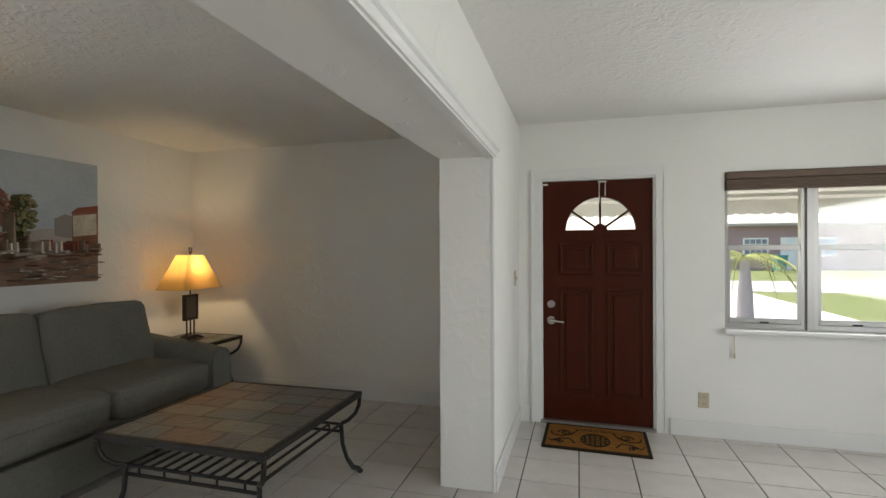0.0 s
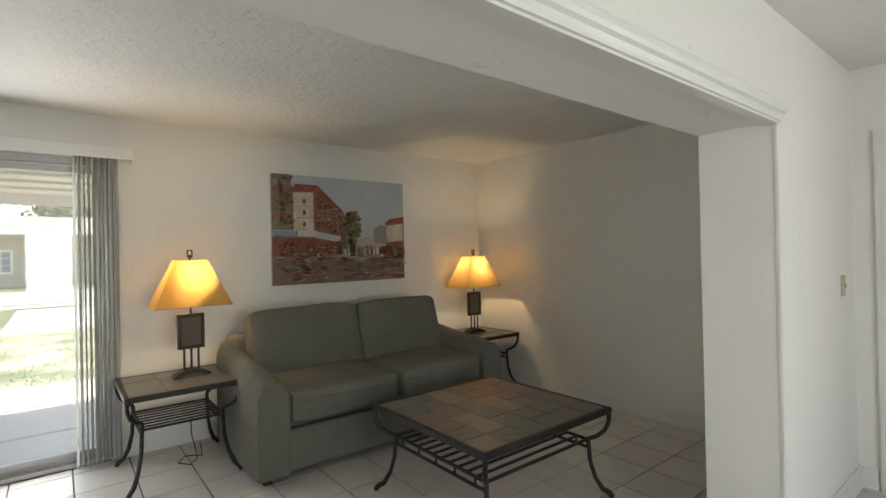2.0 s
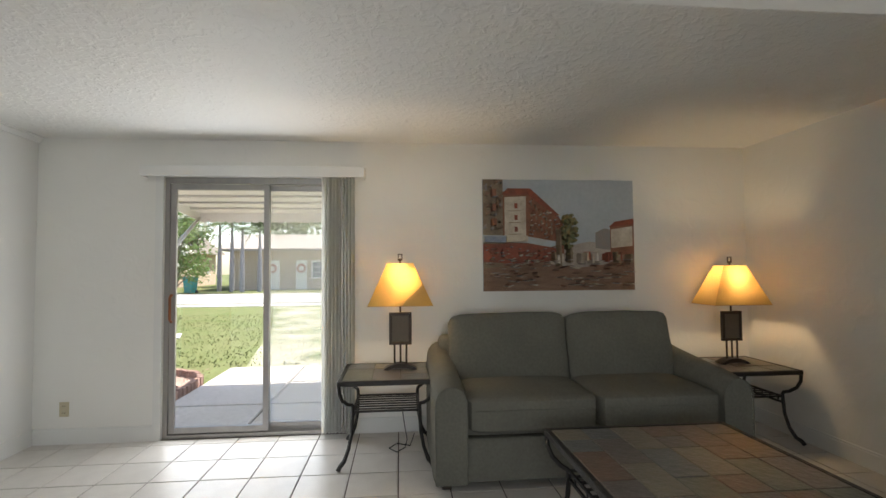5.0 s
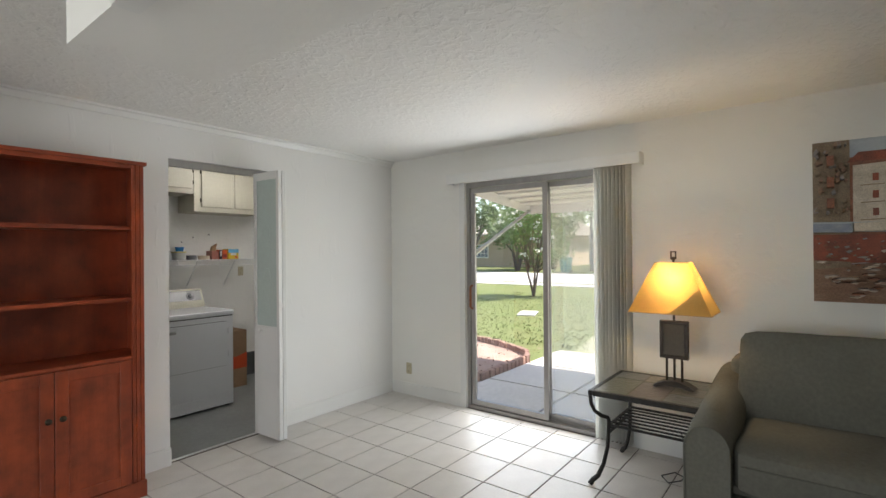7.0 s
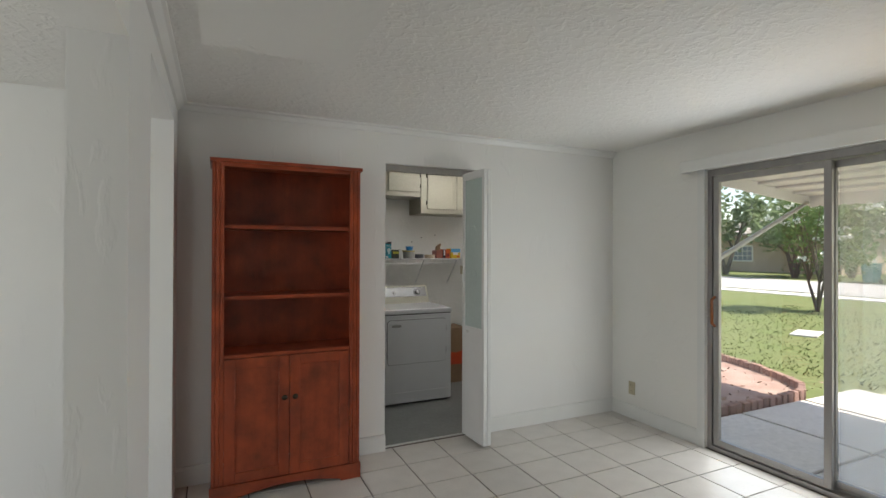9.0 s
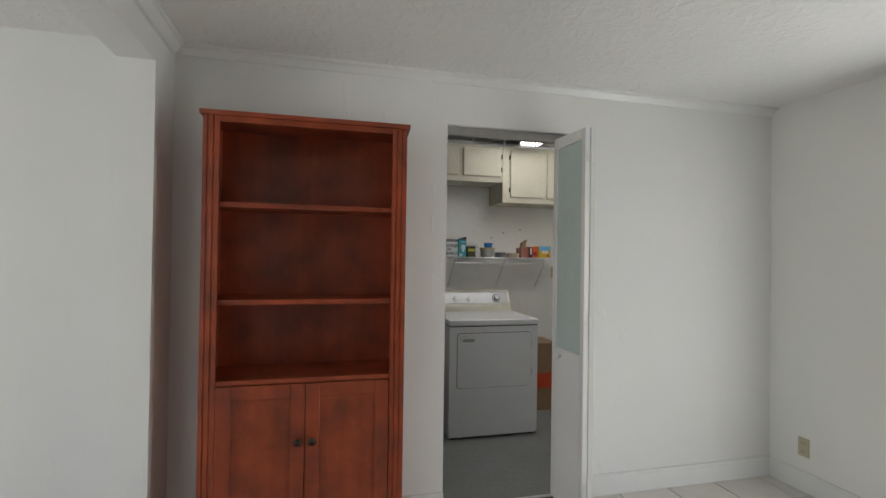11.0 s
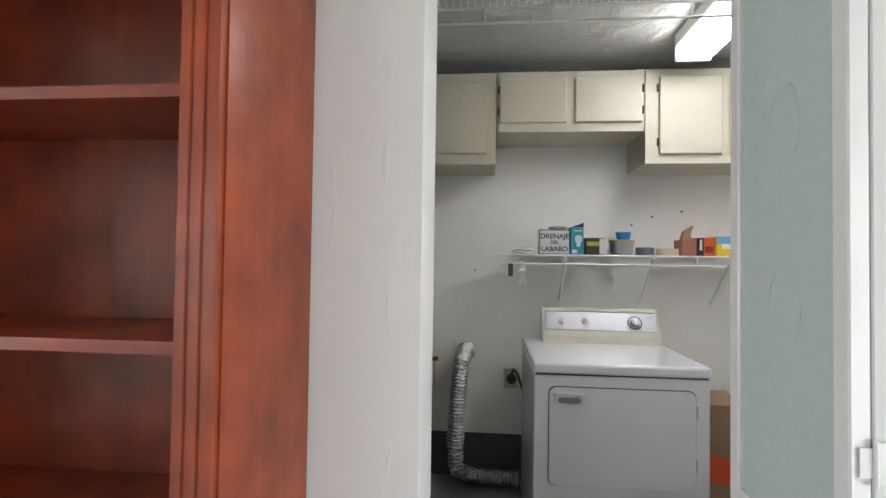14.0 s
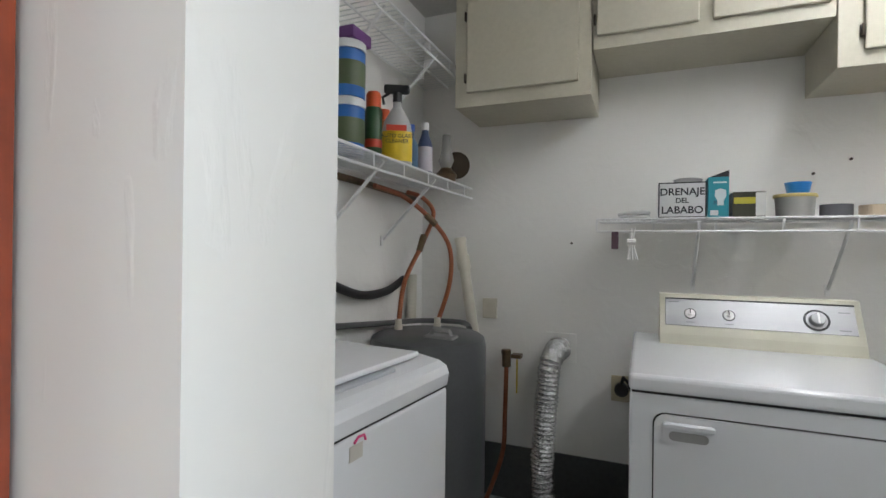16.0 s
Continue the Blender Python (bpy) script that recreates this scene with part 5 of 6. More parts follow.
tagged(part("drain_valve", bm, M_BRASS), "tarnished brass valve on the wall", "valve")
hose("drain_pipe", "copper relief pipe running down to the floor", [(2.52, -2.20, 0.64), (2.525, -2.20, 0.40), (2.53, -2.17, 0.18), (2.60, -2.08, -0.06)], 0.012, M_COPPER)
tagged(part("valve_tag", box(2.462, 2.470, -2.215, -2.212, 0.50, 0.68), flat_color("yellow_tag", (0.55, 0.40, 0.03))), "narrow yellow tag hanging from the valve", "tag")
tagged(part("cable_box", box(2.60, 2.68, -2.296, -2.27, 0.88, 0.99, 0.003), M_PVC), "small beige box on the laundry wall", "junction box")

# vent duct
dv = thing("dryer_duct", "crinkled silver foil dryer duct from wall to floor", "duct")
pts = [(2.25, -2.29, 0.745), (2.262, -2.21, 0.745), (2.275, -2.16, 0.715), (2.285, -2.145, 0.66), (2.30, -2.14, 0.45), (2.315, -2.14, 0.14), (2.30, -2.13, 0.0), (2.20, -2.12, -0.03), (2.02, -2.12, -0.035), (1.90, -2.12, -0.035)]
ps = [Vector(p) for p in pts]
fine = []
for a, b in zip(ps, ps[1:]):
    st = max(2, int((b - a).length / 0.011))
    fine += [a + (b - a) * k / st for k in range(st)]
fine.append(ps[-1])
bm = bmesh.new()
rr = random.Random(3)
add_tube(bm, fine, 0.05, 18, radii=[0.053 + (0.006 if i % 2 else -0.004) + rr.uniform(-0.002, 0.002) for i in range(len(fine))])
for v in bm.verts:
    v.co += Vector((rr.uniform(-1, 1), rr.uniform(-1, 1), rr.uniform(-1, 1))) * 0.0022
part("hose", bm, M_FOIL, dv)
part("wall_flange", box(2.17, 2.33, -2.30, -2.292, 0.665, 0.825, 0.003), M_WALL, dv)
bm = bmesh.new()
add_tube(bm, [(2.258 + 0.06 * math.cos(a), -2.255, 0.745 + 0.06 * math.sin(a)) for a in [2 * math.pi * k / 20 for k in range(21)]], 0.004, 6)
part("wire_clamp", bm, M_CHROME, dv)

# dryer plug
op = thing("power_outlet", "dryer outlet with black plug and cord", "outlet")
part("cover", box(1.905, 1.995, -2.30, -2.288, 0.50, 0.63, 0.004), M_IVORY, op)
bm = bmesh.new()
add_lathe(bm, [(0.034, 0), (0.034, 0.03), (0.024, 0.04), (0.001, 0.04)], n=16)
bmesh.ops.rotate(bm, cent=(0, 0, 0), matrix=Matrix.Rotation(radians(-90), 3, "X"), verts=bm.verts[:])
bmesh.ops.translate(bm, vec=(1.945, -2.29, 0.565), verts=bm.verts[:])
part("plug", bm, M_BLACK, op)
bm = bmesh.new()
add_tube(bm, [(1.945, -2.245, 0.60), (1.935, -2.22, 0.64), (1.91, -2.20, 0.62), (1.87, -2.18, 0.5)], 0.009, 8)
part("cord", bm, M_BLACK, op, smooth=True)

# ---- laundry cabinets ----
CF, CB = -1.905, -2.30


def cabinet(label, x0, x1, z0, z1, doors):
    """Wall cabinet with face frame; doors: (x0, x1, z0, z1, hinge side)."""
    t = thing("wall_cabinet", label, "cabinet", None, "cream wall cabinets")
    part("body", box(x0 + 0.002, x1 - 0.002, CB, CF, z0, z1, 0.002, 1), M_CREAM, t)
    for a, b, c, d, side in doors:
        dr = part("door", box(a, b, CF + 0.001, CF + 0.020, c, d, 0.006, 2), M_CREAM, t)
        hx = a - 0.012 if side < 0 else b + 0.002
        for zz in (c + 0.05, d - 0.09):
            bm = bmesh.new()
            add_box(bm, hx, hx + 0.010, CF + 0.001, CF + 0.022, zz, zz + 0.045, 0.003, 1)
            part("hinge", bm, M_HINGE, dr, "dark antique hinge")
    return t


cabinet("cream painted wall cabinet above the water heater", 2.07, 2.72, 1.955, 2.52, [(2.125, 2.655, 2.02, 2.46, 1)])
cabinet("shallow cream wall cabinet over the dryer", 1.19, 2.07, 2.15, 2.52, [(1.65, 2.052, 2.205, 2.475, 1), (1.21, 1.60, 2.205, 2.475, -1)])
cabinet("cream wall cabinet over the laundry shelf", 0.36, 1.19, 1.955, 2.52, [(0.755, 1.11, 2.01, 2.475, 1), (0.39, 0.715, 2.01, 2.475, -1)])
for nm, lb, x0, x1, y0, y1, h, c in (("flat_package", "teal and white package lying on the cabinet", 1.75, 2.10, -2.1, -1.95, 0.022, (0.06, 0.32, 0.34)),
                                     ("window_squeegee", "pale clutter lying on the cabinet top", 1.35, 1.62, -2.1, -1.98, 0.018, (0.45, 0.45, 0.42)),
                                     ("small_bag", "clear plastic bag on the cabinet top", 1.02, 1.22, -2.12, -1.97, 0.03, (0.5, 0.52, 0.5))):
    tagged(part(nm, box(x0, x1, y0, y1, 2.52, 2.52 + h, 0.006), flat_color(nm + "_color", c)), lb, "package")

# ---- wire shelves ----
def wire_shelf(label, length, depth, m, pitch=0.026, brackets=(), arm=0.30):
    """Along local x, from y=0 (wall) to y=depth, top at z=0."""
    t = thing("wire_shelf", label, "shelf", m)
    for y, z in ((0.012, 0.0), (depth * 0.5, -0.004), (depth, 0.0), (depth, -0.055)):
        bm = bmesh.new()
        add_tube(bm, [(0, y, z), (length, y, z)], 0.0052, 6)
        part("rail", bm, M_WIRE, t)
    bm = bmesh.new()
    k = 0
    while k * pitch <= length:
        x = k * pitch
        add_tube(bm, [(x, 0.01, 0.004), (x, depth, 0.004)], 0.0026, 5)
        k += 1
    tagged(part("wire_grid", bm, M_WIRE, t), kind="stuff")
    k = 0
    while k * 0.24 <= length:
        part("lip_tie", box(k * 0.24 - 0.004, k * 0.24 + 0.004, depth - 0.003, depth + 0.003, -0.055, 0.002), M_WIRE, t)
        k += 1
    for bx in brackets:
        bm = bmesh.new()
        add_tube(bm, [(bx, depth - 0.02, -0.01), (bx, 0.012, -arm)], 0.0075, 6)
        add_box(bm, bx - 0.01, bx + 0.01, 0.001, 0.006, -arm - 0.03, -arm + 0.02)
        part("brace", bm, M_WIRE, t)
    return t


wire_shelf("white wire shelf above the dryer", 1.63, 0.30, pose(2.05, -2.295, 1.405, 0, 0, 180) @ Matrix.Diagonal((1, -1, 1, 1)), brackets=(0.42, 0.95, 1.4))
wire_shelf("white wire shelf holding cleaning supplies", 1.33, 0.31, pose(3.065, -0.95, 1.605, 0, 0, -90) @ Matrix.Diagonal((1, -1, 1, 1)), brackets=(0.35, 0.85))
wire_shelf("empty white wire shelf high on the wall", 1.33, 0.31, pose(3.065, -0.95, 2.20, 0, 0, -90) @ Matrix.Diagonal((1, -1, 1, 1)), brackets=(0.35, 0.85), pitch=0.035)
wire_shelf("white wire shelf above the laundry doorway", 2.2, 0.42, pose(0.45, -0.255, 2.28) @ Matrix.Diagonal((1, -1, 1, 1)), brackets=(0.3, 1.9), arm=0.1)

# things on the shelf over the dryer, tops of wires at z = 1.411
SZ = 1.4112
SHELF_F = -2.03


def carton(name, label, x0, x1, h, mt, depth=0.16, y=SHELF_F, z=SZ, cat="box"):
    t = thing(name, label, cat, pose((x0 + x1) / 2, y - depth / 2, z))
    w = abs(x1 - x0)
    part("carton", box(-w / 2, w / 2, -depth / 2, depth / 2, 0, h, 0.002, 1), mt, t)
    return t, w, depth


INK = material("marker_ink", (0.02, 0.02, 0.025), 0.6)
t, w, d = carton("drain_kit_box", "white box hand-lettered DRENAJE DEL LABABO", 1.602, 1.792, 0.155, flat_color("box_white", (0.66, 0.66, 0.66)), 0.12)
FR = lambda x, z: pose(x, d / 2 + 0.0012, z, 90, 0, 180)
text_mesh("DRENAJE", 0.044, INK, t, FR(0.0, 0.112), bold=0.0008)
text_mesh("DEL", 0.030, INK, t, FR(0.0, 0.074), bold=0.0007)
text_mesh("LABABO", 0.044, INK, t, FR(0.0, 0.032), bold=0.0008)
bm = bmesh.new()
for a0, a1, b0, b1 in ((-w / 2, w / 2, 0, 0.005), (-w / 2, w / 2, 0.150, 0.155), (-w / 2, -w / 2 + 0.005, 0, 0.155), (w / 2 - 0.005, w / 2, 0, 0.155)):
    add_box(bm, a0, a1, d / 2, d / 2 + 0.001, b0, b1)
part("printed_edge", bm, INK, t)
bm = bmesh.new()
add_lathe(bm, [(0.02, 0), (0.028, 0.012), (0.03, 0.03), (0.018, 0.04), (0.001, 0.042)], n=14)
tagged(part("pipe_elbow", bm, M_ALU, at=pose(1.67, -2.09, SZ + 0.1555) @ Matrix.Diagonal((2.0, 1, 0.6, 1)), smooth=True), "gray metal fitting on the white box", "pipe fitting")
t, w, d = carton("bulb_box", "teal light bulb carton with open flap", 1.518, 1.597, 0.172, flat_color("teal_card", (0.02, 0.26, 0.32)), 0.12)
bm = bmesh.new()
add_lathe(bm, [(0.012, 0.05), (0.012, 0.07), (0.022, 0.09), (0.02, 0.115), (0.001, 0.122)], n=14)
bmesh.ops.scale(bm, vec=(1, 0.05, 1), verts=bm.verts[:])
part("bulb_picture", bm, flat_color("pale_print", (0.6, 0.68, 0.68)), t, at=pose(-0.008, d / 2 + 0.001, 0))
part("brand_bar", box(-0.03, 0.02, d / 2, d / 2 + 0.001, 0.145, 0.152), flat_color("pale_print2", (0.6, 0.68, 0.68)), t)
text_mesh("20", 0.018, flat_color("navy_ink", (0.02, 0.04, 0.09)), t, FR(0.012, 0.062))
part("barcode", box(0.0, 0.03, d / 2, d / 2 + 0.001, 0.008, 0.03), flat_color("label_white", (0.7, 0.7, 0.7)), t)
bm = bmesh.new()
add_prism(bm, [(-w / 2, 0.172), (w / 2 - 0.005, 0.172), (-w / 2, 0.20)], -d / 2, d / 2, 1)
part("flap", bm, M_BLACK, t)
t, w, d = carton("tile_trim_box", "small dark box with yellow lettering", 1.385, 1.505, 0.105, flat_color("olive_black", (0.035, 0.035, 0.018)), 0.14)
part("label_bar", box(-0.045, 0.055, d / 2, d / 2 + 0.001, 0.055, 0.082), flat_color("yellow_print", (0.42, 0.38, 0.03)), t)
part("white_end", box(-w / 2 - 0.0, -w / 2 + 0.036, d / 2, d / 2 + 0.0014, 0.004, 0.101), flat_color("label_white2", (0.6, 0.6, 0.58)), t)


def tub(name, label, x, r, h, mt, lid=None, lid_mt=None, y=SHELF_F - 0.085, z=SZ):
    t = thing(name, label, "container", pose(x, y, z))
    bm = bmesh.new()
    add_lathe(bm, [(r * 0.88, 0), (r * 0.92, 0.005), (r, h), (r * 0.96, h), (0.001, h * 0.97)], n=28)
    part("body", bm, mt, t, smooth=True)
    if lid_mt:
        bm = bmesh.new()
        add_lathe(bm, [(r * 1.08, h), (r * 1.1, h + 0.006), (r * 1.06, h + 0.014), (r * 0.8, h + 0.012), (0.001, h + 0.012)], n=28)
        part("lid", bm, lid_mt, t, smooth=True)
    return t


tub("food_tub", "clear plastic tub with yellowed lid", 1.265, 0.072, 0.082, flat_color("cloudy_plastic", (0.42, 0.42, 0.40)), True, flat_color("yellow_lid", (0.52, 0.43, 0.16)))
bm = bmesh.new()
add_lathe(bm, [(0.032, 0), (0.038, 0.002), (0.048, 0.05), (0.045, 0.05), (0.032, 0.006), (0.001, 0.006)], n=24)
tagged(part("blue_cup", bm, flat_color("blue_plastic", (0.02, 0.22, 0.60)), at=pose(1.255, SHELF_F - 0.085, SZ + 0.0955), smooth=True), "blue plastic scoop cup on the tub", "cup")


def tape_roll(label, x, r, h, mt):
    bm = bmesh.new()
    n = 28
    add_lathe(bm, [(r * 0.6, 0), (r, 0), (r, h), (r * 0.6, h), (r * 0.6, 0)], n=n)
    return tagged(part("tape_roll", bm, mt, at=pose(x, SHELF_F - 0.08, SZ)), label, "tape")


tape_roll("gray duct tape roll lying flat", 1.125, 0.055, 0.05, flat_color("duct_tape", (0.14, 0.14, 0.15)))
tape_roll("beige masking tape roll lying flat", 0.985, 0.065, 0.045, flat_color("masking_tape", (0.60, 0.48, 0.34)))
t, w, d = carton("steel_wool_bag", "crumpled clear and brown bag of supplies", 0.848, 0.925, 0.10, flat_color("red_clear", (0.34, 0.12, 0.09)), 0.14)
bm = bmesh.new()
add_prism(bm, [(-0.02, 0.10), (0.03, 0.10), (0.02, 0.15), (-0.036, 0.185), (-0.02, 0.14)], 0.0, 0.05, 1)
part("flap", bm, M_CARD, t)
t, w, d = carton("trash_bag_box", "black and orange box of bags", 0.738, 0.842, 0.112, flat_color("orange_card", (0.62, 0.11, 0.02)), 0.13)
part("black_panel", box(w / 2 - 0.042, w / 2 - 0.0, d / 2, d / 2 + 0.001, 0.002, 0.110), INK, t)
part("white_bar", box(w / 2 - 0.032, w / 2 - 0.018, d / 2 + 0.001, d / 2 + 0.002, 0.035, 0.10), M_WHITE, t)
part("red_bar", box(-w / 2 + 0.008, w / 2 - 0.048, d / 2, d / 2 + 0.001, 0.02, 0.06), flat_color("black_red", (0.25, 0.02, 0.02)), t)
t, w, d = carton("freezer_bag_box", "yellow and blue box of storage bags", 0.595, 0.725, 0.122, flat_color("yellow_card", (0.70, 0.48, 0.02)), 0.13)
part("blue_panel", box(-w / 2, w / 2, d / 2, d / 2 + 0.001, 0.075, 0.120), flat_color("sky_card", (0.12, 0.40, 0.66)), t)
part("white_oval", box(-0.035, 0.035, d / 2 + 0.001, d / 2 + 0.002, 0.045, 0.075), M_WHITE, t)
part("red_bar", box(-0.05, -0.02, d / 2, d / 2 + 0.001, 0.012, 0.032), flat_color("red_print", (0.6, 0.03, 0.03)), t)
hose("extension_cord", "white extension cord coiled on the shelf end", [(1.83, -2.1, SZ + 0.008), (1.87, -2.06, SZ + 0.008), (1.93, -2.08, SZ + 0.010), (1.95, -2.13, SZ + 0.008), (1.88, -2.16, SZ + 0.022), (1.83, -2.10, SZ + 0.030), (1.90, -2.05, SZ + 0.030), (1.96, -2.10, SZ + 0.022)], 0.008, M_WHITE, category="cable")
bm = bmesh.new()
rr = random.Random(11)
for k in range(7):
    a = rr.uniform(-0.014, 0.014)
    add_tube(bm, [(1.90 + a, -2.0 + rr.uniform(-0.006, 0.006), 1.365), (1.90 + a * 0.4, -1.995, 1.30), (1.90 + a * 1.6, -1.99 + rr.uniform(-0.008, 0.008), 1.24), (1.90 + a * 2.0, -1.99, 1.225)], 0.005, 6)
add_tube(bm, [(1.882, -1.99, 1.302), (1.918, -1.99, 1.302)], 0.014, 8)
tagged(part("cord_bundle", bm, M_WHITE, smooth=True), "bundle of white cord hanging under the shelf", "cable")
tagged(part("hanging_tag", box(1.955, 1.985, -1.998, -1.988, 1.27, 1.35, 0.003), flat_color("plum_plastic", (0.09, 0.05, 0.07))), "small plum-coloured plastic tag hanging from the shelf", "tag")
for x, z in ((1.02, 1.675), (1.155, 1.617), (0.83, 1.71), (2.20, 1.30)):
    bm = bmesh.new()
    add_tube(bm, [(x, -2.301, z), (x, -2.288, z)], 0.006, 10)
    tagged(part("wall_anchor", bm, M_HINGE), "screw anchor in the laundry wall", "screw")

# cardboard box
cb = thing("cardboard_box", "tall brown cardboard box with orange print standing on the floor", "box", pose(0.80, -2.02, LF))
part("carton", box(-0.20, 0.22, -0.17, 0.17, 0, 0.56 - LF, 0.003, 1), M_CARD, cb)
bm = bmesh.new()
add_prism(bm, [(0.22, 0.22), (0.22, 0.32), (0.10, 0.40), (-0.06, 0.36), (-0.20, 0.40), (-0.20, 0.22)], 0.170, 0.1712, 1)
part("orange_print", bm, flat_color("orange_ink", (0.62, 0.07, 0.015)), cb)
part("hand_hole", box(0.05, 0.14, 0.170, 0.1715, 0.49, 0.55), M_BLACK, cb)
part("side_print", box(0.22, 0.2212, -0.17, 0.10, 0.22, 0.32), flat_color("orange_ink2", (0.62, 0.07, 0.015)), cb)

# ---- cleaning supplies on the east shelf ----
EZ = 1.6112


def bottle(name, label, y, prof, mt, cap=None, cap_mt=None, x=2.90, band=None, band_mt=None, flat=1.0, z=EZ):
    t = thing(name, label, "bottle", pose(x, y, z))
    bm = bmesh.new()
    add_lathe(bm, prof, n=24)
    bmesh.ops.scale(bm, vec=(flat, 1, 1), verts=bm.verts[:])
    part("body", bm, mt, t, smooth=True)
    if cap:
        bm = bmesh.new()
        add_lathe(bm, cap, n=16)
        part("cap", bm, cap_mt, t, smooth=True)
    if band:
        bm = bmesh.new()
        add_lathe(bm, band, n=24)
        bmesh.ops.scale(bm, vec=(flat, 1, 1), verts=bm.verts[:])
        part("label_wrap", bm, band_mt, t, smooth=True)
    return t


blue = flat_color("wipes_blue", (0.02, 0.13, 0.42))
for z, nm in ((EZ, "blue canister of wipes"), (EZ + 0.212, "blue canister of wipes stacked on another")):
    bottle("wipes_canister", nm, -1.235, [(0.066, 0), (0.068, 0.004), (0.068, 0.175), (0.06, 0.18), (0.001, 0.18)], blue, [(0.071, 0.178), (0.071, 0.205), (0.066, 0.21), (0.001, 0.211)], M_WHITE, z=z,
           band=[(0.0685, 0.04), (0.0688, 0.042), (0.0688, 0.13), (0.0685, 0.132)], band_mt=flat_color("wipes_green", (0.08, 0.11, 0.05)))
tagged(part("purple_carton", box(2.84, 2.95, -1.31, -1.18, EZ + 0.424, EZ + 0.47, 0.004), flat_color("purple_card", (0.16, 0.05, 0.22))), "purple box on the stacked canisters", "box")
bottle("spray_can", "green aerosol can with orange cap", -1.365, [(0.033, 0), (0.035, 0.004), (0.035, 0.20), (0.028, 0.215), (0.001, 0.216)], flat_color("can_green", (0.02, 0.07, 0.02)), [(0.030, 0.212), (0.030, 0.262), (0.024, 0.275), (0.001, 0.276)],
       flat_color("can_orange", (0.72, 0.10, 0.02)), band=[(0.0355, 0.05), (0.0358, 0.052), (0.0358, 0.08), (0.0355, 0.082)], band_mt=flat_color("can_red", (0.5, 0.05, 0.02)), x=2.86)
gc = bottle("spray_bottle", "yellow-labelled auto glass cleaner spray bottle with black trigger", -1.505, [(0.052, 0), (0.056, 0.006), (0.056, 0.13), (0.048, 0.17), (0.026, 0.21), (0.016, 0.225), (0.016, 0.25), (0.001, 0.25)],
            flat_color("clear_plastic", (0.46, 0.46, 0.45)), x=2.82, band=[(0.0565, 0.015), (0.0568, 0.017), (0.0568, 0.125), (0.050, 0.16), (0.0495, 0.162)], band_mt=flat_color("label_yellow", (0.78, 0.55, 0.02)), flat=0.6)
bm = bmesh.new()
add_tube(bm, [(0, 0, 0.245), (0, 0, 0.28)], 0.017, 12)
add_box(bm, -0.014, 0.014, -0.045, 0.05, 0.278, 0.312, 0.008)
add_tube(bm, [(0, 0.03, 0.28), (0, 0.055, 0.262), (0, 0.05, 0.235)], 0.006, 6)
part("trigger", bm, M_BLACK, gc, "black spray trigger")
gc.matrix_world = pose(2.824, -1.50, EZ, 0, 0, -62) @ Matrix.Diagonal((1.14, 1.14, 1.1, 1))
text_mesh("AUTO GLASS\nCLEANER", 0.020, INK, gc, pose(-0.0352, 0, 0.098, 90, 0, -90))
bm = bmesh.new()
add_box(bm, -0.0355, -0.0335, -0.035, 0.04, 0.128, 0.150)
part("red_banner", bm, flat_color("banner_red", (0.6, 0.06, 0.03)), gc)
bottle("cleaner_bottle", "orange spray bottle behind the others", -1.60, [(0.04, 0), (0.042, 0.005), (0.042, 0.16), (0.02, 0.20), (0.016, 0.235), (0.001, 0.235)], flat_color("orange_fluid", (0.55, 0.15, 0.04)), [(0.02, 0.23), (0.03, 0.245), (0.03, 0.275), (0.001, 0.28)], flat_color("orange_cap", (0.72, 0.12, 0.03)), x=2.95)
bottle("cleaner_bottle", "blue-fluid bottle with blue cap", -1.70, [(0.035, 0), (0.038, 0.005), (0.038, 0.13), (0.018, 0.17), (0.016, 0.20), (0.001, 0.20)], flat_color("blue_fluid", (0.05, 0.12, 0.20)), [(0.021, 0.195), (0.021, 0.225), (0.001, 0.226)], flat_color("blue_cap", (0.03, 0.09, 0.40)), x=2.86)
bottle("cleaner_bottle", "navy fabric mist bottle with white label and cap", -1.80, [(0.034, 0), (0.036, 0.005), (0.036, 0.15), (0.018, 0.20), (0.015, 0.225), (0.001, 0.225)], flat_color("navy_bottle", (0.03, 0.05, 0.12)), [(0.019, 0.22), (0.018, 0.255), (0.001, 0.256)], M_WHITE, x=2.83,
       band=[(0.0365, 0.02), (0.0368, 0.022), (0.0368, 0.135), (0.0365, 0.137)], band_mt=flat_color("label_pale", (0.66, 0.62, 0.66)))
bottle("glass_jar", "small cloudy glass jar on the shelf", -1.93, [(0.03, 0), (0.032, 0.005), (0.032, 0.09), (0.022, 0.11), (0.001, 0.112)], flat_color("cloudy_glass", (0.33, 0.33, 0.31)), x=2.88)
ol = thing("oil_lamp", "antique oil lamp with glass chimney and metal reflector", "lamp", pose(2.865, -2.16, EZ) @ Matrix.Diagonal((1.22, 1.22, 1.22, 1)))
bm = bmesh.new()
add_lathe(bm, [(0.045, 0), (0.05, 0.006), (0.045, 0.02), (0.05, 0.05), (0.03, 0.07), (0.024, 0.08), (0.001, 0.08)], n=24)
part("font", bm, M_BRASS, ol, smooth=True)
bm = bmesh.new()
add_lathe(bm, [(0.022, 0.08), (0.036, 0.115), (0.022, 0.17), (0.018, 0.23), (0.016, 0.23), (0.001, 0.10)], n=20)
part("chimney", bm, material("thin_glass", (0.36, 0.36, 0.35), 0.1, spec=0.8), ol, smooth=True)
bm = bmesh.new()
add_lathe(bm, [(0.062, 0.0), (0.05, 0.006), (0.001, 0.014)], n=24)
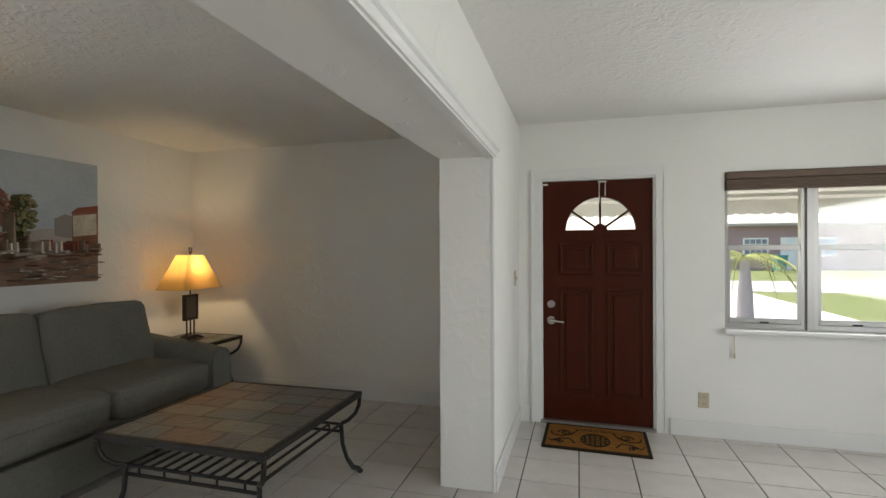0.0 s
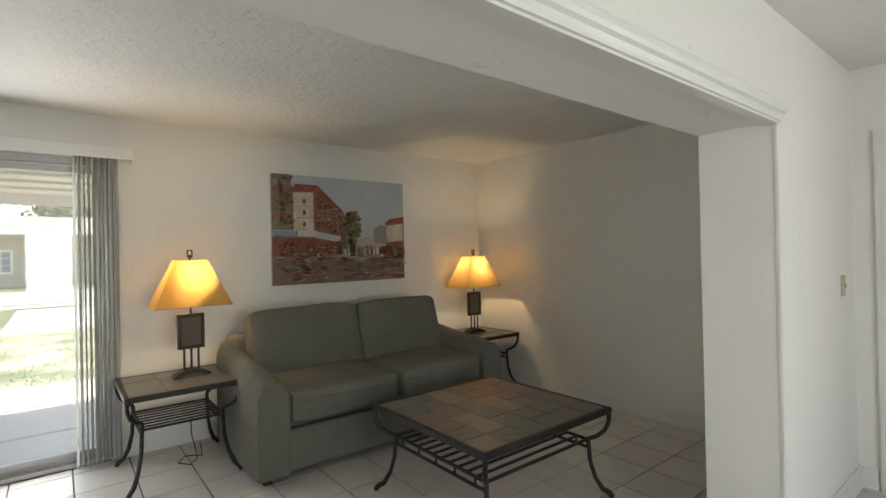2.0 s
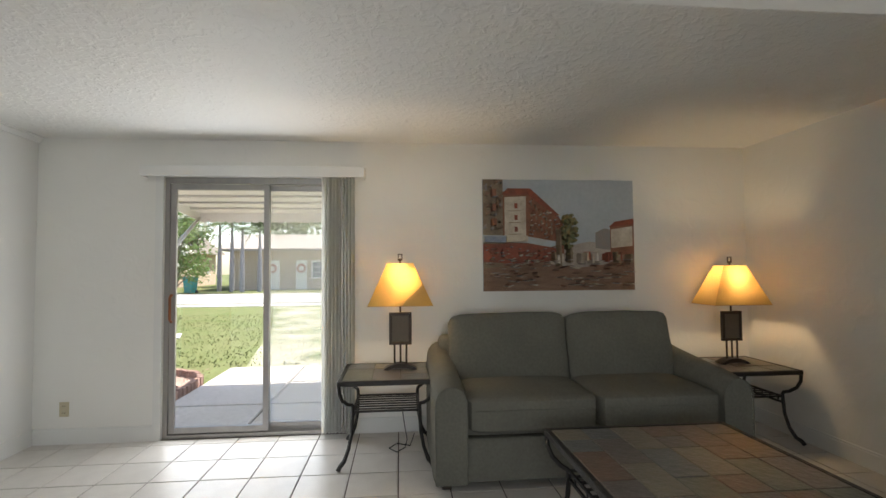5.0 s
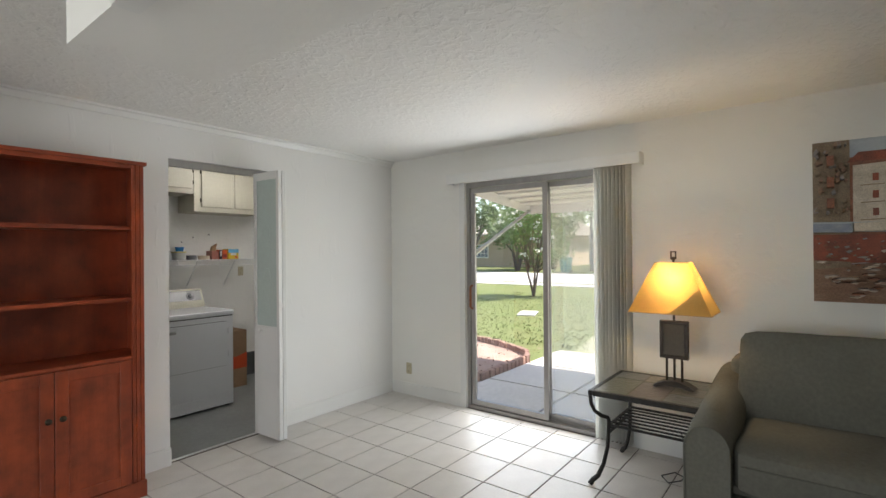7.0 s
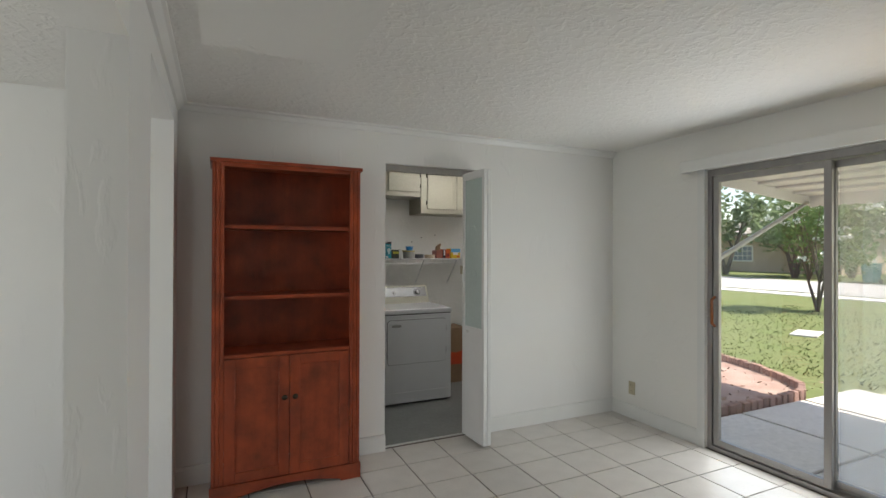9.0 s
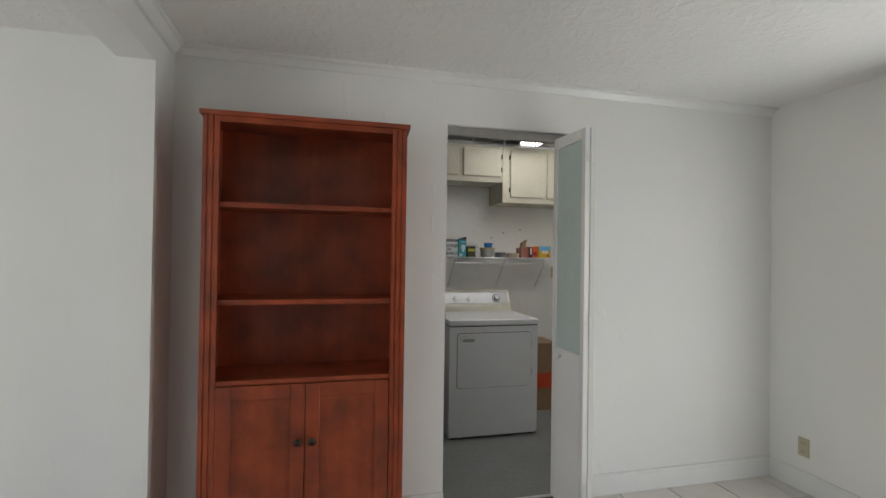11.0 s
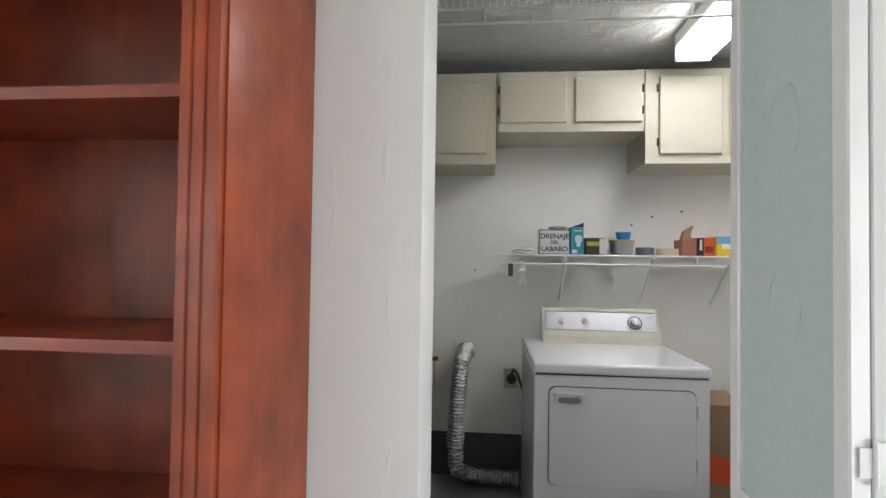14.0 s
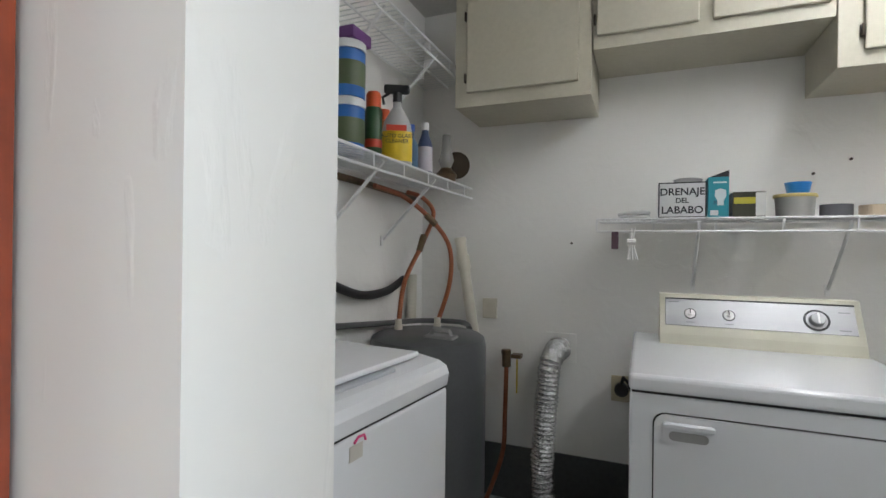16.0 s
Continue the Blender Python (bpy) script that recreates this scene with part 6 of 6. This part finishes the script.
part("reflector", bm, M_HINGE, ol, at=pose(-0.03, -0.055, 0.10, 80, 0, 30))

# ---- laundry light ----
fl = thing("ceiling_light", "fluorescent ceiling fixture with glowing lens", "light")
part("housing", box(0.89, 1.09, -1.72, -0.45, 2.565, LCEIL, 0.01), M_TRIM, fl)
part("lens", box(0.90, 1.08, -1.71, -0.46, 2.495, 2.565, 0.015), emissive("fluorescent_lens", (0.97, 0.99, 1.0), 5.2), fl, "glowing prismatic lens")
part("end_cap", box(0.895, 1.085, -1.735, -1.711, 2.488, 2.57, 0.004), M_TRIM, fl)

# ---- outdoors ----
GZ = -0.12
M_GRASS = material("lawn", (0.10, 0.145, 0.045), 0.95, second=(0.17, 0.175, 0.085), scale=0.9, amount=0.75, fine=0.22, bump=0.25, bump_scale=40, spec=0.1, detail=8)
M_CONC = material("sunlit_concrete", (0.60, 0.58, 0.55), 0.9, second=(0.52, 0.50, 0.47), scale=1.5, fine=0.1, bump=0.15, bump_scale=60)
M_ROAD = material("pale_asphalt", (0.42, 0.41, 0.39), 0.95, second=(0.34, 0.33, 0.31), scale=0.6, fine=0.12)
M_SOIL = material("sandy_soil", (0.42, 0.33, 0.28), 1.0, second=(0.24, 0.13, 0.10), scale=3.5, amount=0.8, fine=0.3, bump=0.8, bump_scale=30)
M_BRICK = material("red_brick", (0.32, 0.20, 0.165), 0.9, second=(0.24, 0.14, 0.115), scale=14, fine=0.2, random_value=0.18, bump=0.3)
M_AWN = material("white_aluminium_awning", (0.74, 0.72, 0.69), 0.5, second=(0.66, 0.64, 0.61), scale=2, fine=0.03)
M_BARK = material("gray_bark", (0.16, 0.13, 0.10), 0.95, second=(0.09, 0.07, 0.055), scale=12, fine=0.3, bump=0.6)
M_LEAF = translucent("tree_leaf", (0.17, 0.25, 0.10), 0.45)
M_LEAF_FAR = translucent("far_leaf", (0.19, 0.25, 0.13), 0.45)
M_FLOWER = material("white_blossom", (0.80, 0.79, 0.74), 0.7, scale=20)
M_STUCCO = material("beige_stucco", (0.50, 0.40, 0.30), 0.95, second=(0.45, 0.36, 0.27), scale=1, fine=0.06, bump=0.2)
M_STUCCO2 = material("mauve_stucco", (0.36, 0.24, 0.25), 0.95, second=(0.30, 0.20, 0.21), scale=1, fine=0.1)
M_ROOF = material("pale_shingles", (0.42, 0.38, 0.34), 0.95, second=(0.34, 0.31, 0.28), scale=2, fine=0.2)
M_DARKGLASS = material("far_window_glass", (0.10, 0.13, 0.20), 0.15, second=(0.16, 0.19, 0.26), scale=2, spec=0.7)
M_TEAL = material("teal_plastic", (0.02, 0.22, 0.20), 0.5, scale=5)

structure("ground", box(-160, 160, -160, 160, GZ - 0.2, GZ), M_GRASS, "patchy sunlit lawn", "ground")
M_LAWN_GLARE = material("overexposed_lawn", (0.50, 0.47, 0.37), 0.95, second=(0.13, 0.18, 0.06), scale=0.9, amount=0.32, fine=0.25, bump=0.5, bump_scale=40, spec=0.1, detail=8)
bm = bmesh.new()
add_prism(bm, [(-3.32, 0.6), (-3.32, 9.0), (-9.6, 9.0), (-9.6, 1.6), (-17.0, -0.6), (-17.0, -2.4), (-9.0, -0.4)], GZ - 0.02, GZ + 0.008, 2)
structure("ground_dry_lawn", bm, M_LAWN_GLARE, "lawn coloured pale for sun glare, with green patches", "ground")
structure("road_west", box(-27, -18, -120, 120, GZ, GZ + 0.012), M_ROAD, "pale sunlit street", "road")
structure("road_north", box(-14, 140, 21, 27, GZ, GZ + 0.013), M_ROAD, "pale sunlit side street", "road")
structure("pavement_driveway", box(3.3, 9.5, 7.2, 21, GZ, GZ + 0.02), M_CONC, "bright concrete driveway", "pavement")
structure("pavement_sidewalk", box(-17.4, -16.2, -120, 20, GZ, GZ + 0.02), M_CONC, "narrow concrete sidewalk", "pavement")
structure("pavement_patch", box(-15.5, -9.6, 1.2, 14, GZ, GZ + 0.016), M_CONC, "bright concrete parking pad", "pavement")

pat = structure("pavement_patio", box(-3.3, -0.18, 0.42, 9.0, GZ, GZ + 0.04), material("patio_joint", (0.10, 0.09, 0.08), 1.0, scale=9), "concrete slab patio", "pavement")
for i in range(3):
    for j in range(8):
        x0, x1 = -1.15 - 1.02 * i + 0.95 - 0.98, -1.15 - 1.02 * i + 0.95
        y0, y1 = 0.45 + 1.06 * j, 0.45 + 1.06 * j + 1.03
        part("slab", box(x0, x1, y0, y1, GZ + 0.03, GZ + 0.065, 0.006, 1), M_CONC, pat)

# planting bed with brick edging
bed_path = [(-0.45, 0.33), (-0.9, 0.36), (-1.4, 0.38), (-1.9, 0.39), (-2.35, 0.36), (-2.62, 0.22), (-2.85, -0.10), (-3.05, -0.5), (-3.2, -0.95), (-3.3, -1.5), (-3.35, -2.2), (-3.36, -3.0)]
bm = bmesh.new()
add_prism(bm, [(-0.2, 0.30)] + bed_path + [(-0.2, -3.0)], GZ, GZ + 0.05, 2)
structure("ground_bed", bm, M_SOIL, "sandy planting bed with leaf litter", "ground")
edging = thing("bed_edging", "low curved edging of upright red bricks round the bed", "edging")
bricks = bpy.data.meshes.new("brick")
bm = box(-0.045, 0.045, -0.035, 0.035, 0, 0.13, 0.008, 1)
bm.to_mesh(bricks)
bm.free()
bricks.materials.append(M_BRICK)
run = 0.0
rr = random.Random(2)
for a, b in zip(bed_path, bed_path[1:]):
    L = math.hypot(b[0] - a[0], b[1] - a[1])
    ang = math.degrees(math.atan2(b[1] - a[1], b[0] - a[0]))
    nb = max(1, int(L / 0.094))
    for k in range(nb):
        u = (k + 0.5) / nb
        ob = new("brick", bricks)
        ob.parent = edging
        ob.matrix_basis = pose(a[0] + (b[0] - a[0]) * u, a[1] + (b[1] - a[1]) * u, GZ + rr.uniform(0.0, 0.015), rr.uniform(-4, 4), rr.uniform(-3, 3), ang + rr.uniform(-4, 4))
for x, y, w in ((-7.2, -2.2, 0.8),):
    tagged(part("stepping_stone", box(-w / 2, w / 2, -0.22, 0.22, 0, 0.03, 0.01), M_CONC, at=pose(x, y, GZ, 0, 0, 20)), "flat pale stepping stone in the lawn", "stone")


def awning(label, along0, along1, out, z_wall, z_edge, place, arms):
    """Stepped aluminium pans; local x along the wall, y outwards from 0."""
    t = thing("patio_awning", label, "awning", place)
    n = 9
    for k in range(n):
        y0, y1 = out * k / n, out * (k + 1) / n + 0.03
        za = z_wall + (z_edge - z_wall) * k / n
        bm = bmesh.new()
        add_prism(bm, [(y0, za), (y1, za - 0.012), (y1, za - 0.052), (y1 - 0.012, za - 0.052), (y1 - 0.014, za - 0.020), (y0, za - 0.008)], along0, along1, 0)
        part("pan", bm, M_AWN, t)
    bm = bmesh.new()
    m2 = int((along1 - along0) / 0.12)
    for k in range(m2):
        x = along0 + (along1 - along0) * k / m2
        w = (along1 - along0) / m2
        add_prism(bm, [(x, z_edge + 0.02), (x, z_edge - 0.10)] + [(x + w * (0.5 - 0.5 * math.cos(a)), z_edge - 0.10 - 0.025 * math.sin(a)) for a in (0.78, 1.57, 2.36)] + [(x + w, z_edge - 0.10), (x + w, z_edge + 0.02)], out + 0.03, out + 0.036, 1)
    part("scalloped_fascia", bm, M_AWN, t)
    for xe in (along0, along1):
        bm = bmesh.new()
        add_prism(bm, [(0, z_wall + 0.02), (out + 0.03, z_edge + 0.02), (out + 0.03, z_edge - 0.10), (0, z_wall - 0.16)], xe - 0.01, xe + 0.01, 0)
        part("end_panel", bm, M_AWN, t)
    for a, b in arms:
        bm = bmesh.new()
        add_tube(bm, [a, b], 0.022, 8)
        part("brace_arm", bm, M_ALU, t)
    return t


awning("white aluminium patio awning with stepped pans and scalloped edge", 0.0, 8.0, 2.9, 2.50, 2.17,
       Matrix.Translation((-0.18, 0.02, 0)) @ Matrix(((0, -1, 0, 0), (1, 0, 0, 0), (0, 0, 1, 0), (0, 0, 0, 1))),
       [((0.03, 2.85, 2.10), (0.80, 0.02, 1.38)), ((7.9, 2.85, 2.10), (7.9, 0.02, 1.38))])
awning("white aluminium window awning over the entry", 0.0, 5.0, 1.7, 2.35, 1.90, Matrix.Translation((3.25, NORTH + 0.17, 0)), [((0.05, 1.65, 1.85), (0.05, 0.02, 1.2)), ((4.95, 1.65, 1.85), (4.95, 0.02, 1.2))])


def add_leaf(bm, p, size, rr, wide=0.45):
    d = Vector((rr.uniform(-1, 1), rr.uniform(-1, 1), rr.uniform(-0.8, 0.6))).normalized()
    s = d.cross(Vector((rr.uniform(-1, 1), rr.uniform(-1, 1), rr.uniform(-1, 1)))).normalized()
    a, b = p - d * size * 0.5, p + d * size * 0.5
    m = p + s * size * wide * 0.5
    m2 = p - s * size * wide * 0.5
    bm.faces.new([bm.verts.new(v) for v in (a, m, b, m2)])


def tree(name, label, at, height, spread, leaves, seed, leaf_mt, leaf=0.14, flowers=0, trunk_r=0.07, fork=0.25, limbs=9, low=0.55):
    rr = random.Random(seed)
    t = thing(name, label, "tree", pose(*at))
    tips = []
    bm = bmesh.new()
    for k in range(3):
        a = 2.1 * k + rr.random()
        top = Vector((math.cos(a) * spread * 0.12, math.sin(a) * spread * 0.12, height * fork))
        add_tube(bm, [(0, 0, 0), top * 0.5 + Vector((0, 0, 0.02)), top], trunk_r, 7, radii=[trunk_r, trunk_r * 0.8, trunk_r * 0.6])
        for q in range(limbs // 3):
            b = a + rr.uniform(-1.1, 1.1)
            r = spread * rr.uniform(0.25, 0.5)
            end = Vector((math.cos(b) * r, math.sin(b) * r, height * rr.uniform(low, 0.95)))
            midp = top.lerp(end, 0.5) + Vector((rr.uniform(-1, 1), rr.uniform(-1, 1), rr.uniform(0, 1))) * 0.08 * height * 0.3
            add_tube(bm, [top, midp, end], trunk_r * 0.4, 6, radii=[trunk_r * 0.55, trunk_r * 0.35, trunk_r * 0.12])
            tips += [end, midp.lerp(end, 0.5)]
    part("trunk", bm, M_BARK, t, smooth=True)
    bm = bmesh.new()
    fb = bmesh.new()
    for k in range(leaves):
        c = rr.choice(tips)
        off = Vector((rr.gauss(0, 1), rr.gauss(0, 1), rr.gauss(0, 0.8))) * spread * 0.105
        add_leaf(bm, c + off, leaf * rr.uniform(0.6, 1.3), rr)
    tagged(part("crown", bm, leaf_mt, t), kind="stuff")
    if flowers:
        for k in range(flowers):
            c = rr.choice(tips) + Vector((rr.gauss(0, 1), rr.gauss(0, 1), rr.uniform(-0.6, 1.0))) * spread * 0.19
            for q in range(14):
                add_leaf(fb, c + Vector((rr.gauss(0, 1), rr.gauss(0, 1), rr.gauss(0, 0.5))) * 0.06, 0.10, rr, 0.8)
        tagged(part("blossoms", fb, M_FLOWER, t), kind="stuff")
    else:
        fb.free()
    return t


tree("flowering_tree", "small tree with white blossom clusters in the front lawn", (-11.5, -4.25, GZ), 4.0, 2.1, 3400, 5, M_LEAF, 0.13, 60, 0.05, 0.2, 18, 0.27)
for k, (x, y, h, sp, n) in enumerate(((-31, -26, 7, 7, 2600), (-33, -13.5, 6, 5, 1600), (-44, -8, 9, 8, 2600), (-45, 4, 8, 7, 2200), (-46, -22, 10, 9, 2600), (-40, -36, 9, 9, 2600),
                                      (-30, -44, 8, 8, 2200), (-44, 14, 9, 8, 1800), (-29.5, -19.5, 6, 6.5, 2200), (-30, -15.2, 5, 5, 1600), (-31.5, -32, 7, 8, 2200))):
    tree("broadleaf_tree", "distant broad-leaved green tree beyond the street", (x, y, GZ), h, sp, n, 20 + k, M_LEAF_FAR, 0.55, 0, 0.18, 0.3, 9)


def palm(label, at, trunk, h, fronds, length, seed, mt, droop=0.9, swell=1.0):
    rr = random.Random(seed)
    t = thing("palm_tree", label, "palm", pose(*at))
    bm = bmesh.new()
    add_lathe(bm, [(trunk * 1.5 * swell, 0), (trunk * 1.7 * swell, h * 0.15), (trunk * 1.45 * swell, h * 0.5), (trunk * 0.8, h * 0.85), (trunk * 0.7, h), (0.001, h)], n=14)
    part("trunk", bm, material("palm_trunk", (0.34, 0.32, 0.33), 0.9, second=(0.22, 0.2, 0.2), scale=8, stretch=(1, 1, 6), fine=0.2, bump=0.4), t, smooth=True)
    for k in range(fronds):
        a = 2 * math.pi * k / fronds + rr.uniform(-0.3, 0.3)
        up = rr.uniform(0.2, 0.75)
        bm = bmesh.new()
        spine = []
        for i in range(11):
            u = i / 10
            r = length * (u - 0.18 * u * u)
            z = h + length * (up * u - droop * u * u)
            spine.append(Vector((math.cos(a) * r, math.sin(a) * r, z)))
        add_tube(bm, spine, 0.012, 5, radii=[0.02 * (1 - 0.85 * i / 10) for i in range(11)])
        side = Vector((-math.sin(a), math.cos(a), 0))
        for i in range(1, 11):
            for s in (-1, 1):
                for f in (0, 0.5):
                    p = spine[i - 1].lerp(spine[i], f)
                    ll = length * 0.26 * math.sin(math.pi * min(0.95, 0.12 + 0.85 * (i + f) / 11))
                    tip = p + side * s * ll + Vector((math.cos(a), math.sin(a), 0)) * ll * 0.45 + Vector((0, 0, -0.35 * ll))
                    w = Vector((math.cos(a), math.sin(a), 0)) * 0.022
                    bm.faces.new([bm.verts.new(v) for v in (p - w, p + w, tip)])
        part("frond", bm, mt, t)
    return t


M_FROND = material("yellow_green_frond", (0.30, 0.28, 0.04), 0.6, second=(0.14, 0.20, 0.04), scale=1.2, amount=0.7)
palm("young bottle palm with yellowing fronds beside the driveway", (6.95, 12.2, GZ), 0.105, 1.35, 8, 1.25, 3, M_FROND, 1.05, 0.85)
for k, (x, y) in enumerate(((-29.5, -7.6), (-30.2, -8.5), (-30.0, -6.6), (-31, -9.6))):
    palm("slim pale-trunked palm across the street", (x, y, GZ), 0.10, 4.2 + 0.5 * (k % 2), 11, 1.9, 30 + k, M_LEAF_FAR, 0.9)


def house(label, x0, x1, y0, y1, h, wall_mt, face, windows, doors, roof_h=1.6):
    """A low house; face 'east' looks towards +x, 'south' towards -y. Openings along the face: (from, to, z0, z1)."""
    t = thing("house", label, "house")
    part("wall", box(x0, x1, y0, y1, GZ, h), wall_mt, t)
    bm = bmesh.new()
    o = 0.7
    if face == "east":
        add_prism(bm, [(x0 - o, h), (x1 + o, h), (x1 + o, h + 0.16), ((x0 + x1) / 2, h + roof_h), (x0 - o, h + 0.16)], y0 - o, y1 + o, 1)
    else:
        add_prism(bm, [(y0 - o, h), (y1 + o, h), (y1 + o, h + 0.16), ((y0 + y1) / 2, h + roof_h), (y0 - o, h + 0.16)], x0 - o, x1 + o, 0)
    part("roof", bm, M_ROOF, t)

    def on_face(a, b, z0, z1, d0, d1):
        return box(x1 + d0, x1 + d1, a, b, z0, z1) if face == "east" else box(a, b, y0 - d1, y0 - d0, z0, z1)
    for a, b, z0, z1 in windows:
        w = part("window", on_face(a - 0.08, b + 0.08, z0 - 0.08, z1 + 0.08, -0.02, 0.04), M_TRIM, t)
        nx, nz = 4, 3
        for i in range(nx):
            for j in range(nz):
                p0, p1 = a + (b - a) * i / nx + 0.025, a + (b - a) * (i + 1) / nx - 0.025
                q0, q1 = z0 + (z1 - z0) * j / nz + 0.025, z0 + (z1 - z0) * (j + 1) / nz - 0.025
                part("pane", on_face(p0, p1, q0, q1, 0.03, 0.05), M_DARKGLASS, w)
    for a, b, z1 in doors:
        dd = part("door", on_face(a, b, GZ, z1, -0.02, 0.05), M_TRIM, t)
        if face == "east":
            bm = bmesh.new()
            c = (a + b) / 2
            add_tube(bm, [(x1 + 0.09, c + 0.27 * math.cos(q), 1.45 + 0.27 * math.sin(q)) for q in [2 * math.pi * k / 18 for k in range(19)]], 0.07, 6)
            part("wreath", bm, flat_color("wreath_red", (0.42, 0.10, 0.08)), dd, "red door wreath")
    return t


house("low beige bungalow across the street with white windows", -44, -33, -9.5, 7.5, 2.75, M_STUCCO, "east", [(-3.6, -1.9, 0.75, 1.95), (-1.6, 0.1, 0.75, 1.95)], [(-7.0, -6.0, 2.05), (-4.8, -4.0, 2.05)])
house("beige bungalow with a grey roof beyond the flowering tree", -48, -37, -34, -16, 2.9, M_STUCCO, "east", [(-30, -28, 0.8, 2.0), (-24, -22.4, 0.8, 2.0)], [(-26.8, -25.8, 2.05)])
house("mauve brick house beyond the lawn", 13, 26, 40, 50, 2.9, M_STUCCO2, "south", [(15.0, 16.4, 0.9, 2.0), (19.0, 20.4, 0.9, 2.0)], [(17.2, 18.2, 2.1)])
house("beige house with garage beyond the lawn", 29, 44, 39, 50, 3.0, M_STUCCO, "south", [(31.0, 33.5, 0.9, 2.1)], [(36, 40, 2.4)])


def wheelie_bin(label, at, rz):
    t = thing("trash_bin", label, "bin", pose(*at, 0, 0, rz))
    bm = bmesh.new()
    q = [(-1, -1), (1, -1), (1, 1), (-1, 1)]
    a = [bm.verts.new((sx * 0.23, sy * 0.27, 0.06)) for sx, sy in q]
    b = [bm.verts.new((sx * 0.30, sy * 0.36, 1.0)) for sx, sy in q]
    bm.faces.new(a[::-1])
    bm.faces.new(b)
    for k in range(4):
        bm.faces.new((a[k], a[(k + 1) % 4], b[(k + 1) % 4], b[k]))
    part("body", bm, M_TEAL, t)
    part("lid", box(-0.32, 0.32, -0.38, 0.40, 1.0, 1.07, 0.02), M_TEAL, t)
    for s in (-1, 1):
        bm = bmesh.new()
        add_tube(bm, [(s * 0.22, 0.27, 0.12), (s * 0.29, 0.27, 0.12)], 0.12, 14)
        part("wheel", bm, M_BLACK, t)
    return t


wheelie_bin("teal wheeled trash bin by the street", (-28.0, -10.3, GZ), 80)
wheelie_bin("teal wheeled trash bin by the driveway", (15.9, 36.4, GZ), 10)
mb = thing("mailbox", "white mailbox on a post at the kerb", "mailbox", pose(-18.6, -15.5, GZ))
part("post", box(-0.05, 0.05, -0.05, 0.05, 0, 1.0), M_TRIM, mb)
part("box", box(-0.25, 0.25, -0.12, 0.12, 1.0, 1.25, 0.03), M_TRIM, mb)

# grass tufts near the patio and dead leaves
rr = random.Random(6)
bm = bmesh.new()
for k in range(9000):
    x, y = -3.6 - 9.0 * rr.random() ** 1.4, rr.uniform(-5.5, 6.5)
    if x > -15.5 and x < -9.6 and y > 1.2:
        continue
    h = rr.uniform(0.015, 0.05)
    a = rr.uniform(0, 6.283)
    dx, dyy = math.cos(a) * 0.012, math.sin(a) * 0.012
    lx, ly = rr.uniform(-0.05, 0.05), rr.uniform(-0.05, 0.05)
    bm.faces.new([bm.verts.new(v) for v in ((x - dx, y - dyy, GZ), (x + dx, y + dyy, GZ), (x + lx, y + ly, GZ + h))])
tagged(part("grass", bm, M_GRASS), "short patchy grass blades over the lawn", "grass", kind="stuff")
bm = bmesh.new()
for k in range(420):
    x, y = rr.uniform(-3.2, -0.4), rr.uniform(-2.9, 0.28)
    add_leaf(bm, Vector((x, y, GZ + 0.058)), rr.uniform(0.03, 0.08), rr)
tagged(part("leaf_litter", bm, M_SOIL), "dry leaf litter on the planting bed", "leaves", kind="stuff")

# ---- floor tiles ----
PX, PY, GX, GY = 0.345, 0.3215, 0.12, -0.0215
def tile_mesh(w, d):
    bm = bmesh.new()
    x, y, c = w / 2, d / 2, 0.0025
    lo = [bm.verts.new((sx * x, sy * y, -0.006)) for sx, sy in ((-1, -1), (1, -1), (1, 1), (-1, 1))]
    mi = [bm.verts.new((sx * x, sy * y, -0.0012)) for sx, sy in ((-1, -1), (1, -1), (1, 1), (-1, 1))]
    hi = [bm.verts.new((sx * (x - c), sy * (y - c), 0.0)) for sx, sy in ((-1, -1), (1, -1), (1, 1), (-1, 1))]
    for a, b in ((lo, mi), (mi, hi)):
        for k in range(4):
            bm.faces.new((a[k], a[(k + 1) % 4], b[(k + 1) % 4], b[k]))
    bm.faces.new(hi)
    me = bpy.data.meshes.new("tile")
    bm.to_mesh(me)
    bm.free()
    me.materials.append(M_TILE)
    return me


shared = {}
rest = bmesh.new()
JOINT = 0.0085
near_tiles = 0
for i in range(-1, 25):
    for j in range(-1, 20):
        x0, x1 = max(GX + PX * i, 0.0) + JOINT / 2, min(GX + PX * (i + 1), 7.5) - JOINT / 2
        y0, y1 = max(GY + PY * j, -0.05) + JOINT / 2, min(GY + PY * (j + 1), NLIV) - JOINT / 2
        if x1 - x0 < 0.03 or y1 - y0 < 0.03:
            continue
        if x1 < 5.6 and near_tiles < 330 and not (x0 > 4.3 and y1 < 3.0):
            key = (round(x1 - x0, 3), round(y1 - y0, 3))
            if key not in shared:
                shared[key] = tile_mesh(*key)
            ob = new("tile", shared[key])
            ob.parent = floor
            ob.location = ((x0 + x1) / 2, (y0 + y1) / 2, 0)
            near_tiles += 1
        else:
            vs = [rest.verts.new(p) for p in ((x0, y0, 0), (x1, y0, 0), (x1, y1, 0), (x0, y1, 0))]
            us = [rest.verts.new(p) for p in ((x0, y0, -0.006), (x1, y0, -0.006), (x1, y1, -0.006), (x0, y1, -0.006))]
            rest.faces.new(vs)
            for k in range(4):
                rest.faces.new((us[k], us[(k + 1) % 4], vs[(k + 1) % 4], vs[k]))
tagged(part("far_tiles", rest, M_TILE, floor), kind="stuff")
